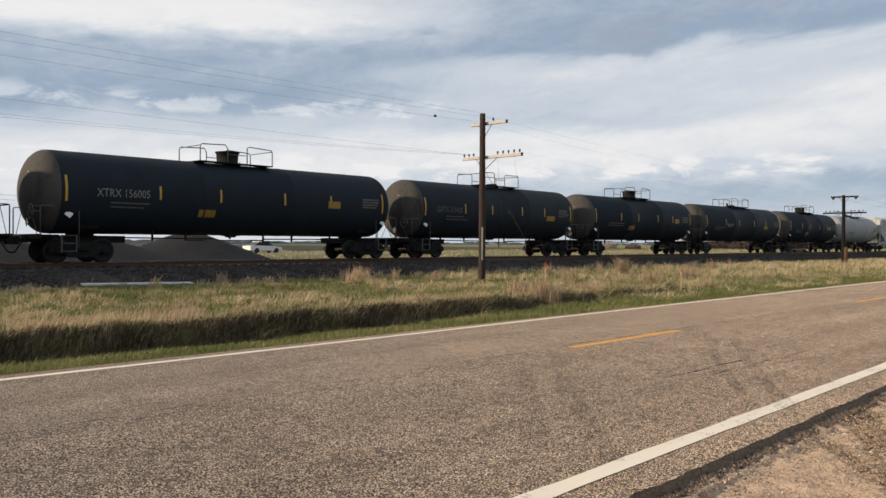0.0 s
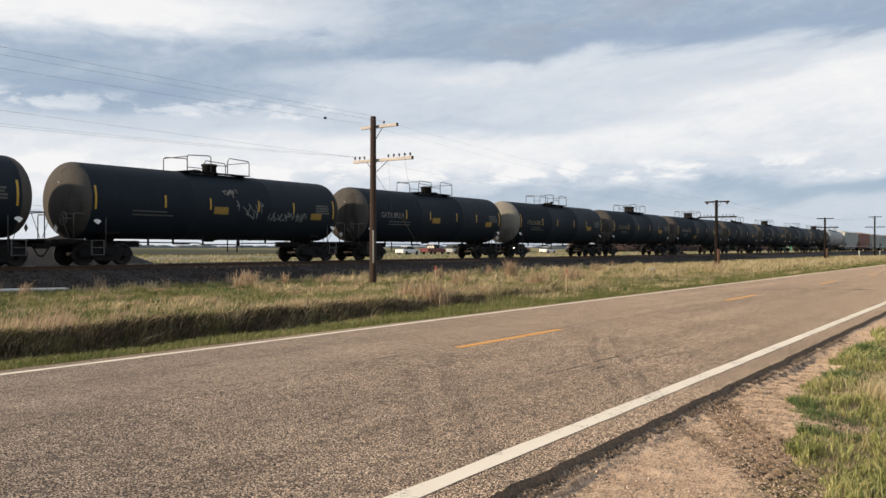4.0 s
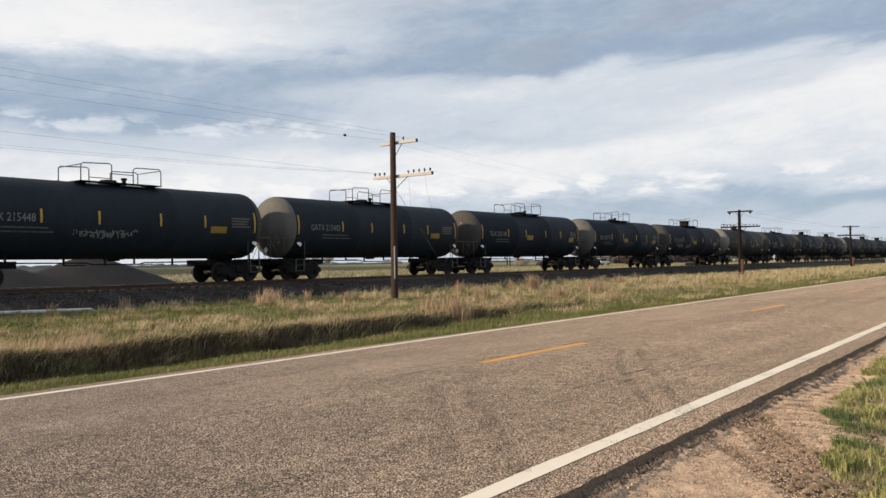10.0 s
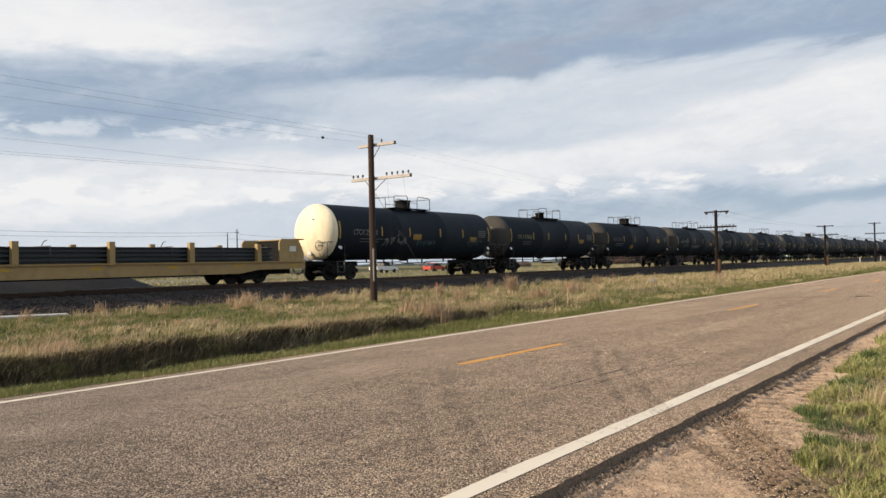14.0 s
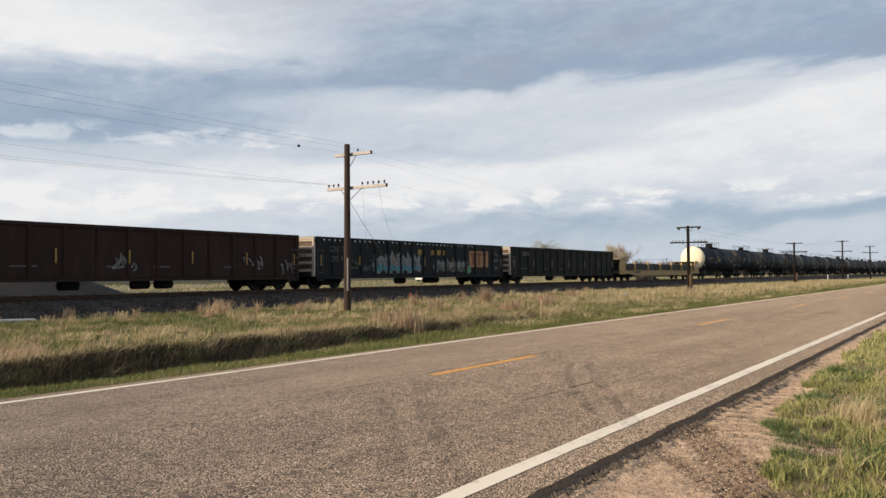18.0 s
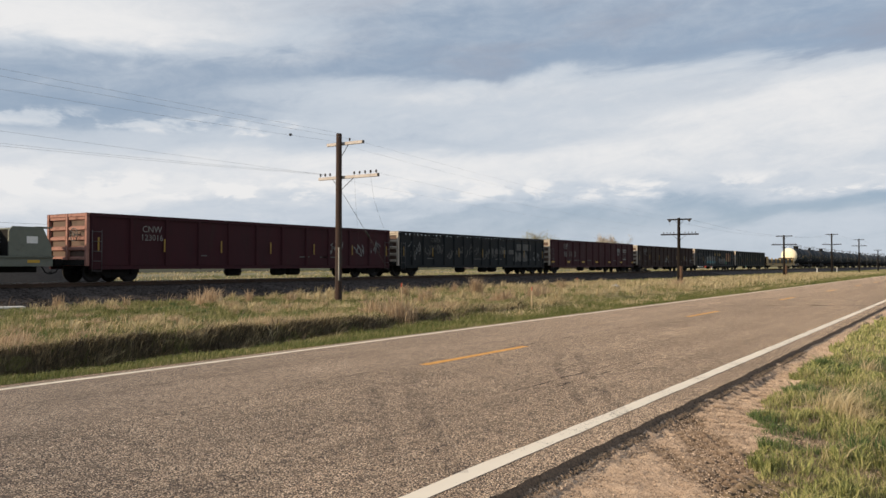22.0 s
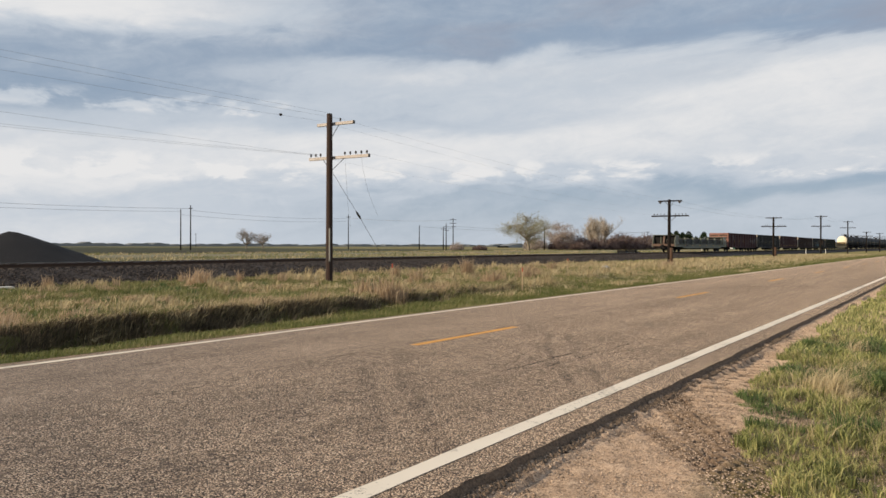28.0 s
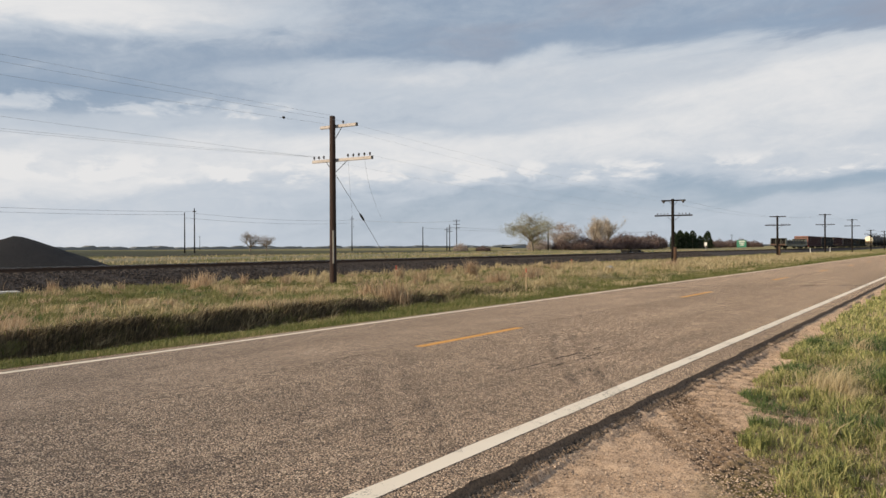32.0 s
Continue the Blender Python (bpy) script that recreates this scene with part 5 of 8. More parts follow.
def hopper_car(L, paint, label, seed):
    half = L / 2
    b = half - 0.75
    car = thing("covered_hopper_car", (0, TRACK_Y, RAIL_Z), label, "hopper car", "cars of the freight train")
    add_running_gear(car, half, 1.35)
    y = 1.55
    side = [(-b, 4.25), (b, 4.25), (b, 2.5), (b - 2.2, 1.35), (-b + 2.2, 1.35), (-b, 2.5)]
    put("hopper_body", Shape().prism(side, "y", -y, y), paint, car)
    put("roof", Shape().prism([(-y - 0.05, 4.25), (y + 0.05, 4.25), (0.7, 4.52), (-0.7, 4.52)], "x", -b - 0.05, b + 0.05), paint, car)
    for k in range(14):
        x = -b + 0.1 + (2 * b - 0.2) * k / 13
        put("side_rib", Shape().box(x - 0.05, x + 0.05, -y - 0.09, -y, 2.4 if k in (0, 13) else 1.5, 4.24, 0.01), paint, car)
    for k in range(4):
        x = -b + 2.9 + (2 * b - 5.8) * k / 3
        put("discharge_bay", Shape().prism([(x - 1.2, 1.4), (x + 1.2, 1.4), (x + 0.45, 0.55), (x - 0.45, 0.55)], "y", -1.2, 1.2), paint, car)
        put("roof_hatch", Shape().box(x - 0.9, x + 0.9, -0.35, 0.35, 4.5, 4.62, 0.03), paint, car)
    put("side_sill", Shape().box(-half + 0.6, half - 0.6, -y - 0.02, -y + 0.12, 1.02, 1.22, 0.02), paint, car)
    put("side_sill", Shape().box(-half + 0.6, half - 0.6, y - 0.12, y + 0.02, 1.02, 1.22, 0.02), paint, car)
    for sd in (-1, 1):
        put("end_frame", Shape().box(sd * (half - 0.75), sd * (half - 0.62), -1.5, -1.4, 1.0, 4.2).box(sd * (half - 0.75), sd * (half - 0.62), 1.4, 1.5, 1.0, 4.2).box(sd * (half - 0.75), sd * (half - 0.62), -1.4, 1.4, 1.0, 1.15), paint, car)
    put("roof_walk", Shape().box(-b, b, 0.75, 1.25, 4.56, 4.60), TUBE_GREY, car)
    return car


TRAIN = []


def hook(car, rear, front, off=0.85):
    TRAIN.append((car, (rear + front) / 2 + off))


# leading cars, ahead of the tanks
pos = 115.8
for i in range(13):
    c = (HOP_GREY, HOP_RED, HOP_GREY, HOP_GREY, HOP_RED)[i % 5]
    word = "grey" if c is HOP_GREY else "faded red-brown"
    hook(hopper_car(18.0, c, f"dusty {word} covered hopper car with ribbed sides", i), pos, pos + 18.0)
    pos += 18.0

BK, CH, GR, PL = BLACK_TANK, CHARCOAL_TANK, GREY_TANK, PALE_TANK
DH, GH, CR = DUSTY_HEAD, GREY_HEAD, CREAM_HEAD
T1 = ((-2.6, 1.85, 2.2, 0.8), (4.3, 2.5, 2.85, 0.75))
T2 = ((-1.2, 2.35, 2.70, 0.85), (5.2, 2.25, 2.6, 0.8))
T3 = ((4.1, 2.3, 2.62, 0.9),)
SG, ST = SPRAY_GREY, DIM_TEAL
black = "black tank car, grimy, with dusty brown ends and yellow reflectors"
TANKS = [
    (99.6, 115.8, PL, PALE_TANK, PALE_TANK, "", LETTER, "low", "pale grey tank car with a faded shell", T3, ()),
    (82.4, 99.6, BK, DH, DH, "", LETTER, "tall", black, T1, ()),
    (63.0, 82.4, CH, DH, CR, "", DULL_LETTER, "low", "charcoal tank car with a cream forward end", T3, ((-4.2, 2.6, 1.2, 0.4, SG),)),
    (45.6, 63.0, BK, DH, DH, "", LETTER, "tall", black, T1, ()),
    (28.5, 45.6, CH, DH, DH, "GATX 215420", DULL_LETTER, "low", "charcoal tank car with dull stencilled letters and dusty ends", T3, ()),
    (9.3, 28.5, BK, DH, BK, "XTRX 156005", LETTER, "tall", "black tank car with white letters and an orange-brown panel", T1, ()),
    (-7.9, 9.7, BK, DH, DH, "UTLX 677946", PALE_YELLOW, "tall", "black tank car with yellow letters and chalky streaks", T3, ((-0.4, 3.5, 0.5, 1.4, CHARCOAL_TANK),)),
    (-25.5, -7.9, BK, GH, DH, "UTLX 665882", PALE_YELLOW, "low", "black tank car with yellow letters and a pale shiny end", T3, ()),
    (-43.0, -25.5, BK, DH, DH, "GATX 89268", LETTER, "narrow", "black tank car with white letters and a scuffed brown end", T2, ()),
    (-60.3, -43.0, BK, DH, DH, "", LETTER, "narrow", "black tank car with pale spray tags low on its side", T2, ((0.2, 2.6, 1.6, 0.95, SG), (2.2, 2.35, 2.6, 0.5, SG), (-0.6, 3.4, 0.9, 0.5, GREY_HEAD))),
    (-77.7, -60.3, BK, DH, DH, "TILX 257190", LETTER, "low", "black tank car with white letters and a grey tag", T2, ((-5.0, 2.3, 1.9, 0.6, SG),)),
    (-95.0, -77.7, GR, GH, DH, "PTLX 149023", PALE_YELLOW, "narrow", "faded grey tank car with dark spill streaks under its hatch", T3, ((1.5, 2.3, 1.6, 0.4, SG),)),
    (-113.7, -95.0, BK, DH, DH, "TILX 257246", LETTER, "tall", "black tank car with white letters and three small tags", T2, ((-5.6, 2.1, 1.4, 0.5, SG), (-3.4, 2.1, 1.3, 0.6, SG), (5.3, 2.2, 1.2, 0.8, SG))),
    (-130.5, -113.7, BK, LIGHT_HEAD, DH, "TILX 257171", LETTER, "low", "black tank car with grey tags beside the yellow panel", T2, ((-1.2, 2.2, 2.2, 0.5, DULL_LETTER), (3.0, 2.2, 1.3, 0.7, SG), (4.7, 2.1, 0.9, 0.8, SG))),
    (-147.5, -130.5, BK, DH, DH, "TILX 257188", LETTER, "low", "black tank car with clean white letters and two yellow panels", T2, ()),
    (-164.3, -147.5, CH, LIGHT_HEAD, DH, "GATX 215402", LETTER, "low", "charcoal tank car with white letters and one yellow panel", T3, ()),
    (-181.1, -164.3, CH, DH, DH, "GATX 215448", LETTER, "low", "charcoal tank car with a pale tag beside its letters", T3, ((-2.4, 2.15, 2.7, 0.42, SG),)),
    (-199.8, -181.1, BK, DH, DH, "WFRX 155570", DULL_LETTER, "tall", "black tank car with dull white letters and a low orange panel", T1, ()),
    (-217.2, -199.8, BK, DH, DH, "UTLX 678666", PALE_YELLOW, "narrow", "black tank car with yellow letters", T3, ()),
    (-235.9, -217.2, BK, CR, DH, "CTCX 255780", LETTER, "tall", "black tank car with a cream-white rear end and pale tags", T2, ((-4.0, 2.3, 2.2, 0.8, SG), (-0.8, 2.15, 2.0, 0.45, ST), (5.0, 2.2, 1.7, 0.6, ST))),
]
for i, (r, f, p, hl, hr, mk, mm, dm, lb, pn, art) in enumerate(TANKS):
    hook(tank_car(f - r, p, hl, hr, mk, mm, dm, lb, i + 1, pn, art, shift=(-0.35 if i % 2 else 0.1)), r, f, 1.0 if i == 6 else 1.25 if i < 16 else 1.55)
hook(flat_car(29.1, FLAT_TAN, "yellow-tan bulkhead flat car loaded with dark steel beams", 3), -265.0, -235.9, 1.0)
GONS = []
g1 = gondola(22.5, GON_GREEN, GON_END, "dark green gondola car with a dusty slatted end", 1, mark=(("GBSX", -8.2, 2.42, 0.5, LETTER),), posts=16, tape_mid=True)
hook(g1, -287.5, -265.0, 0.6)
g2 = gondola(22.5, GON_BLACK, GON_END, "blue-black gondola car covered in teal and silver graffiti", 2, holes=True, mark=(("GN  TX", -8.6, 2.25, 0.52, DULL_LETTER), ("295 417", -8.6, 1.72, 0.46, DULL_LETTER)), posts=17, tape_mid=True)
hook(g2, -310.0, -287.5, 0.6)
g3 = gondola(22.4, GON_BROWN, GON_END, "dark brown gondola car with faint tags and a slatted dusty end", 3, mark=(("UP", -6.4, 2.35, 0.4, DULL_LETTER),), posts=15, tape_mid=True)
hook(g3, -332.4, -310.0, 0.6)
g4 = gondola(22.1, GON_MAROON, GON_END, "maroon gondola car with white numbers and a shield emblem", 4, top=3.05, mark=(("UP", -7.3, 2.45, 0.74, LETTER), ("96  11  3", -6.4, 1.74, 0.74, LETTER), ), posts=14)
hook(g4, -354.5, -332.4, 0.35)
g5 = gondola(22.5, GON_BLACK, GON_END, "blue-black gondola car with pale yellow blocks and grey tags", 5, holes=True, mark=(("GNTX", -6.4, 2.45, 0.42, DULL_LETTER), ("290238", -6.4, 1.95, 0.42, DULL_LETTER)), posts=17, tape_mid=True)
hook(g5, -377.0, -354.5, 0.35)
g6 = gondola(22.3, GON_MAROON, GON_END, "long maroon gondola car with a slatted end and white tags", 6, mark=(("CNW", -7.4, 2.36, 0.42, LETTER), ("123016", -7.4, 1.98, 0.40, LETTER)), posts=12, tape_mid=True)
hook(g6, -399.3, -377.0, 0.6)
hook(flat_car(28.9, FLAT_GREY, "grey-green bulkhead flat car loaded with dark steel beams", 8), -428.3, -399.4, 0.45)


def sign_on(car, name, poly, material, z0=0.0, lift=0.012, label=""):
    """A flat painted outline on the near wall of a gondola."""
    return put(name, Shape().prism(poly, "y", -1.50 - lift, -1.50 - lift + 0.006), material, car, label=label)


def letter_block(car, x, z, w, h, material, seed, outline=None):
    """Bulky spray-painted shapes side by side, with no readable form."""
    rnd = random.Random(seed)
    n = max(2, int(w / (h * 0.75)))
    for k in range(n):
        cx = x + w * (k + 0.5) / n
        poly = []
        for j in range(9):
            a = 2 * math.pi * j / 9
            r = rnd.uniform(0.65, 1.05)
            poly.append((cx + 0.62 * w / n * r * math.cos(a), z + 0.55 * h * r * math.sin(a) * (1.25 if j in (2, 3) else 1)))
        if outline:
            big = [(cx + (p - cx) * 1.14, z + (q - z) * 1.14) for p, q in poly]
            sign_on(car, "graffiti_outline", big, outline, lift=0.009 + 0.0007 * k)
        sign_on(car, "graffiti_shape", poly, material, lift=0.017 + 0.0007 * k)




def spiky_piece(car, x, z0, w, h, n, fill, edge, shade, seed):
    """A sprayed piece of jagged crowned shapes with a pale outline; it spells nothing."""
    rnd = random.Random(seed)
    step = w / n
    for k in range(n):
        x0, x1 = x + k * step - 0.08, x + (k + 1) * step + 0.06
        xm = (x0 + x1) / 2
        up = [z0 + h * rnd.uniform(0.80, 1.08) for _ in range(3)]
        poly = [(x0 + 0.06, z0), (x0 - 0.10, z0 + 0.42 * h), (x0 + 0.05, z0 + 0.55 * h), (x0 + 0.02, up[0]), (x0 + 0.30 * step, z0 + 0.66 * h), (xm, up[1]), (x1 - 0.30 * step, z0 + 0.70 * h), (x1 + 0.03, up[2]), (x1 - 0.04, z0 + 0.50 * h), (x1 + 0.10, z0 + 0.30 * h), (x1, z0 + 0.04), (xm + 0.12, z0 + 0.16 * h), (xm - 0.08, z0 - 0.02)]
        big = [(xm + (p - xm) * 1.16, z0 + 0.45 * h + (q - z0 - 0.45 * h) * 1.13) for p, q in poly]
        low = [(x0 + 0.06, z0), (x0 - 0.06, z0 + 0.30 * h), (xm, z0 + 0.42 * h), (x1 + 0.06, z0 + 0.26 * h), (x1, z0 + 0.04), (xm + 0.12, z0 + 0.16 * h), (xm - 0.08, z0 - 0.02)]
        sign_on(car, "graffiti_outline", big, edge, lift=0.009 + 0.0007 * k)
        sign_on(car, "graffiti_shape", poly, fill, lift=0.017 + 0.0007 * k)
        sign_on(car, "graffiti_shading", low, shade, lift=0.024 + 0.0007 * k)
        for j in range(2):
            bx = x0 + step * (0.30 + 0.40 * j)
            t = rnd.uniform(-0.12, 0.12)
            sign_on(car, "graffiti_stroke", [(bx, z0 + 0.20 * h), (bx + 0.06, z0 + 0.20 * h), (bx + 0.06 + t, z0 + 0.62 * h), (bx + t, z0 + 0.62 * h)], GON_BLACK, lift=0.031)


spiky_piece(g2, -5.2, 0.95, 4.6, 1.20, 4, SPRAY_GREY, LETTER, SPRAY_TEAL, 4)
spiky_piece(g2, 1.2, 0.95, 4.2, 0.95, 4, SPRAY_GREY, GON_BLACK, DULL_LETTER, 9)
for k in range(3):
    scrawl(g2, "spray_tag", -7.4 + 0.9 * k, 1.55 - 0.3 * (k % 2), 0.9, 0.5, DULL_LETTER, 70 + k, bent=False, y=-1.512, thick=0.05)
    scrawl(g2, "spray_tag", 9.0, 2.3 - 0.5 * k, 0.9, 0.4, SPRAY_GREY, 80 + k, bent=False, y=-1.512, thick=0.05)
letter_block(g2, 5.0, 1.1, 0.9, 0.6, SPRAY_GREEN, 12)
sign_on(g2, "orange_panel", [(5.7, 1.3), (8.4, 1.3), (8.4, 2.5), (5.7, 2.5)], SPRAY_ORANGE, lift=0.012, label="faded orange emblem panel")
for x0, x1 in ((5.9, 6.6), (6.75, 7.4), (7.55, 8.2)):
    sign_on(g2, "emblem_bar", [(x0, 2.15), (x1, 2.15), (x1, 2.38), (x0, 2.38)], SPRAY_RUST, lift=0.022)
    sign_on(g2, "emblem_stem", [((x0 + x1) / 2 - 0.12, 1.5), ((x0 + x1) / 2 + 0.12, 1.5), ((x0 + x1) / 2 + 0.12, 2.15), ((x0 + x1) / 2 - 0.12, 2.15)], SPRAY_RUST, lift=0.022)
for k in range(5):
    sign_on(g2, "yellow_letter_block", [(-0.7 + 0.75 * k, 2.12), (-0.25 + 0.75 * k, 2.12), (-0.25 + 0.75 * k, 2.45), (-0.7 + 0.75 * k, 2.45)], OLD_YELLOW, lift=0.012) if k != 1 else None
for k in range(4):
    sign_on(g5, "yellow_letter_block", [(1.0 + 1.1 * k, 1.62), (1.8 + 1.1 * k, 1.62), (1.8 + 1.1 * k, 1.98), (1.0 + 1.1 * k, 1.98)], DULL_LETTER, lift=0.012)
sign_on(g5, "pale_panel", [(5.6, 1.95), (8.1, 1.95), (8.1, 2.48), (5.6, 2.48)], DULL_LETTER, lift=0.012)
letter_block(g5, 5.0, 1.35, 2.4, 0.8, DULL_LETTER, 21, GON_BLACK)
for k in range(9):
    scrawl(g5, "faded_tag", -9.5 + 1.55 * k, 1.5 + 0.2 * (k % 3), 1.2, 0.8, DULL_LETTER, 90 + k, bent=False, y=-1.512, thick=0.06)
for car, xs in ((g3, ((-8.6, 2.2), (6.6, 1.5), (9.2, 1.2), (-1.0, 1.4))), (g5, ((-9.6, 1.9), (8.4, 1.5))), (g6, ((4.6, 1.8), (6.6, 1.7), (8.2, 1.9)))):
    for k, (x, z) in enumerate(xs):
        scrawl(car, "spray_tag", x, z, 1.3, 0.9, SPRAY_GREY, 50 + k + int(x * 3), bent=False, y=-1.512, thick=0.07)
sh = [(5.55, 1.75), (6.3, 1.75), (6.42, 2.2), (6.35, 2.5), (6.15, 2.42), (5.93, 2.52), (5.7, 2.42), (5.5, 2.5), (5.43, 2.2)]
for z0, w in ((2.30, 1.0), (2.08, 0.95), (1.30, 0.9)):
    sign_on(g4, "slogan_bar", [(7.35, z0), (7.35 + w, z0), (7.35 + w, z0 + 0.12), (7.35, z0 + 0.12)], LETTER, lift=0.012)
for x0, x1, z0, z1 in ((7.5, 8.2, 1.88, 1.93), (7.5, 8.2, 1.50, 1.55), (7.5, 7.55, 1.55, 1.88), (8.15, 8.2, 1.55, 1.88)):
    sign_on(g4, "data_frame", [(x0, z0), (x1, z0), (x1, z1), (x0, z1)], DULL_LETTER, lift=0.012)
sign_on(g4, "shield_emblem", sh, SPRAY_GREY, lift=0.012, label="pale shield emblem")
for k in range(4):
    sign_on(g4, "shield_stripe", [(5.62 + 0.19 * k, 1.8), (5.70 + 0.19 * k, 1.8), (5.70 + 0.19 * k, 2.15), (5.62 + 0.19 * k, 2.15)], GON_MAROON, lift=0.020)


# ---- poles, wires and small roadside things ----
RED_TOP = surf("faded_red_paint", (0.42, 0.06, 0.03), (0.55, 0.11, 0.06), 8, 0.7)
LATH = surf("raw_lath_wood", (0.46, 0.33, 0.20), (0.60, 0.46, 0.30), 5, 0.85, bump=0.3, stretch=(6, 6, 0.7))
POST_WOOD = surf("orange_brown_post", (0.051, 0.0252, 0.0132), (0.09, 0.048, 0.0252), 4, 0.85, bump=0.5, stretch=(6, 6, 0.7))
GRAVEL = surf("dark_gravel", (0.0104, 0.0104, 0.0117), (0.0299, 0.02925, 0.0312), 6, 0.95, bump=1.0, fine=24, dist=0.05, spec=0.2)
WHITE_POST = surf("white_marker", (0.62, 0.62, 0.60), (0.75, 0.75, 0.72), 6, 0.6)


def insulator(h=0.11, r=0.045):
    return Shape().tube([(0, 0, 0), (0, 0, 0.06)], 0.012, 5).lathe([(0.05, r * 0.7), (0.07, r), (0.10, r * 0.8), (0.115, r), (0.15, r * 0.6), (0.16, 0.01)], "z", n=10)


INSUL = insulator().mesh("insulator")


def line_pole(x, y, z0, z1, arms, label, lean=0.0, r=0.14, guard=False, hang=False):
    """A wooden line pole; arms are (height, from y, to y, pins)."""
    p = thing("utility_pole", (x, y, z0), label, "utility pole", "line poles beside the track")
    h = z1 - z0
    prof = [(-0.6, r * 1.05), (0.0, r * 1.04), (h * 0.3, r * 0.97), (h * 0.7, r * 0.88), (h - 0.03, r * 0.82), (h, r * 0.72)]
    put("shaft", Shape().lathe(prof, "z", n=16), POLE_WOOD if guard else FAR_POLE, p)
    if guard:
        put("wire_guard", Shape().box(-0.03, 0.03, -0.03, 0.03, 0.95, 2.28, 0.008), GALV, p, (-0.085, -0.095, 0.0), "grey wire guard strip")
    for za, a, b, pins in arms:
        za -= z0
        arm = put("crossarm", Shape().box(0.12, 0.22, a, b, za - 0.06, za + 0.06, 0.008), ARM_WOOD if guard else FAR_POLE, p, label="weathered wooden crossarm")
        put("end_cap", Shape().box(0.115, 0.225, a - 0.01, a + 0.035, za - 0.065, za + 0.065, 0.006), DARK_IRON, arm)
        for sd, e in ((-1, a), (1, b)):
            put("brace", Shape().tube([(0.11, e * 0.36, za - 0.05), (0.11, sd * 0.05, za - 0.50)], 0.015, 5), DARK_IRON, p)
        for yy in pins:
            put("insulator", INSUL, GLASSY, arm, (0.17, yy, za + 0.06))
    if hang:
        for yy in (-0.86, 0.86):
            s = Shape().lathe([(-0.06, 0.16), (-0.10, 0.17), (-0.13, 0.10), (-0.16, 0.13), (-0.20, 0.08), (-0.25, 0.05)], "z", (0.17, yy, h - 0.10), 12)
            put("hanging_insulator", s, GLASSY, p)
            put("drop_wire", Shape().tube([(0.17, yy, h - 0.3), (0.2, yy + 0.02, h - 0.62)], 0.008, 4), WIRE, p)
    return p


POLE_Y = 21.3
line_pole(24.6, POLE_Y, -0.16, 6.74, ((6.34, -1.13, 0.78, (-0.42,)), (4.97, -1.9, 1.22, (-1.78, -1.50, -1.22, -0.94, -0.66, 0.62, 0.88, 1.14))), "red-brown wooden line pole with two bleached crossarms and glass insulators", guard=True)
PINS = (-1.4, -1.1, -0.8, -0.5, 0.5, 0.8, 1.1, 1.4)
POLES = [(-20.5, 6.6, 4.95, 6.3), (69.7, 5.55, 4.10, 5.42), (116.8, 5.5, 4.2, 5.38), (161.8, 7.2, 5.2, 7.05), (204.7, 7.4, 5.8, 7.2), (249, 5.6, 4.4, 5.5), (294, 6.0, 4.6, 5.8), (340, 6.0, 4.6, 5.8)]
for k, (x, top, low, high) in enumerate(POLES):
    line_pole(x, POLE_Y, -0.22, top, ((high, -1.05, 1.05, ()), (low, -1.65, 1.65, PINS)), "dark weathered wooden line pole with two crossarms", r=0.15, hang=(k in (1,)))
tagged(put("post", Shape().tube([(0, 0, -0.3), (0, 0, 1.42)], [0.15, 0.135], 12), POST_WOOD, None, (69.1, 20.92, -0.1)), "short orange-brown wooden stub post beside a pole", "post")
tagged(put("post", Shape().tube([(0, 0, -0.3), (0, 0, 1.5)], [0.15, 0.135], 12), POST_WOOD, None, (116.2, 20.92, -0.15)), "short orange-brown wooden stub post beside a pole", "post")


def wire(a, b, sag, r=0.009, label="thin dark overhead line wire", name="overhead_wire", n=14):
    a, b = Vector(a), Vector(b)
    pts = [a.lerp(b, k / n) - Vector((0, 0, 4 * sag * (k / n) * (1 - k / n))) for k in range(n + 1)]
    return tagged(put(name, Shape().tube(pts, r, 5), WIRE), label, "wire", "overhead wires")


for ya, za, sg in ((0.0, 6.76, 0.16), (-0.42, 6.52, 0.22), (0.55, 6.50, 0.36)):
    wire((24.7, POLE_Y + ya, za), (-20.4, POLE_Y + ya, za - 0.1), sg, 0.0031)
for ya, za, sg in ((1.14, 5.16, 0.02), (0.88, 5.14, 0.54), (0.62, 5.14, 0.50)):
    wire((24.77, POLE_Y + ya, za), (-20.3, POLE_Y + ya, za - 0.02), sg, 0.003)
for ya, za in ((-0.42, 6.52), (0.55, 6.48)):
    wire((24.77, POLE_Y + ya, za), (69.85, POLE_Y + ya * 1.8, 5.35), 0.30, 0.0022)
for ya in (-1.5, 1.14):
    wire((24.77, POLE_Y + ya, 5.14), (69.85, POLE_Y + ya, 4.2), 0.30, 0.0019)
for i in range(1, len(POLES) - 1):
    for ya in (-0.86, 0.86):
        wire((POLES[i][0] + 0.17, POLE_Y + ya, POLES[i][3]), (POLES[i + 1][0] + 0.17, POLE_Y + ya, POLES[i + 1][3]), 0.35, 0.006)
tagged(put("wire_splice", Shape().lathe([(-0.07, 0.012), (-0.05, 0.04), (0.0, 0.055), (0.05, 0.04), (0.07, 0.012)], "x", n=10), DARK_IRON, None, (22.4, POLE_Y + 0.55, 6.445)), "small dark splice bead on a wire", "wire fitting")
guy = thing("guy_wire", (24.7, POLE_Y, 4.35), "slanting guy wire with a dark strain insulator", "guy wire")
put("strand", Shape().tube([(0.05, -0.02, 0.05), (1.68, -0.02, -1.58)], 0.008, 5), DARK_IRON, guy)
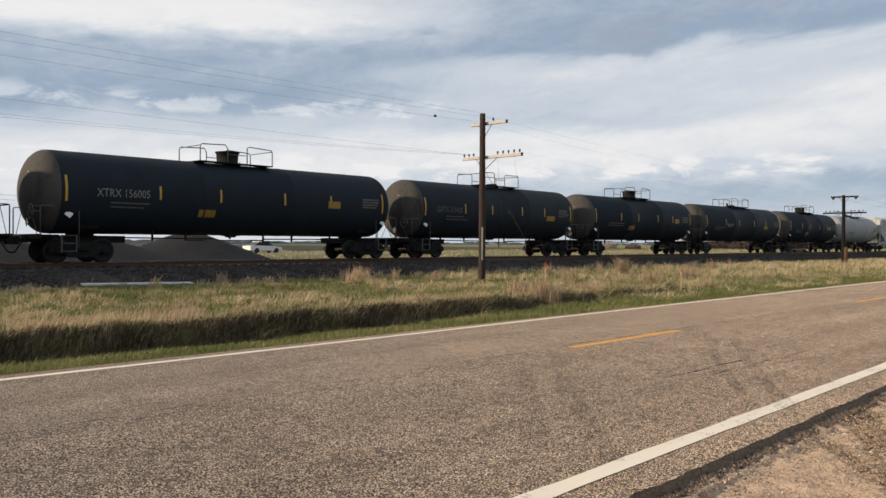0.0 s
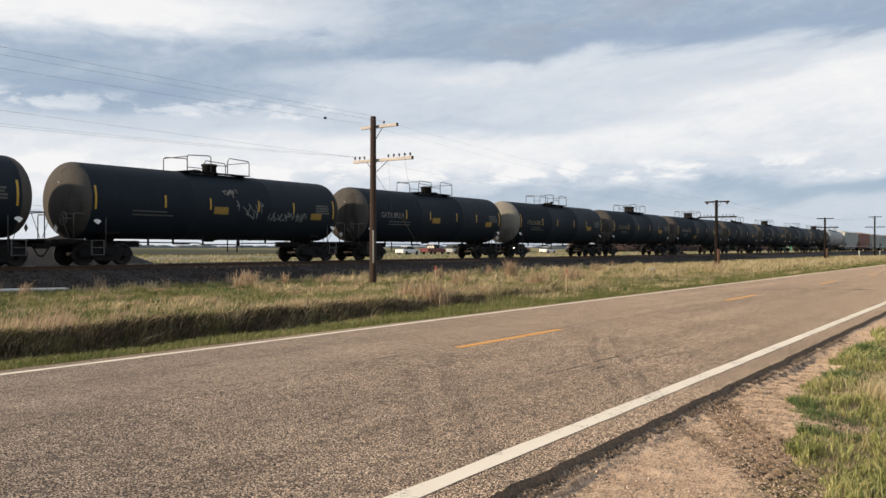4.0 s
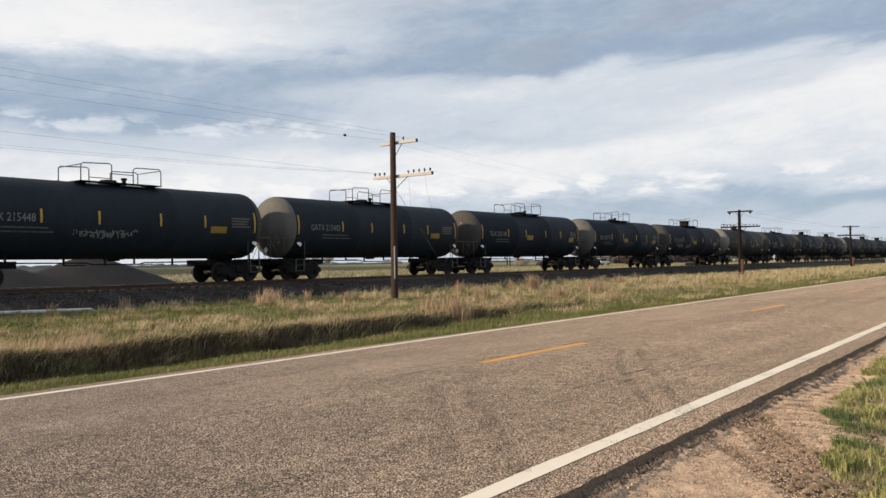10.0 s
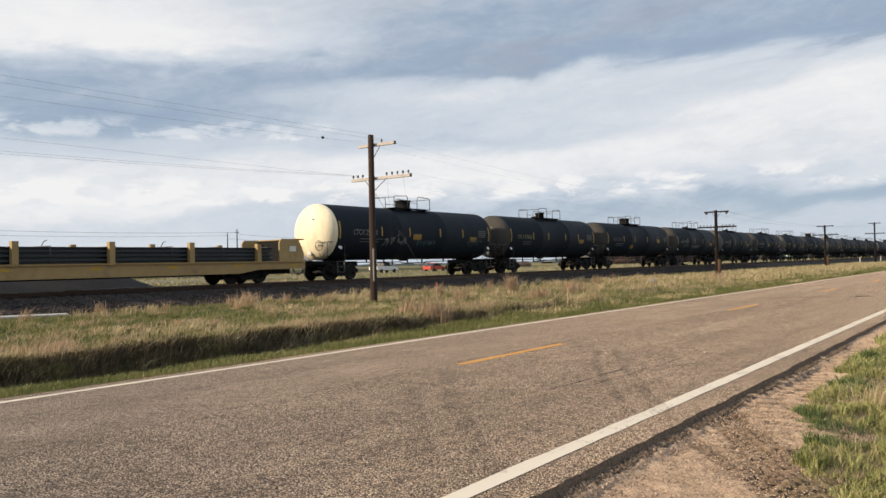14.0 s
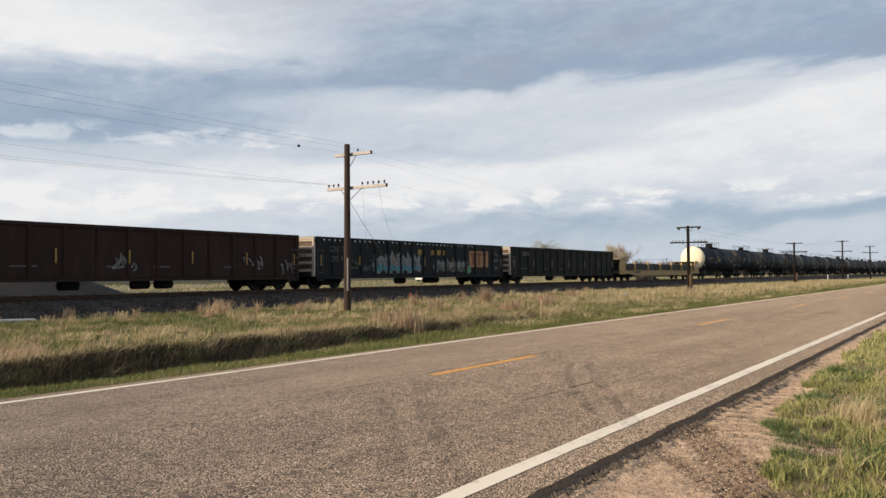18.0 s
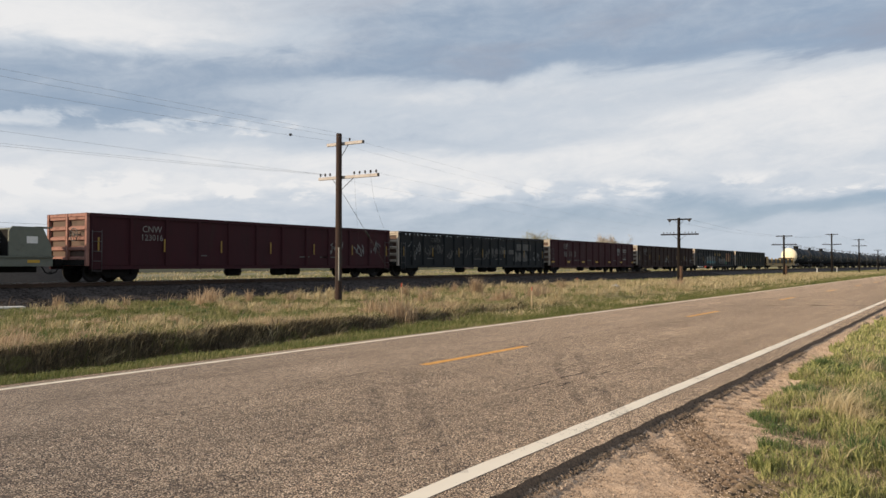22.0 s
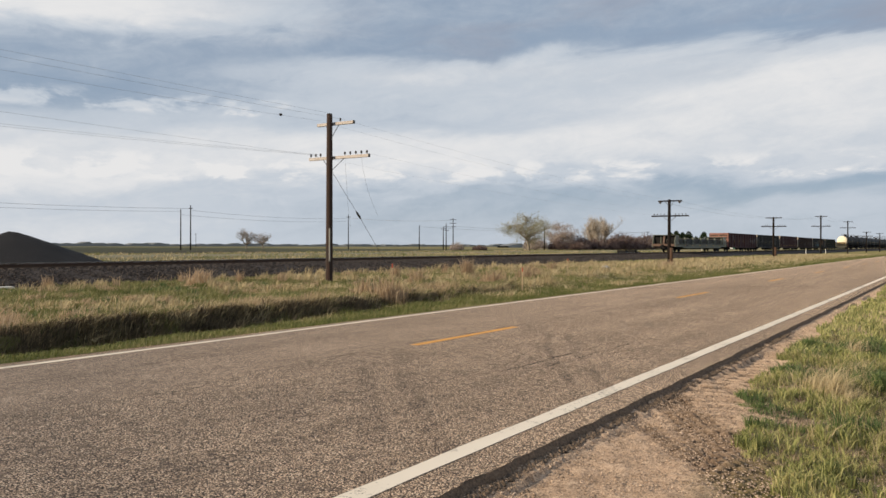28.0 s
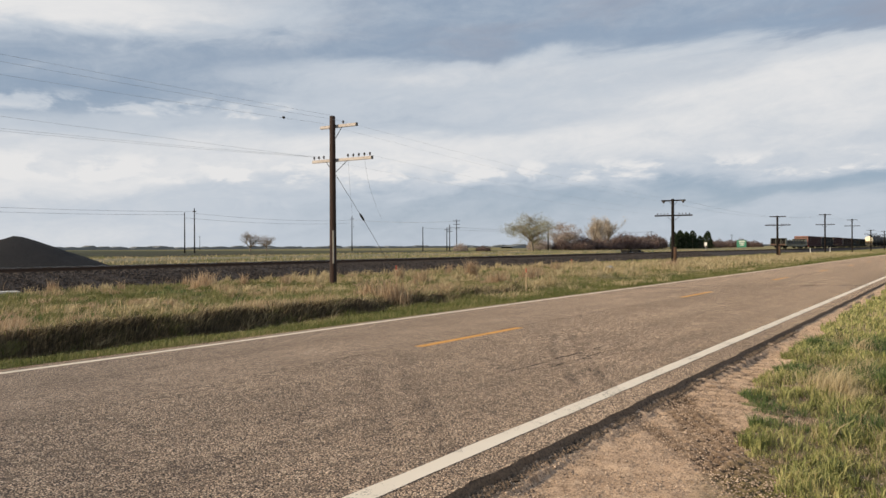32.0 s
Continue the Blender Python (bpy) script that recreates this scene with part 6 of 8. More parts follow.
put("strain_insulator", Shape().tube([(1.58, -0.02, -1.48), (1.66, -0.02, -1.56), (1.82, -0.02, -1.72), (1.90, -0.02, -1.80)], [0.02, 0.045, 0.045, 0.02], 8), DARK_IRON, guy)
put("strand", Shape().tube([(1.86, -0.02, -1.76), (4.45, -0.02, -4.50)], 0.008, 5), DARK_IRON, guy)
for k, (ya, x2, z2) in enumerate(((-0.66, 0.15, 2.2), (-1.5, 0.9, 2.6))):
    pts = [(24.78 + x2 * f * f, POLE_Y + ya - 0.15 * f, 5.05 + (z2 - 5.05) * f) for f in (i / 8 for i in range(9))]
    tagged(put("loose_wire", Shape().tube(pts, 0.003, 4), DARK_IRON), "broken line wire hanging loose from a crossarm", "wire", "overhead wires")


def stake(x, y, z, h):
    t = thing("survey_stake", (x, y, z), "thin wooden survey stake with a red painted top", "stake", "survey stakes")
    put("lath", Shape().box(-0.022, 0.022, -0.010, 0.010, -0.2, h - 0.14, 0.003), LATH, t)
    put("painted_top", Shape().box(-0.023, 0.023, -0.011, 0.011, h - 0.14, h, 0.003), RED_TOP, t)


stake(25.22, 12.9, -0.24, 0.90)
stake(21.7, 16.0, -0.1, 0.92)
stake(44.0, 19.5, -0.12, 0.8)
for x, z in ((169.9, 0.0), (197.6, 0.0)):
    tagged(put("marker_post", Shape().box(-0.1, 0.1, -0.06, 0.06, -0.3, 0.9, 0.01), WHITE_POST, None, (x, 25.0, z)), "short white marker post beside the track", "post", "marker posts")
tagged(put("plank", Shape().box(-1.9, 1.9, -0.13, 0.13, -0.03, 0.03, 0.006), surf("bleached_plank", (0.46, 0.45, 0.43), (0.60, 0.59, 0.56), 4, 0.85, bump=0.3, stretch=(1, 6, 6)), None, (12.6, 26.35, 0.04), turn=(6, 1, -3)), "bleached plank lying at the foot of the ballast", "plank")


def gravel_pile():
    s = Shape()
    nx, ny = 70, 34
    for j in range(ny + 1):
        for i in range(nx + 1):
            x, y = -2 + 34.5 * i / nx, 38.2 + 13.6 * j / ny
            h = -0.35
            for px, py, ph, slope in ((24.75, 45, 2.33, 0.385), (18.5, 45.3, 2.1, 0.33), (12.0, 45, 2.5, 0.34), (5.0, 45.5, 2.2, 0.34)):
                d = math.hypot(x - px, (y - py) * 1.05)
                peak = ph - slope * d + 0.10 * math.exp(-d * d) * -1
                h = max(h, peak)
            h += 0.06 * noise.noise(Vector((x * 0.9, y * 0.9, 3))) + 0.03 * noise.noise(Vector((x * 4, y * 4, 8)))
            s.v.append((x, y, max(h, -0.3)))
    for j in range(ny):
        for i in range(nx):
            a = j * (nx + 1) + i
            s.face((a, a + 1, a + nx + 2, a + nx + 1), True)
    tagged(put("mound", s, GRAVEL), "long heap of dark grey crushed gravel beyond the track", "gravel heap")


gravel_pile()


def scatter_stones(name, boxes, label, material=STONE, flat=0.7):
    """Loose stones as one mass: (count, x0, x1, y0, y1, smallest, largest, height of the ground)."""
    rnd = np.random.default_rng(7)
    base = np.array([(1, 0, 0), (-1, 0, 0), (0, 1, 0), (0, -1, 0), (0, 0, 1), (0, 0, -1)], float)
    tri = np.array([(0, 2, 4), (2, 1, 4), (1, 3, 4), (3, 0, 4), (2, 0, 5), (1, 2, 5), (3, 1, 5), (0, 3, 5)])
    vs, fs, k = [], [], 0
    for n, x0, x1, y0, y1, lo, hi, zf in boxes:
        x, y = rnd.uniform(x0, x1, n), rnd.uniform(y0, y1, n)
        size = rnd.uniform(lo, hi, n)
        for a in range(n):
            v = base * rnd.uniform(0.6, 1.2, (6, 3)) * size[a]
            v[:, 2] *= flat
            c, q = math.cos(rnd.uniform(0, 6.3)), math.sin(rnd.uniform(0, 6.3))
            v = np.stack([v[:, 0] * c - v[:, 1] * q, v[:, 0] * q + v[:, 1] * c, v[:, 2]], 1)
            v += (x[a], y[a], zf(x[a], y[a]) + size[a] * 0.2)
            vs.append(v)
            fs.append(tri + k)
            k += 6
    me = bpy.data.meshes.new(name)
    me.from_pydata(np.concatenate(vs).tolist(), [], np.concatenate(fs).tolist())
    me.update()
    return tagged(put(name, me, material), label, "stones", kind="stuff")


def bed_z(x, y):
    return float(np.interp(y, (26.2, 26.9, 27.8, 29.4, 30.6, 31.0, 34), (-0.20, -0.02, 0.14, 0.38, 0.44, 0.42, 0.42)))


scatter_stones("ballast_stones", [(14000, 8, 46, 26.6, 31.2, 0.025, 0.075, bed_z), (6000, 46, 110, 26.7, 31.2, 0.05, 0.11, bed_z)], "loose crushed ballast stones on the railway bank")
scatter_stones("tar_crumbs", [(5200, 2.5, 15.0, 2.36, 2.475, 0.006, 0.022, ground_z), (900, 2.5, 12.0, 2.1, 2.40, 0.004, 0.010, ground_z)], "dark asphalt crumbs along the broken road edge", surf("tar_crumb", (0.05, 0.036, 0.026), (0.20, 0.145, 0.10), 9, 0.95, island=True, vary=0.6))


GRIT = surf("pale_grit", (0.24, 0.175, 0.125), (0.52, 0.40, 0.30), 9, 0.9, island=True, vary=0.5)
scatter_stones("shoulder_grit", [(24000, 2.5, 9.0, 0.3, 2.50, 0.004, 0.010, ground_z), (700, 2.0, 12.0, 0.3, 2.55, 0.008, 0.018, ground_z), (3000, 12, 30, 1.6, 2.55, 0.006, 0.016, ground_z)], "fine pale grit scattered on the dirt shoulder", GRIT)


# ---- road wear, and one painted shadow ----
strip("skid_mark", [(11.4, 5.30), (10.6, 4.98), (10.1, 4.76), (9.5, 4.44), (8.95, 4.14), (8.5, 3.87), (8.0, 3.56), (7.6, 3.32), (7.3, 3.12), (7.0, 2.95)], 0.12, SKID_DARK, "curved dark tyre skid mark on the asphalt", 0.007, wob=0.03)
strip("skid_mark", [(11.6, 5.12), (11.0, 4.84), (10.3, 4.47), (9.7, 4.16), (9.1, 3.82), (8.6, 3.53), (8.1, 3.24), (7.7, 3.0), (7.3, 2.76), (6.95, 2.56)], 0.14, SKID_DARK, "curved dark tyre skid mark on the asphalt", 0.007, wob=0.03, seed=3)
strip("skid_mark", [(8.4, 6.0), (7.7, 5.55), (7.28, 5.22), (6.6, 4.66), (6.0, 4.16), (5.5, 3.73), (5.0, 3.29), (4.6, 2.95)], 0.20, SKID, "faint wide tyre skid mark on the asphalt", 0.007, wob=0.05, seed=6)
strip("skid_mark", [(7.3, 5.75), (6.8, 5.36), (6.2, 4.88), (5.7, 4.46), (5.2, 4.03), (4.8, 3.7), (4.45, 3.4)], 0.20, SKID, "faint wide tyre skid mark on the asphalt", 0.007, wob=0.05, seed=8)


def crack(pts, w, seed, step=0.12):
    """A wandering thin line along points: a broken seam, once a painted shadow."""
    out = []
    for i in range(len(pts) - 1):
        (xa, ya), (xb, yb) = pts[i], pts[i + 1]
        n = max(2, int(math.hypot(xb - xa, yb - ya) / step))
        for k in range(n):
            f = k / n
            x, y = xa + (xb - xa) * f, ya + (yb - ya) * f
            out.append((x + 0.03 * noise.noise(Vector((x * 2, y * 2, seed))), y + 0.05 * noise.noise(Vector((x * 1.3, y * 1.3, seed + 4))) + 0.02 * noise.noise(Vector((x * 8, y, seed)))))
    ws = [w * max(0.05, 0.6 + 1.3 * noise.noise(Vector((x * 2.2, y * 2, seed + 9)))) for x, y in out]
    strip("road_crack", out, ws, CRACK, "dark wandering line on the asphalt, seam crack or painted cast shadow", 0.006, "crack")


crack([(-2, 6.36), (3.3, 6.33), (5.2, 6.33), (7.7, 6.36), (9.0, 6.38), (12.6, 6.36), (16.3, 6.33), (30, 6.35), (60, 6.33)], 0.032, 1)
crack([(1, 6.15), (4.8, 6.08), (7.0, 5.95), (9.0, 5.3), (10.5, 5.0)], 0.012, 2)
crack([(8.4, 4.05), (9.0, 3.93), (10.0, 3.75), (11.0, 3.58), (13.0, 3.5)], 0.014, 3)
crack([(7.73, 4.2), (8.38, 4.19), (9.47, 4.17), (10.64, 4.18), (11.15, 4.12)], 0.030, 13)
crack([(8.37, 3.96), (9.09, 3.93), (10.07, 3.95), (11.28, 3.91)], 0.026, 14)
# a cast shadow over both lanes, painted as a wide dark strip
crack([(26.2, 9.3), (26.7, 7.2), (28.0, 6.3), (29.3, 4.8), (31.2, 3.2), (32.3, 2.6)], 0.24, 4)
crack([(2.6, 8.0), (5, 7.8), (9, 7.9), (14, 7.7), (22, 7.8)], 0.010, 5)
crack([(3.4, 5.0), (4.4, 4.7), (5.5, 4.75), (7.4, 4.5)], 0.010, 6)

# ---- grass ----
GREEN = blade_material("green_grass_blades", [(0.0, (0.0781, 0.0986, 0.0298)), (0.3, (0.151, 0.166, 0.0553)), (0.55, (0.234, 0.23, 0.0936)), (0.8, (0.333, 0.305, 0.149)), (1.0, (0.437, 0.392, 0.213))])
LUSH = blade_material("lush_grass_blades", [(0.0, (0.060, 0.080, 0.022)), (0.4, (0.120, 0.140, 0.042)), (0.68, (0.195, 0.200, 0.072)), (0.86, (0.30, 0.262, 0.125)), (1.0, (0.46, 0.385, 0.22))])
NEAR = blade_material("shoulder_grass_blades", [(0.0, (0.034, 0.052, 0.018)), (0.3, (0.146, 0.168, 0.052)), (0.52, (0.305, 0.318, 0.115)), (0.76, (0.45, 0.42, 0.185)), (0.92, (0.47, 0.41, 0.20)), (1.0, (0.70, 0.58, 0.35))], scale=2.6, thin=0.22)
DEEP = blade_material("deep_green_blades", [(0.0, (0.026, 0.052, 0.020)), (0.4, (0.075, 0.125, 0.044)), (0.75, (0.16, 0.21, 0.075)), (1.0, (0.32, 0.33, 0.13))], scale=2.0, thin=0.2)
DRY = blade_material("dry_grass_blades", [(0.0, (0.2, 0.155, 0.085)), (0.3, (0.352, 0.285, 0.16)), (0.6, (0.493, 0.406, 0.244)), (1.0, (0.658, 0.558, 0.362))])
STRAW = blade_material("pinkish_dry_weeds", [(0.0, (0.24, 0.167, 0.11)), (0.4, (0.4, 0.294, 0.19)), (0.75, (0.54, 0.412, 0.28)), (1.0, (0.66, 0.529, 0.38))], thin=0.4)
# dead brown stems, coloured darker to carry the shade of the bank
BROWN = blade_material("dead_stems_shade_brown", [(0.0, (0.060, 0.050, 0.034)), (0.45, (0.130, 0.105, 0.070)), (0.8, (0.24, 0.19, 0.12)), (1.0, (0.42, 0.33, 0.21))], thin=0.08, scale=2.4)
GX, GY = np.arange(-6, 161, 0.5), np.arange(-8, 28.01, 0.25)
GZ = np.array([[ground_z(x, y) for y in GY] for x in GX])


def z_at(x, y):
    i = np.clip((x - GX[0]) / 0.5, 0, len(GX) - 1.001)
    j = np.clip((y - GY[0]) / 0.25, 0, len(GY) - 1.001)
    a, b = i.astype(int), j.astype(int)
    u, v = i - a, j - b
    return GZ[a, b] * (1 - u) * (1 - v) + GZ[a + 1, b] * u * (1 - v) + GZ[a, b + 1] * (1 - u) * v + GZ[a + 1, b + 1] * u * v


def blades(name, x, y, h, material, label, seed, width=0.006, lean=0.45, z=None, category="grass", wind=(0.25, -0.1)):
    """A mass of bent grass blades standing at x, y with height h."""
    g = np.random.default_rng(seed)
    n = len(x)
    z = z_at(x, y) if z is None else z
    a = g.uniform(0, 2 * np.pi, n)
    w = width * g.uniform(0.6, 1.5, n) * (0.6 + h / h.mean() * 0.5)
    lx = (g.normal(0, lean, n) + wind[0]) * h
    ly = (g.normal(0, lean, n) + wind[1]) * h
    cx, cy = np.cos(a) * w, np.sin(a) * w
    V = np.empty((n, 5, 3))
    V[:, 0] = np.stack([x - cx, y - cy, z - 0.02], 1)
    V[:, 1] = np.stack([x + cx, y + cy, z - 0.02], 1)
    V[:, 2] = np.stack([x + cx * 0.8 + lx * 0.35, y + cy * 0.8 + ly * 0.35, z + h * 0.62], 1)
    V[:, 3] = np.stack([x - cx * 0.8 + lx * 0.35, y - cy * 0.8 + ly * 0.35, z + h * 0.62], 1)
    V[:, 4] = np.stack([x + lx, y + ly, z + h * g.uniform(0.75, 1.0, n)], 1)
    me = bpy.data.meshes.new(name)
    me.vertices.add(5 * n)
    me.vertices.foreach_set("co", V.ravel())
    base = np.arange(n)[:, None] * 5
    loops = np.concatenate([base + [0, 1, 2, 3], base + [3, 2, 4]], 1).ravel()
    me.loops.add(7 * n)
    me.loops.foreach_set("vertex_index", loops.astype(np.int32))
    me.polygons.add(2 * n)
    starts = (np.arange(n)[:, None] * 7 + [0, 4]).ravel()
    me.polygons.foreach_set("loop_start", starts.astype(np.int32))
    me.polygons.foreach_set("use_smooth", np.ones(2 * n, bool))
    me.update(calc_edges=True)
    me.validate()
    return tagged(put(name, me, material), label, category, kind="stuff")


def field(seed, n, x0, x1, y0, y1, power=1.0):
    g = np.random.default_rng(seed)
    x = x0 + (x1 - x0) * g.uniform(0, 1, n) ** power
    return x, g.uniform(y0, y1, n), g


def patch(x, y, s, o=0.0):
    """A soft uneven noise over the plan, about 0 to 1."""
    g = np.random.default_rng(int(o * 10) + 3)
    t = np.zeros(len(x))
    for k in range(7):
        a, f, p = g.uniform(0, 2 * np.pi), s * g.uniform(0.5, 2.4), g.uniform(0, 6.3)
        t += np.sin((x * np.cos(a) + y * np.sin(a)) * f + p + 0.8 * np.sin(f * 0.6 * (y * np.cos(a) - x * np.sin(a))))
    return np.clip(0.5 + 0.19 * t, 0, 1)


def plant_grass():
    # around and behind the eye, thin
    x, y, g = field(51, 42000, -6, 3.4, -7.5, 0.75)
    k = y < 0.35 + 0.5 * patch(x, y, 1.1, 3.3)
    blades("shoulder_grass", x[k], y[k], 0.03 + 0.09 * g.uniform(0, 1, k.sum()), NEAR, "lush green and olive grass beside the dirt shoulder", 52, 0.0035, 0.4)
    x, y, g = field(53, 26000, 3.4, 14, -7.5, -0.8)
    blades("shoulder_grass", x, y, 0.03 + 0.09 * g.uniform(0, 1, len(x)), NEAR, "lush green and olive grass beside the dirt shoulder", 54, 0.0035, 0.4)
    x, y, g = field(55, 9000, -6, 2.5, 9.6, 12.6)
    blades("verge_grass", x, y, 0.04 + 0.08 * g.uniform(0, 1, len(x)), LUSH, "short green grass along the road edge", 56, 0.005, 0.5)
    x, y, g = field(57, 22000, -6, 3.5, 13.0, 26.8)
    blades("meadow_grass", x, y, 0.04 + 0.12 * g.uniform(0, 1, len(x)), GREEN, "green and yellow spring grass beside the track", 58, 0.006, 0.5)
    # mown green verge
    x, y, g = field(1, 70000, 2.5, 62, 9.74, 12.3, 1.5)
    k = y > 9.76 + 0.14 * patch(x, y, 1.7)
    h = (0.04 + 0.08 * g.uniform(0, 1, len(x)) ** 1.5) * (1 + 0.012 * x) * np.interp(y, (9.7, 10.3, 11.7, 12.3), (0.5, 0.9, 1.4, 2.0))
    blades("verge_grass", x[k], y[k], h[k], LUSH, "short green grass along the road edge", 11, 0.0045, 0.5)
    x, y, g = field(2, 12000, 60, 160, 9.8, 13.5)
    blades("verge_grass", x, y, 0.10 + 0.16 * g.uniform(0, 1, len(x)), LUSH, "short green grass along the road edge", 12, 0.03, 0.4)
    # dry stems creep into the green along the straight
    tx, ty, g = field(81, 1500, 20, 90, 10.3, 13.3, 1.3)
    n = 22
    stay = patch(tx, ty, 0.9, 3.1) + np.interp(ty, (10.3, 11.2, 13), (-0.25, 0.05, 0.25)) > 0.5
    a, b = tx[stay], ty[stay]
    blades("verge_straw", np.repeat(a, n) + g.normal(0, 0.14, len(a) * n), np.repeat(b, n) + g.normal(0, 0.10, len(a) * n), np.repeat(0.08 + 0.22 * g.uniform(0, 1, len(a)) ** 1.6, n) * g.uniform(0.4, 1.2, len(a) * n), DRY, "dry pale stems in the green verge", 82, 0.007, 0.45)
    # shaded ditch bank: dead brown stems hanging over it, the shade deepened in their colour
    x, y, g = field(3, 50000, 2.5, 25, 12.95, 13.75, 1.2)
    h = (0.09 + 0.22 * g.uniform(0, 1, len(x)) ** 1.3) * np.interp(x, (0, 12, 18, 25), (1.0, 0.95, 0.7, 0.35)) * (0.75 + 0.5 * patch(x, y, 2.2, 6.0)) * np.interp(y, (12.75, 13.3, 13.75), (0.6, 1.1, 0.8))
    blades("bank_grass", x, y, h, BROWN, "brown dead grass on the ditch bank, coloured darker for its shade", 13, 0.005, 0.45, wind=(0.05, -0.35))
    x, y, g = field(34, 9000, 2.5, 30, 13.25, 13.9, 1.2)
    k = patch(x, y, 2.6, 4.9) > 0.42
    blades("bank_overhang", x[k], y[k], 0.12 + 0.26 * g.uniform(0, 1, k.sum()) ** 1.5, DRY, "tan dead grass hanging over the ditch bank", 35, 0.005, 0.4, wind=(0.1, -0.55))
    # standing straw along the crest of the bank
    x, y, g = field(61, 15000, 2.5, 24, 13.3, 15.2, 1.1)
    k = patch(x, y, 1.1, 5.7) + np.interp(x, (3, 9, 14, 24), (0.22, 0.10, -0.05, 0.0)) > 0.73
    blades("crest_straw", x[k], y[k], 0.10 + 0.30 * g.uniform(0, 1, k.sum()) ** 1.3, STRAW, "standing tan straw along the crest of the ditch bank", 62, 0.0036, 0.25)
    # heaps of matted grass that break the line of the bank
    tx, ty, g = field(63, 420, 3, 26, 12.75, 13.8, 1.1)
    for want, mt, lb, sd in ((0, BROWN, "matted dead grass heaped on the ditch bank, coloured darker for its shade", 64), (1, LUSH, "green tufts growing out of the ditch bank", 65), (2, DRY, "pale dead tufts on the ditch bank", 66)):
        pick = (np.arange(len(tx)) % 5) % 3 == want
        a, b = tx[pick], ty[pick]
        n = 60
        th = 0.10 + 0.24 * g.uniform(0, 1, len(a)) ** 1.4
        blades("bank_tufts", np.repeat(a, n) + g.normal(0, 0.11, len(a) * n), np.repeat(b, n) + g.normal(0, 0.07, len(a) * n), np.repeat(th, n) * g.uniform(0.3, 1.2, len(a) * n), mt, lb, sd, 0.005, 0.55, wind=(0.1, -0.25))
    x, y, g = field(4, 20000, 2.5, 40, 11.9, 13.3, 1.2)
    k = patch(x, y, 1.6, 2.6) + np.interp(x, (3, 14, 24, 30), (-0.1, -0.12, 0.1, 0.5)) > 0.42
    blades("ditch_grass", x[k], y[k], 0.08 + 0.20 * g.uniform(0, 1, k.sum()), LUSH, "green grass in the ditch", 14, 0.005, 0.45)
    # level strip between ditch and ballast
    x, y, g = field(5, 150000, 3.5, 60, 13.6, 26.9, 1.3)
    k = g.uniform(0, 1, len(x)) < -0.15 + 1.5 * patch(x, y, 0.9, 1.0)
    h = (0.03 + 0.09 * g.uniform(0, 1, len(x)) ** 1.5) * (0.4 + 1.1 * patch(x, y, 1.3, 5.0))
    blades("meadow_grass", x[k], y[k], h[k] * 1.15, GREEN, "green and yellow spring grass beside the track", 15, 0.0045, 0.6)
    x, y, g = field(6, 70000, 3.5, 60, 13.5, 25.5, 1.2)
    want = np.interp(y, (13.5, 14.6, 17, 25.5), (0.95, 0.60, 0.18, 0.10)) + np.interp(x, (16, 26, 45), (0.0, 0.5, 0.65)) * np.interp(y, (13.8, 15.5, 19, 24), (0.3, 1, 1, 0.25))
    k = g.uniform(0, 1, len(x)) < want * (0.15 + 1.3 * patch(x, y, 1.3, 2.0))
    h = 0.04 + 0.15 * g.uniform(0, 1, len(x)) ** 1.8 * (0.3 + 0.9 * patch(x, y, 1.1, 4.0)) * np.interp(x, (14, 26), (0.8, 1.25))
    blades("dry_grass", x[k], y[k], h[k], DRY, "dry straw-coloured grass beside the track", 16, 0.0042, 0.55)
    # taller tufts that shade one another
    tx, ty, g = field(31, 5200, 3.5, 62, 13.9, 26.6, 1.25)
    for want, mt, lb, sd in ((0, GREEN, "tufts of olive spring grass", 32), (1, DRY, "tufts of dry tan grass", 33)):
        dry = patch(tx, ty, 0.55, 6.6) + np.interp(tx, (14, 30), (-0.08, 0.16)) * np.interp(ty, (14, 16, 21, 24), (0, 1, 1, 0)) > 0.60
        a, b = tx[dry == bool(want)], ty[dry == bool(want)]
        n = 28
        th = (0.05 + 0.25 * g.uniform(0, 1, len(a)) ** 2.4) * (1.2 if want else 0.8) * np.interp(a, (16, 30), (0.85, 1.35))
        blades("grass_tufts", np.repeat(a, n) + g.normal(0, 0.09, len(a) * n), np.repeat(b, n) + g.normal(0, 0.09, len(a) * n), np.repeat(th, n) * g.uniform(0.5, 1.2, len(a) * n), mt, lb, sd, 0.007 if want else 0.005, 0.4)
    # low cushions of darker weeds and pale seed heads
    tx, ty, g = field(71, 520, 4, 60, 14.2, 26.0, 1.35)
    n = 110
    for want, mt, lb, sd, hh in ((0, DEEP, "dark green weed cushions in the meadow", 72, 0.13), (1, STRAW, "pale seeding tufts in the meadow", 73, 0.17), (2, LUSH, "fresh green weed cushions in the meadow", 74, 0.15)):
        pick = np.arange(len(tx)) % 3 == want
        a, b = tx[pick], ty[pick]
        r = g.uniform(0.08, 0.28, len(a))
        th = hh * g.uniform(0.5, 1.4, len(a))
        blades("weed_cushions", np.repeat(a, n) + np.repeat(r, n) * g.normal(0, 1, len(a) * n), np.repeat(b, n) + np.repeat(r, n) * 0.8 * g.normal(0, 1, len(a) * n), np.repeat(th, n) * g.uniform(0.3, 1.2, len(a) * n), mt, lb, sd, 0.006, 0.5)
    # rough pasture beyond the line
    tx, ty, g = field(41, 2600, 15, 260, 38.5, 118, 1.2)
    n = 14
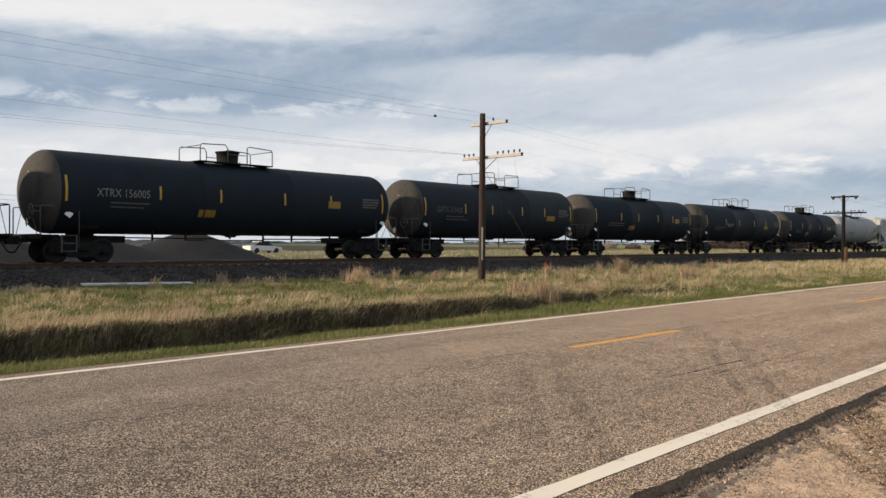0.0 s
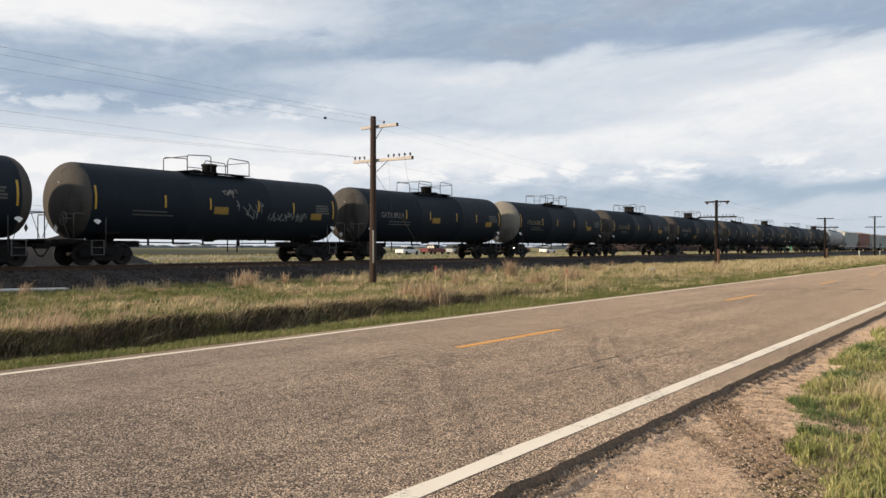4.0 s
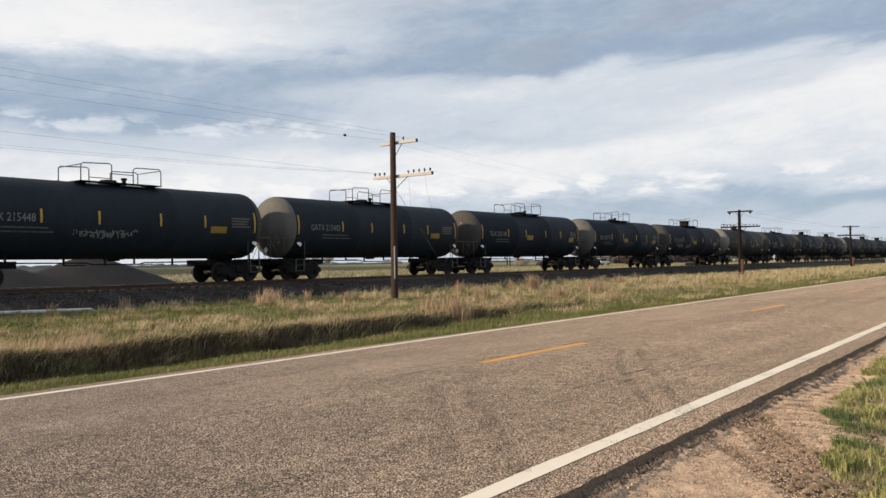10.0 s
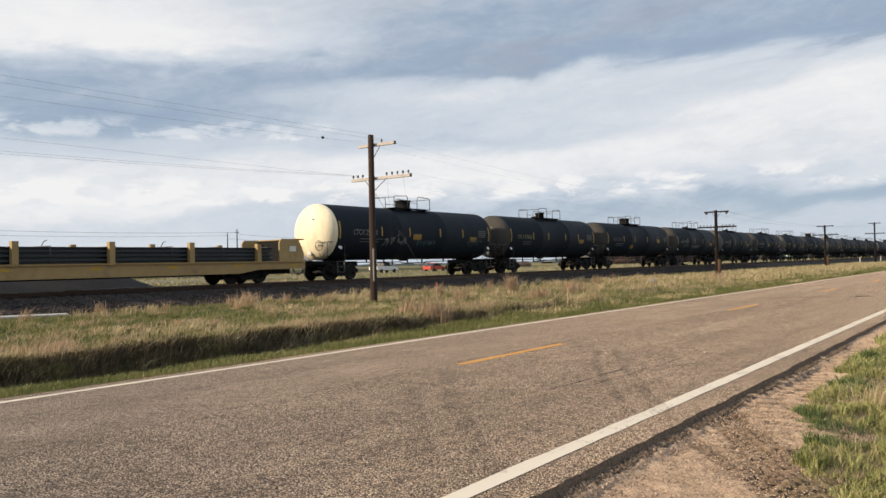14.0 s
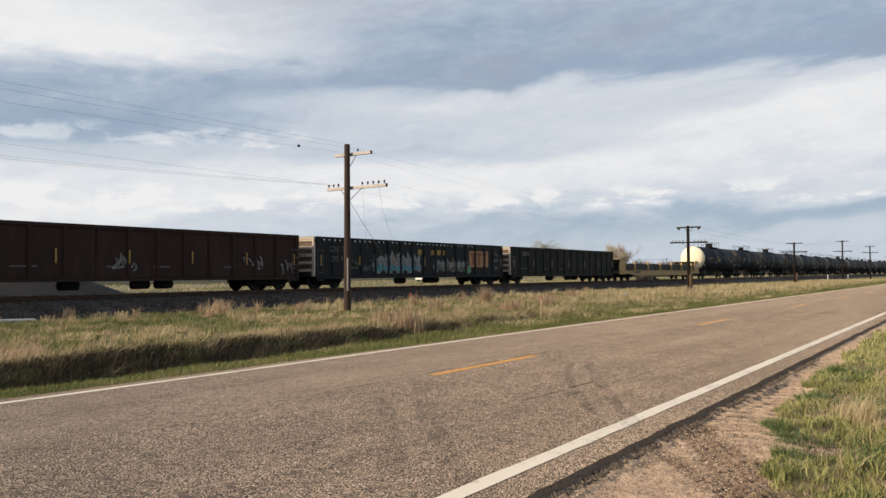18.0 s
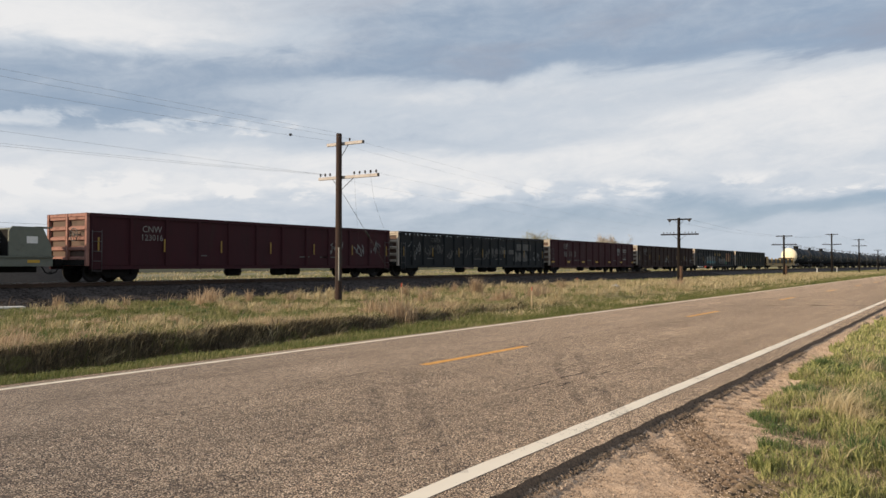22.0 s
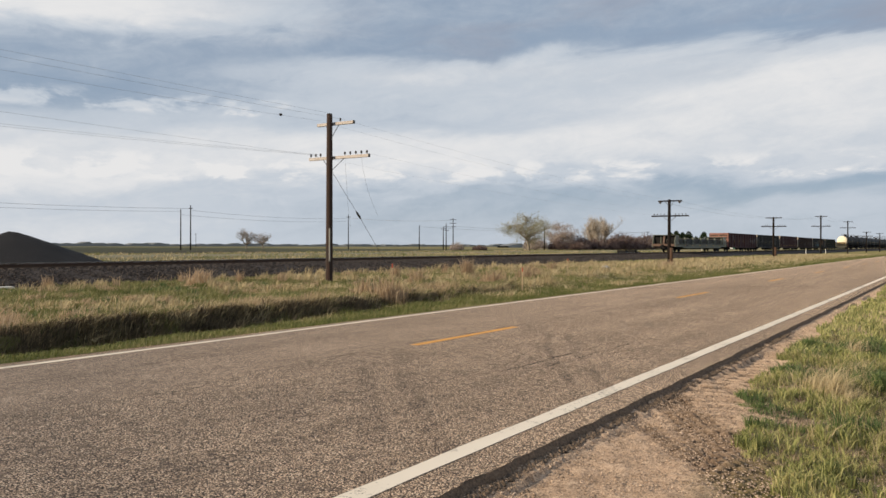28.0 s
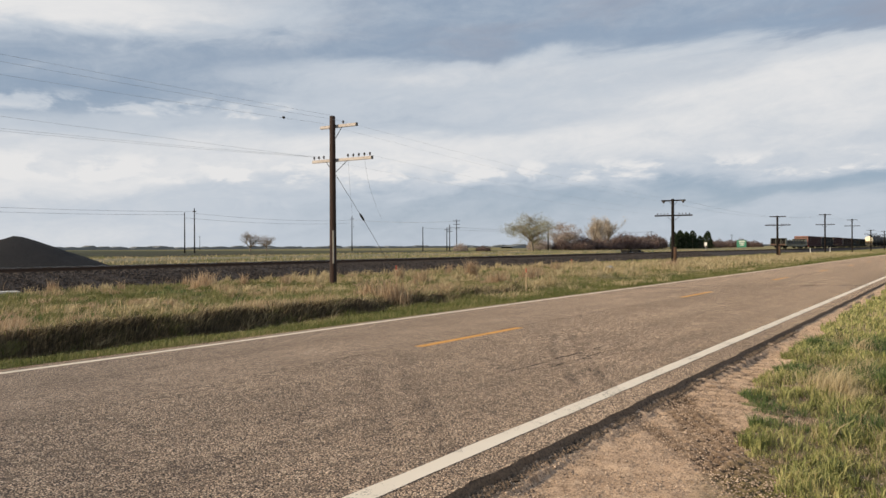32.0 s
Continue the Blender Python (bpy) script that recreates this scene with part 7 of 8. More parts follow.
    for want, mt, lb, sd in ((0, GREEN, "green tufts in the pasture beyond the track", 42), (1, DRY, "dry tan tufts in the pasture beyond the track", 43)):
        dry = patch(tx, ty * 2.5, 0.10, 2.9) > 0.52
        a, b = tx[dry == bool(want)], ty[dry == bool(want)]
        x, y = np.repeat(a, n) + g.normal(0, 0.9, len(a) * n), np.repeat(b, n) + g.normal(0, 0.35, len(a) * n)
        blades("pasture_tufts", x, y, 0.10 + 0.35 * g.uniform(0, 1, len(x)) ** 2, mt, lb, sd, 0.035, 0.5, z=np.full(len(x), -0.08))
    # a greener hollow before the ballast and round the stake
    x, y, g = field(26, 16000, 10, 44, 19.0, 25.5)
    k = patch(x, y, 0.8, 7.3) > 0.62
    blades("green_tufts", x[k], y[k], 0.06 + 0.12 * g.uniform(0, 1, k.sum()), LUSH, "darker green tufts of grass", 27, 0.006, 0.5)
    # further along the line
    x, y, g = field(7, 26000, 58, 160, 13.0, 26.5)
    blades("meadow_grass", x, y, 0.10 + 0.18 * g.uniform(0, 1, len(x)), GREEN, "green and yellow spring grass beside the track", 17, 0.024, 0.4)
    x, y, g = field(8, 30000, 52, 160, 13.0, 24.5)
    k = g.uniform(0, 1, len(x)) < 0.3 + patch(x, y, 0.25, 3.7)
    blades("dry_grass", x[k], y[k], 0.14 + 0.30 * g.uniform(0, 1, k.sum()) ** 1.6, DRY, "dry straw-coloured grass beside the track", 18, 0.020, 0.4)
    # scattered wispy stems at the foot of the ballast
    x, y, g = field(9, 1500, 5, 62, 24.0, 26.9)
    k = patch(x, y, 1.4, 8.1) > 0.45
    blades("wispy_stems", x[k], y[k], 0.20 + 0.38 * g.uniform(0, 1, k.sum()) ** 1.5, STRAW, "wispy dry stems at the foot of the ballast", 19, 0.0038, 0.22)
    # near shoulder: tufts with a ragged edge
    g = np.random.default_rng(20)
    EX, EY = (3, 5.28, 5.9, 6.5, 7.3, 7.9, 8.65, 9.8, 12.7, 15.4), (-0.35, 0.80, 1.02, 1.36, 1.46, 1.62, 1.78, 1.88, 1.98, 2.02)

    def rim(x):
        zero = np.zeros(len(x))
        return np.interp(x, EX, EY) + 0.20 * (patch(x, zero, 3.5, 9.1) - 0.5) + 0.12 * (patch(x, zero, 11.0, 4.4) - 0.5)
    tx = 3.0 + 11.5 * g.uniform(0, 1, 5200) ** 1.1
    ty = rim(tx) - 3.4 * g.uniform(0, 1, len(tx)) ** 1.35
    clump = patch(tx, ty, 4.2, 1.1)
    lush = patch(tx, ty, 1.5, 6.1) + 0.35 * np.exp(-((tx - 11.5) / 1.8) ** 2 - ((ty - 1.45) / 0.4) ** 2) - 0.3 * np.exp(-((tx - 9.0) / 1.3) ** 2 - ((ty - 1.0) / 0.4) ** 2)
    th = (0.035 + 0.070 * g.uniform(0, 1, len(tx)) ** 1.4) * (0.45 + 1.1 * clump) * np.interp(rim(tx) - ty, (0, 0.2, 0.7), (0.6, 0.95, 1.2)) * np.where(lush > 0.80, 1.5, 1.0)
    stay = clump > 0.02
    n = 30
    for mt, pick, lb, sd in ((NEAR, stay & (lush <= 0.80), "lush green and olive grass beside the dirt shoulder", 21), (DEEP, stay & (lush > 0.80), "dark green grass clumps beside the dirt shoulder", 23)):
        a, b = tx[pick], ty[pick]
        x = np.repeat(a, n) + g.normal(0, 0.024, len(a) * n)
        y = np.repeat(b, n) + g.normal(0, 0.024, len(a) * n)
        h = np.repeat(th[pick], n) * g.uniform(0.35, 1.25, len(x))
        k = y < rim(x) + 0.03
        # blades of one clump fan out from its middle
        blades("shoulder_grass", x[k], y[k], h[k], mt, lb, sd, 0.0023, 0.46, wind=(0.08, 0.0))
    # matted old growth under it
    x = 3.0 + 12 * g.uniform(0, 1, 30000)
    y = rim(x) - 0.05 - 3.0 * g.uniform(0, 1, len(x))
    blades("old_thatch", x, y, 0.02 + 0.05 * g.uniform(0, 1, len(x)), BROWN, "matted brown thatch under the green shoulder grass", 28, 0.0028, 1.2)
    # a fan of long pale straw leaning over the green
    for cx, cy, m, tall in ((8.9, 1.05, 260, 0.40), (9.3, 1.22, 160, 0.32), (8.6, 0.90, 120, 0.26), (10.3, 1.0, 110, 0.30), (7.0, 0.95, 60, 0.2), (12.5, 1.2, 120, 0.3)):
        blades("straw_fan", cx + g.normal(0, 0.10, m), cy + g.normal(0, 0.07, m), tall * g.uniform(0.35, 1.0, m), DRY, "long pale straw fanning out of the shoulder grass", int(cx * 10), 0.0026, 0.45, wind=(0.35, -0.45))
    x = 12 + 40 * g.uniform(0, 1, 40000) ** 1.4
    lim = np.interp(x, (12, 24.5, 52), (1.98, 2.10, 2.30)) + 0.2 * (patch(x, x * 0, 1.6, 2.2) - 0.5)
    y = lim - 3.2 * g.uniform(0, 1, len(x)) ** 1.2
    blades("shoulder_grass", x, y, (0.04 + 0.11 * g.uniform(0, 1, len(x))) * (0.3 + 1.2 * patch(x, y, 1.5, 0.3)), NEAR, "lush green and olive grass beside the dirt shoulder", 22, 0.007, 0.45)
    # dry tan tufts among it
    x = 4.0 + 14 * g.uniform(0, 1, 26000) ** 1.1
    y = rim(x) - 0.12 - 2.4 * g.uniform(0, 1, len(x))
    near = np.exp(-((x - 8.6) / 1.1) ** 2 - ((y - 0.95) / 0.33) ** 2)
    k = patch(x, y, 1.9, 0.6) + 0.5 * near > 0.55 + 0.25 * g.uniform(0, 1, len(x))
    blades("shoulder_dry_grass", x[k], y[k], 0.04 + 0.15 * g.uniform(0, 1, k.sum()) ** 1.6, DRY, "dry pale grass mixed into the green shoulder", 24, 0.0016, 0.65)


plant_grass()


def weed(name, x, y, h, w, n, material, label, seed, width=0.006):
    g = np.random.default_rng(seed)
    n = int(n * 0.8)
    a, r = g.uniform(0, 2 * np.pi, n), w * g.uniform(0, 1, n) ** 0.7
    px, py = x + r * 0.38 * np.cos(a), y + r * 0.38 * np.sin(a)
    ob = blades(name, px, py, h * (0.2 + 0.95 * g.uniform(0, 1, n) ** 2.2), material, label, seed + 1, width, 0.28, category="weed clump", wind=(0, 0))
    ob["kind"] = "thing"
    del ob["kind"]
    ob["group"] = "dry weed clumps"
    return ob


for k, (x, y, h, w, n) in enumerate([(20.6, 24.3, 0.72, 1.3, 800), (35.4, 21.3, 1.05, 0.9, 800), (18.1, 13.4, 0.75, 1.3, 1100), (15.7, 26.2, 0.5, 0.6, 160), (24.2, 23.6, 0.5, 0.8, 350), (23.1, 24.8, 0.6, 0.5, 200), (17.9, 25.6, 0.45, 0.4, 90), (30.0, 22.0, 0.8, 0.7, 300), (27.5, 19.0, 0.7, 1.0, 500), (40.0, 20.0, 0.7, 1.3, 600), (19.0, 15.0, 0.6, 0.9, 450), (28.5, 15.8, 0.6, 1.4, 800), (33.0, 16.6, 0.6, 1.6, 800), (38.0, 24.3, 0.7, 0.6, 200), (46.0, 21.5, 0.8, 0.8, 300), (55.0, 17.0, 0.7, 1.5, 500), (12.4, 24.9, 0.5, 0.5, 160), (21.0, 25.9, 0.55, 0.4, 120)]):
    weed("weed_clump", x, y, h, w, n, STRAW, "dry straw-coloured weed clump standing above the grass", 40 + 3 * k)
s = Shape().lathe([(-0.18, 0.05), (-0.1, 0.32), (0.05, 0.42), (0.18, 0.33), (0.28, 0.1)], "z", n=10)
for i, v in enumerate(s.v):
    f = 1 + 0.25 * noise.noise(Vector(v) * 3)
    s.v[i] = (v[0] * f * 0.95, v[1] * f * 0.7, v[2] * f * 0.75)
tagged(put("boulder", s, surf("pale_boulder", (0.25, 0.24, 0.22), (0.36, 0.35, 0.32), 4, 0.9, bump=0.5), None, (48.9, 19.0, -0.02)), "pale rounded boulder lying in the dry grass", "rock")


# ---- far side: fields, trees, power poles, traffic ----
BARK = surf("grey_bark", (0.15, 0.125, 0.095), (0.28, 0.24, 0.19), 4, 0.9, bump=0.6, stretch=(4, 4, 1))
BUDS = blade_material("pale_budding_leaves", [(0.0, (0.19, 0.18, 0.10)), (0.4, (0.30, 0.285, 0.165)), (0.8, (0.40, 0.375, 0.235)), (1.0, (0.50, 0.47, 0.32))])
TWIGS = blade_material("bare_brown_twigs", [(0.0, (0.235, 0.191, 0.172)), (0.5, (0.408, 0.344, 0.299)), (1.0, (0.617, 0.535, 0.478))])
PALE_TWIGS = blade_material("pale_upright_twigs", [(0.0, (0.38, 0.325, 0.255)), (0.5, (0.55, 0.48, 0.39)), (1.0, (0.70, 0.63, 0.54))])
BRUSH = blade_material("dark_brush_twigs", [(0.0, (0.0794, 0.0564, 0.0551)), (0.5, (0.165, 0.118, 0.107)), (1.0, (0.278, 0.205, 0.178))])
NEEDLES = blade_material("dark_conifer_needles", [(0.0, (0.012, 0.022, 0.010)), (0.5, (0.025, 0.042, 0.018)), (1.0, (0.045, 0.065, 0.028))])
FARWOOD = surf("far_wood_line", (0.13, 0.14, 0.145), (0.19, 0.20, 0.19), 0.05, 0.95, bump=0)


def leaf_mass(name, pts, size, material, parent, seed, slim=0.3):
    """Many small leaf blades round points (x, y, z)."""
    g = np.random.default_rng(seed)
    p = np.asarray(pts)
    n = len(p)
    d1 = g.normal(0, 1, (n, 3))
    d2 = g.normal(0, 1, (n, 3))
    d1 /= np.linalg.norm(d1, axis=1)[:, None]
    d2 /= np.linalg.norm(d2, axis=1)[:, None]
    s = size * g.uniform(0.5, 1.4, (n, 1))
    V = np.stack([p - d1 * s * 0.5, p + d2 * s * slim, p + d1 * s * 0.5, p - d2 * s * slim], 1).reshape(-1, 3)
    me = bpy.data.meshes.new(name)
    me.from_pydata(V.tolist(), [], (np.arange(n)[:, None] * 4 + [0, 1, 2, 3]).tolist())
    me.update()
    return put(name, me, material, parent)


def tree(x, y, h, w, leaves, material, label, seed, leaf=0.35, bare=False, fork=0.18):
    """Tapered trunk with forking limbs and an uneven crown."""
    rnd = random.Random(seed)
    t = thing("tree", (x, y, -0.15), label, "tree", "trees beyond the track")
    wood, tips = Shape(), []

    def grow(p, d, length, r, level):
        pts, rs = [p], [r]
        q = p.copy()
        for k in range(3):
            d = (d + Vector((rnd.uniform(-1, 1), rnd.uniform(-1, 1), rnd.uniform(-0.4, 0.6))) * 0.22).normalized()
            q = q + d * length / 3
            pts.append(q.copy())
            rs.append(r * (1 - 0.18 * (k + 1)))
        wood.tube(pts, rs, 6 if level < 2 else 4, level == 0)
        if level >= 2:
            tips.extend(pts[1:])
        if level == 5:
            return
        for _ in range(4 if level == 0 else 3 if level < 4 else 2):
            a = rnd.uniform(0, 2 * math.pi)
            out = Vector((math.cos(a) * w / h * 1.25, math.sin(a) * w / h * 1.25, rnd.uniform(0.15, 0.9)))
            grow(pts[rnd.choice((1, 2, 3) if level else (2, 3, 3))], (d * 0.5 + out).normalized(), length * (1.25 if level == 0 else 1) * rnd.uniform(0.70, 0.95), r * 0.58, level + 1)
    grow(Vector((0, 0, -0.3)), Vector((0, 0, 1)), h * 0.20, h * 0.030, 0)
    top = max(p.z for p in tips)
    k = h / top
    wood.v = [(a * k, b * k, c * k) for a, b, c in wood.v]
    put("trunk", wood, BARK, t)
    g = np.random.default_rng(seed)
    pick = np.array([tuple(p * k) for p in tips])[g.integers(0, len(tips), leaves)]
    pick = pick + g.normal(0, 0.027 * h, (leaves, 3))
    # half of the leaves gather in clumps inside a rounded, gappy outline
    fill = leaves * 3 // 5
    c = g.normal(0, 1, (46, 3))
    c = c / np.linalg.norm(c, axis=1)[:, None] * g.uniform(0.45, 1.0, (46, 1)) ** 0.5 * g.uniform(0.78, 1.0, (46, 1))
    c = c * (w * 0.48, w * 0.48, h * 0.42) + (0, 0, h * 0.53)
    c = c[c[:, 2] < h * 0.97]
    pick[:fill] = c[g.integers(0, len(c), fill)] + g.normal(0, 1, (fill, 3)) * (0.055 * w, 0.055 * w, 0.05 * h)
    leaf_mass("crown", pick, leaf, material, t, seed + 1, 0.3 if material is BUDS else 0.14)
    return t


tree(239, 120, 13.2, 19.5, 14000, BUDS, "large spreading cottonwood with pale budding leaves", 3, 0.27)
tree(273, 124, 11.0, 14.0, 7500, TWIGS, "bare brown tree with a dense twiggy crown", 5, 0.6)
tree(295, 120, 13.6, 6.4, 6000, PALE_TWIGS, "tall bare tree with pale upright branches", 8, 0.6)
tree(307, 122, 14.2, 6.6, 5500, PALE_TWIGS, "tall bare tree with pale upright branches", 9, 0.6)
tree(244, 258, 9.0, 11.0, 900, TWIGS, "lone bare spreading tree in the field", 14, 0.35)
tree(257, 262, 7.5, 9.0, 800, TWIGS, "lone bare spreading tree in the field", 15, 0.35)


def bush(h, w, n, seed, material):
    """A thicket of fine twigs with an uneven top."""
    g = np.random.default_rng(seed)
    b = thing("bush", (0, 0, 0), "brown leafless thicket bush beyond the track", "bush", "thicket bushes")
    a, r = g.uniform(0, 2 * np.pi, n), g.uniform(0, 1, n) ** 0.6
    hh = h * (0.35 + 0.75 * g.uniform(0, 1, n)) * (1 - 0.45 * r)
    stem = Shape()
    for k in range(9):
        c = 2 * math.pi * k / 9
        stem.tube([(0, 0, -0.2), (0.25 * w * math.cos(c), 0.25 * w * math.sin(c), h * 0.4), (0.42 * w * math.cos(c + 0.3), 0.42 * w * math.sin(c + 0.3), h * 0.75)], [0.07, 0.05, 0.02], 5)
    put("stem_cluster", stem, BARK, b)
    pts = np.stack([0.5 * w * r * np.cos(a), 0.5 * w * r * np.sin(a), hh * g.uniform(0.15, 1.0, n) ** 0.7], 1)
    leaf_mass("thicket", pts, 0.75, material, b, seed, 0.10)
    return b


protos = [bush(4.0, 6.0, 3000, 31, BRUSH), bush(3.0, 7.0, 3000, 32, BRUSH), bush(4.6, 6.5, 2600, 33, TWIGS), bush(2.0, 5.0, 1500, 34, BRUSH)]
spots = [(278, 122, 2, 1.2), (288, 120, 0, 1.4), (305, 123, 0, 1.2), (312, 119, 1, 1.3), (323, 120, 0, 1.5), (333, 121, 0, 1.4), (343, 122, 0, 1.3), (355, 123, 1, 1.6), (368, 124, 0, 1.5), (380, 125, 0, 1.5), (227, 132, 3, 0.7), (262, 120, 0, 0.9), (283, 121, 0, 1.2), (292, 119, 1, 1.2), (318, 121, 0, 1.0), (328, 122, 0, 1.1), (338, 121, 1, 1.3), (349, 124, 0, 1.1), (362, 125, 0, 1.2), (374, 126, 1, 1.4), (386, 126, 0, 1.2), (460, 128, 1, 1.4), (480, 130, 0, 1.2), (505, 131, 1, 1.4), (530, 132, 0, 1.2), (560, 132, 1, 1.5), (600, 134, 0, 1.4), (640, 134, 1, 1.5), (221, 137, 2, 0.55), (256, 126, 2, 1.0), (274, 118, 1, 1.0)]
first = {}
for x, y, k, sc in spots:
    m = pose(x, y, -0.15, 0, 0, (x * 37) % 360)
    if k not in first:
        first[k] = protos[k]
        protos[k].matrix_basis = m
        continue
    b = copy_thing(protos[k], m)
    b.scale = (sc * 1.35, sc * 1.35, sc * 1.30)


def conifer(x, y, h, seed):
    g = np.random.default_rng(seed)
    t = thing("conifer", (x, y, -0.15), "dark green conifer in a windbreak row", "tree", "windbreak conifers")
    put("trunk", Shape().tube([(0, 0, -0.3), (0, 0, h * 0.95)], [0.16, 0.03], 6), BARK, t)
    n = 1700
    z = h * g.uniform(0.06, 1.0, n)
    a = g.uniform(0, 2 * np.pi, n)
    f = z / h
    r = h * 0.30 * np.sqrt(np.clip(1.0 - f ** 2.2, 0, 1)) * g.uniform(0.25, 1.0, n) ** 0.5 * (1 + 0.35 * np.sin(3 * a + seed) * np.cos(7 * f + seed)) + 0.1
    leaf_mass("needles", np.stack([r * np.cos(a), r * np.sin(a), z - 0.25 * r], 1), 0.65, NEEDLES, t, seed)


for k, (x, h) in enumerate(((399, 7.0), (402, 8.4), (405, 7.6), (408, 9.0), (411, 9.6), (414, 8.6), (418, 8.0), (422, 9.0), (426, 8.4), (430, 9.6), (434, 8.2), (439, 7.4), (444, 7.0), (462, 9.0), (468, 10.0))):
    conifer(x, 121 + (k % 3), h, 60 + k)


def far_wood():
    s = Shape()
    rnd = random.Random(4)
    for x0, x1, y, h, step in ((-900, 2600, 1450, 6.0, 9.0), (300, 1500, 700, 4.5, 7.0), (620, 2400, 330, 5.0, 8.0)):
        n = int((x1 - x0) / step)
        hs = [max(0.6, h * (0.45 + 0.9 * noise.noise(Vector((i * 0.11, y, 0))) + rnd.uniform(-0.2, 0.35))) for i in range(n + 1)]
        b = len(s.v)
        for i in range(n + 1):
            for dy in (0, 14):
                s.v.append((x0 + i * step + rnd.uniform(-2, 2), y + dy, -0.5))
                s.v.append((x0 + i * step + rnd.uniform(-2, 2), y + dy * 0.7 + 2, hs[i]))
        for i in range(n):
            a, c = b + 4 * i, b + 4 * i + 4
            s.face((a, c, c + 1, a + 1))
            s.face((a + 1, c + 1, c + 3, a + 3))
            s.face((a + 2, a + 3, c + 3, c + 2))
    tagged(put("far_woods", s, FARWOOD), "low line of far trees along the horizon", "woods", kind="stuff")


far_wood()


def power_pole(x, y, h, arms, label="tall thin dark power pole standing in the field"):
    p = thing("power_pole", (x, y, -0.1), label, "power pole", "power poles in the fields")
    put("shaft", Shape().tube([(0, 0, -0.5), (0, 0, h)], [0.22, 0.13], 8), FAR_POLE, p)
    for z, w in arms:
        a = put("crossarm", Shape().box(-0.08, 0.08, -w / 2, w / 2, z - 0.09, z + 0.09), FAR_POLE, p)
        for yy in (-w / 2 + 0.1, 0.3, w / 2 - 0.1):
            put("insulator", INSUL, GLASSY, a, (0, yy, z + 0.09))


FAR = [(163.7, 202, 12.6, ()), (162.5, 196, 13.6, ((12.6, 1.6),)), (255.4, 211, 14.2, ((13.2, 1.8),)), (263.3, 181, 9.6, ()), (266.0, 170, 10.4, ((9.0, 2.6), (7.6, 2.6))), (268.0, 168, 12.4, ((11.8, 3.0), (10.4, 3.0), (9.0, 3.0))), (265.5, 171, 9.0, ((8.2, 2.2),)), (255.0, 122, 9.0, ()), (420.0, 140, 9.5, ((9.0, 2.0),)), (640.0, 150, 10.0, ((9.5, 2.0),)), (200, 480, 11, ((10, 3),)), (470, 560, 12, ((11, 3),))]
for x, y, h, arms in FAR:
    power_pole(x, y, h, arms)
for a, b, sg in (((163.7, 202, 11.8), (40, 206, 12.2), 1.2), ((162.5, 196, 12.5), (30, 196, 13.0), 1.2), ((162.5, 196, 12.0), (255.4, 211, 12.6), 1.0), ((255.4, 211, 12.8), (268, 168, 11.6), 0.8), ((263.3, 181, 9.0), (420, 140, 8.8), 1.2), ((163.7, 202, 10.8), (255.4, 211, 11.4), 1.0), ((268, 168, 9.2), (420, 140, 9.0), 1.2)):
    wire(a, b, sg, 0.035, "distant power line across the fields")

SIGN_GREEN = surf("green_sign_sheeting", (0.012, 0.14, 0.085), (0.02, 0.19, 0.12), 3, 0.5, 0, 0)
sg = thing("road_sign", (269.0, 60.0, -0.1), "green highway sign with white bars on two posts", "road sign")
put("panel", Shape().box(-0.04, 0.04, -1.5, 1.5, 0.9, 3.3, 0.01), SIGN_GREEN, sg)
for k in range(3):
    put("sign_bar", Shape().box(-0.052, -0.042, -1.1 + 0.2 * k, 0.9 - 0.2 * k, 2.75 - 0.6 * k, 3.0 - 0.6 * k), WHITE_POST, sg)
for yy in (-1.0, 1.0):
    put("sign_post", Shape().box(0.05, 0.15, yy - 0.05, yy + 0.05, -0.5, 3.2), GALV, sg)
tagged(put("small_sign", Shape().box(-0.03, 0.03, -0.45, 0.45, 1.4, 2.6, 0.01).box(-0.03, 0.03, -0.05, 0.05, -0.4, 1.4), WHITE_POST, None, (282.7, 75.0, 0.0)), "small white sign on a post", "road sign")

s = Shape()
for k in range(9):
    s.box(-4.2 + k, -3.5 + k + 0.2 * (k % 2), -0.6 + 0.1 * (k % 3), 0.7, -0.1, 0.25 + 0.22 * ((k * 7) % 4), 0.05)
tagged(put("scrap_heap", s, CAR_BLACK, None, (105.5, 37.6, 0.0)), "low dark heap of scrap ties beside the track", "scrap heap")

# the far road, a low bank with traffic
s = Shape().prism([(72.0, -0.25), (84.5, 0.12), (91.5, 0.12), (98.0, -0.25)], "x", -600, 2400)
tagged(put("far_road", s, surf("pale_asphalt", (0.13, 0.122, 0.062), (0.20, 0.175, 0.095), 0.3, 0.9, bump=0.1)), "distant two-lane road on a low bank", "road", kind="structure")

WINDOW = surf("dark_car_glass", (0.015, 0.018, 0.02), (0.03, 0.034, 0.036), 3, 0.12, 0, 0)
TYRE = surf("tyre_rubber", (0.015, 0.015, 0.015), (0.03, 0.03, 0.03), 6, 0.85)
CAR_WHITE = surf("white_car_paint", (0.66, 0.67, 0.68), (0.74, 0.75, 0.75), 2, 0.3, 0, 0)
CAR_SILVER = surf("silver_car_paint", (0.34, 0.35, 0.36), (0.42, 0.43, 0.44), 2, 0.3, 0.4, 0)
CAR_DARK = surf("dark_car_paint", (0.02, 0.022, 0.026), (0.04, 0.042, 0.046), 2, 0.3, 0, 0)
CAR_MAROON = surf("maroon_car_paint", (0.12, 0.020, 0.022), (0.17, 0.032, 0.032), 2, 0.3, 0, 0)
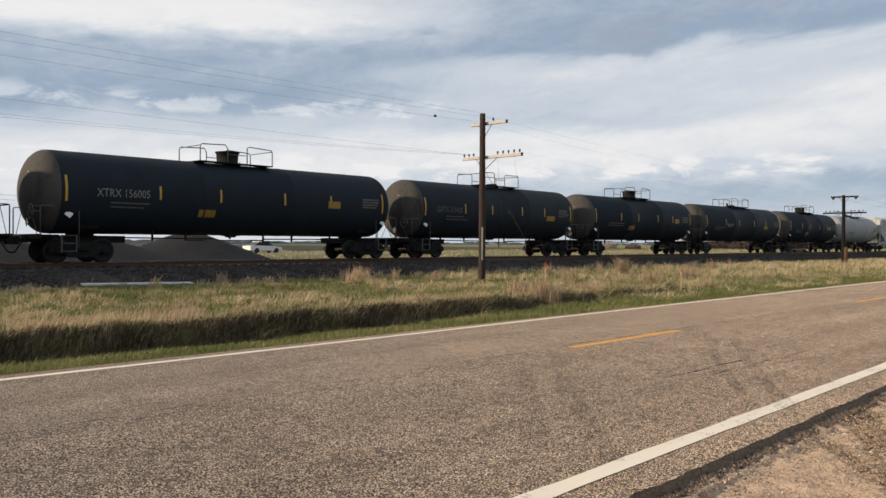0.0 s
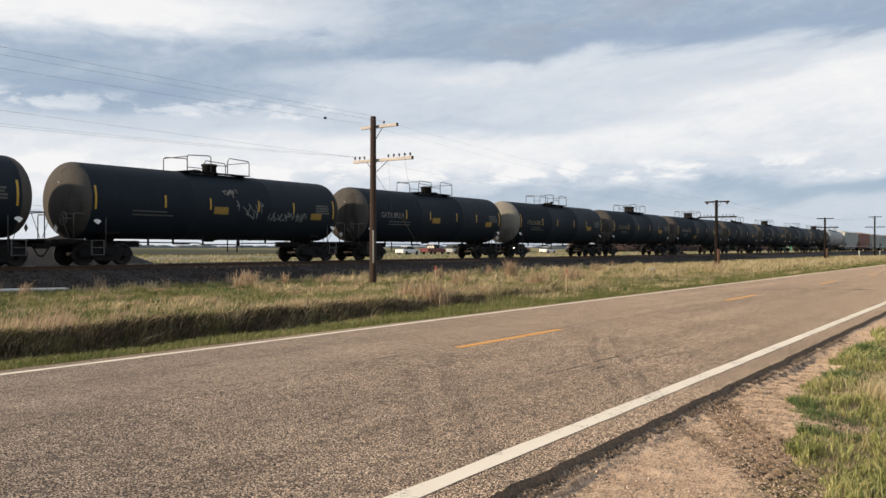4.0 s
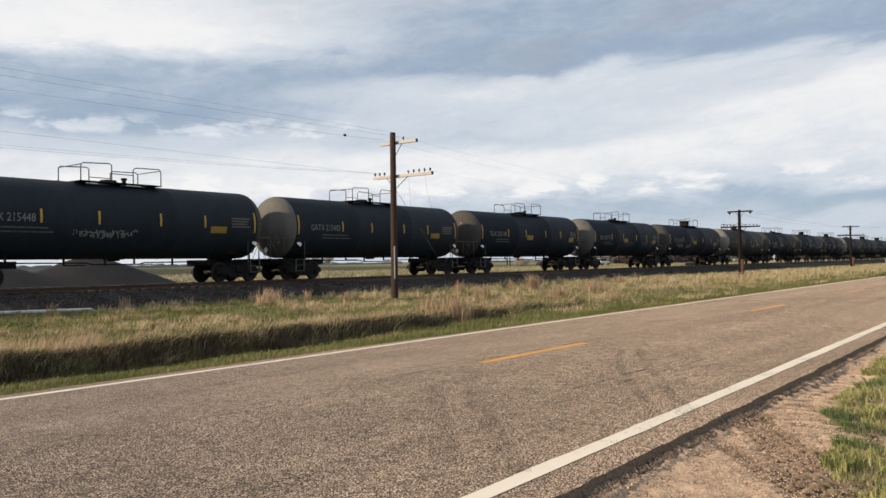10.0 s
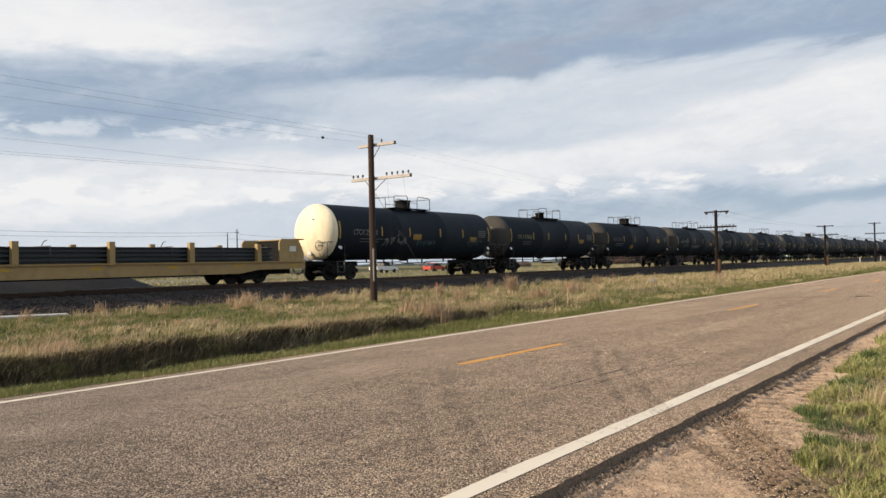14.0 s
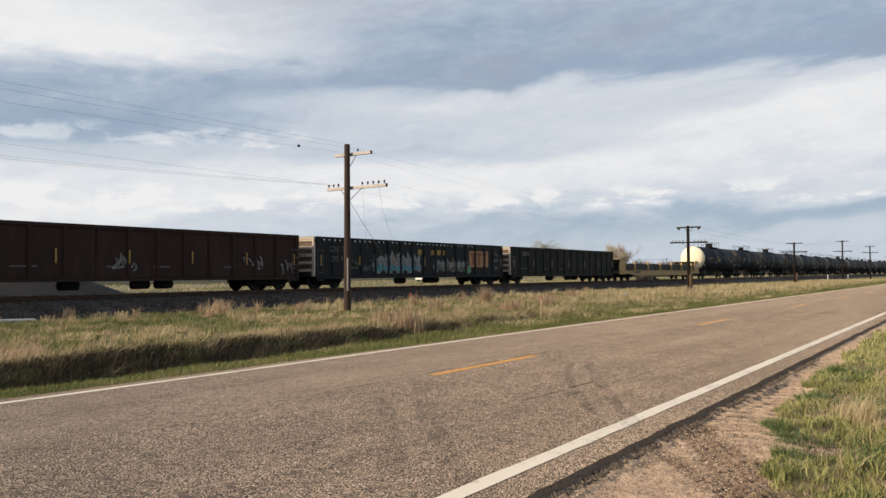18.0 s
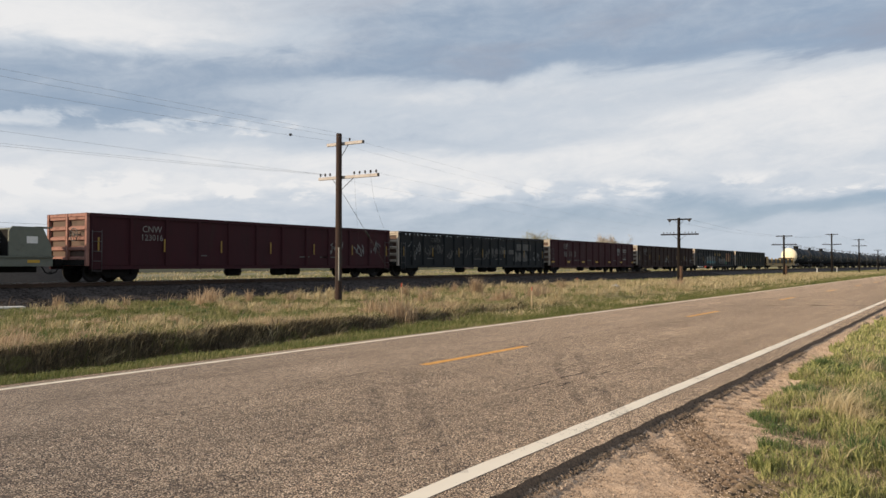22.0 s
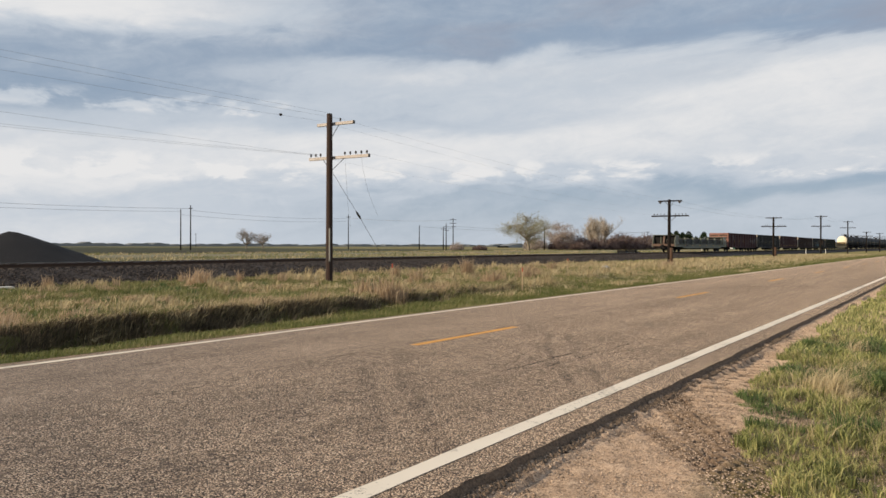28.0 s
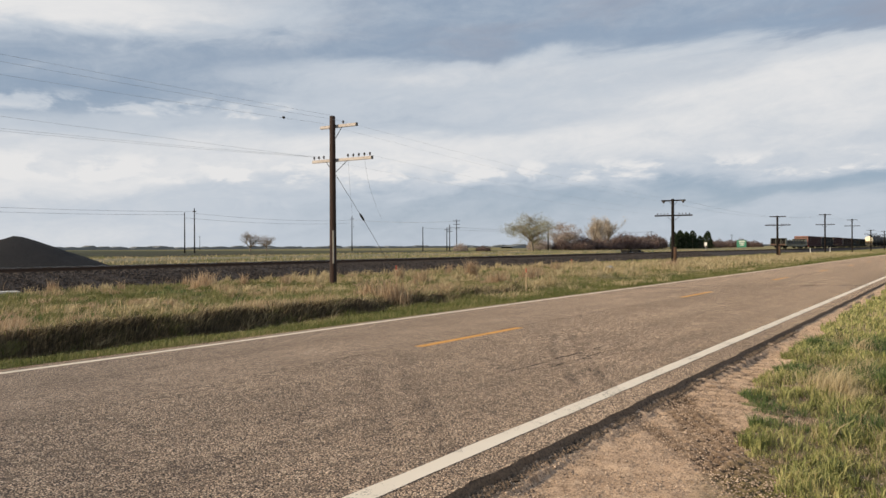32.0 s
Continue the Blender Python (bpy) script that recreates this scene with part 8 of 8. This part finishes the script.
CAR_RED = surf("red_car_paint", (0.42, 0.045, 0.03), (0.50, 0.06, 0.04), 2, 0.3, 0, 0)


def vehicle(kind, paint, label):
    v = thing(kind, (0, 88, 0.12), label, kind.replace("_", " "), "traffic on the far road")
    L = {"sedan": 4.8, "pickup_truck": 5.6, "suv": 4.9, "box_truck": 8.0}[kind]
    h = L / 2
    if kind == "sedan":
        low = [(-h, 0.35), (h, 0.30), (h, 0.62), (h - 0.25, 0.78), (1.1, 0.92), (-1.6, 0.98), (-h, 0.92)]
        top = [(-1.75, 0.96), (-1.0, 1.42), (0.2, 1.46), (1.15, 0.92)]
    elif kind == "pickup_truck":
        low = [(-h, 0.5), (h, 0.45), (h, 0.85), (h - 0.15, 1.05), (0.9, 1.15), (-h, 1.12)]
        top = [(-0.9, 1.13), (-0.75, 1.78), (0.35, 1.82), (1.0, 1.13)]
    elif kind == "suv":
        low = [(-h, 0.42), (h, 0.40), (h, 0.78), (h - 0.2, 0.98), (1.1, 1.06), (-h, 1.06)]
        top = [(-h + 0.1, 1.04), (-h + 0.35, 1.70), (0.3, 1.74), (1.15, 1.04)]
    else:
        low = [(-h, 0.6), (h, 0.5), (h, 1.35), (h - 0.35, 1.45), (h - 0.5, 1.5), (-h, 1.0)]
        top = [(h - 1.9, 1.2), (h - 1.9, 2.4), (h - 1.0, 2.4), (h - 0.45, 1.45)]
    put("body", Shape().prism(low, "y", -0.92, 0.92), paint, v)
    put("cabin", Shape().prism(top, "y", -0.78, 0.78), WINDOW, v)
    x0, x1 = min(p[0] for p in top[1:3]), max(p[0] for p in top[1:3])
    z1 = max(p[1] for p in top)
    put("roof", Shape().box(x0 - 0.05, x1 + 0.05, -0.80, 0.80, z1 - 0.05, z1 + 0.03, 0.02), paint, v)
    if kind == "box_truck":
        put("cab", Shape().box(h - 1.75, h - 0.75, -0.95, 0.95, 1.15, 2.0, 0.04), CAR_WHITE, v, label="white cab")
        put("cargo_box", Shape().box(-h, h - 2.0, -1.15, 1.15, 0.95, 1.9, 0.03), CAR_DARK, v)
    for wx in (-h * 0.60, h * 0.62):
        for yy in (-0.85, 0.85):
            put("wheel", Shape().lathe([(-0.11, 0.24), (-0.10, 0.34), (0.10, 0.34), (0.11, 0.24)], "y", (wx, yy, 0.34), 12), TYRE, v)
    return v


TRAFFIC = [(vehicle("sedan", CAR_WHITE, "white sedan driving on the far road"), 38.3), (vehicle("pickup_truck", CAR_DARK, "dark pickup truck driving on the far road"), 45.0), (vehicle("pickup_truck", CAR_MAROON, "maroon pickup truck driving on the far road"), 14.5), (vehicle("suv", CAR_SILVER, "silver sport utility car driving on the far road"), 22.0), (vehicle("sedan", CAR_WHITE, "white sedan driving on the far road"), 58.7), (vehicle("box_truck", CAR_DARK, "truck with a white cab and a low dark cargo box"), -10.5), (vehicle("sedan", CAR_WHITE, "white sedan driving on the far road"), 7.0), (vehicle("suv", CAR_WHITE, "white sport utility car driving on the far road"), -80.5), (vehicle("sedan", CAR_RED, "red sedan driving on the far road"), -245.2), (vehicle("pickup_truck", CAR_WHITE, "white pickup truck driving on the far road"), -259.7), (vehicle("sedan", CAR_WHITE, "white sedan driving on the far road"), -343.5)]

# ---- ties, laid last ----
TIE_MESH = Shape().box(-0.11, 0.11, -1.3, 1.3, -0.19, 0.0, 0.012).mesh("tie")
for k in range(240):
    x = 4.0 + 0.495 * k
    put("tie", TIE_MESH, TIE, track, (x + 0.03 * math.sin(k * 1.9), 0.04 * math.sin(k * 2.7), RAIL_Z - 0.165))
s = Shape()
for k in range(900):
    x = 4.0 + 0.495 * (240 + k)
    s.box(x - 0.11, x + 0.11, -1.3, 1.3, RAIL_Z - 0.355, RAIL_Z - 0.165)
for k in range(120):
    x = 4.0 - 0.495 * (k + 1)
    s.box(x - 0.11, x + 0.11, -1.3, 1.3, RAIL_Z - 0.355, RAIL_Z - 0.165)
far_ties = put("far_ties", s, TIE, track)
far_ties["kind"] = "stuff"


# ---- what moves ----
SPEED, ROAD_SPEED = 19.0, 26.0
# metres that the train has fallen behind that pace
LAG = ((0.0, 0.0), (6.0, 0.0), (12.0, 0.0), (18.0, 0.0), (24.0, 0.0), (28.0, 0.3), (30.0, 0.8), (32.0, 1.2))


def motions():
    for car, s0 in TRAIN:
        walk(car, [(t, pose(s0 + SPEED * t - lag, TRACK_Y, RAIL_Z)) for t, lag in LAG])
    for car, s0 in TRAFFIC:
        walk(car, [(t, pose(s0 + ROAD_SPEED * t, 88, 0.12)) for t in (0.0, 16.0, 32.0)])
    # the wheels turn: one wheelset is keyed, the others share its turning
    step = 1.0 / 30
    rows = []
    for i in range(int(SECONDS / step) + 1):
        t = i * step
        far = SPEED * t - float(np.interp(t, [p[0] for p in LAG], [p[1] for p in LAG]))
        rows.append((t, Matrix.Rotation(far / WHEEL_R, 4, "Y")))
    walk(WHEELS[0], rows)
    keys = WHEELS[0].animation_data
    for w in WHEELS[1:]:
        w.rotation_mode = "QUATERNION"
        own = w.animation_data_create()
        own.action = keys.action
        own.action_slot = keys.action_slot


motions()
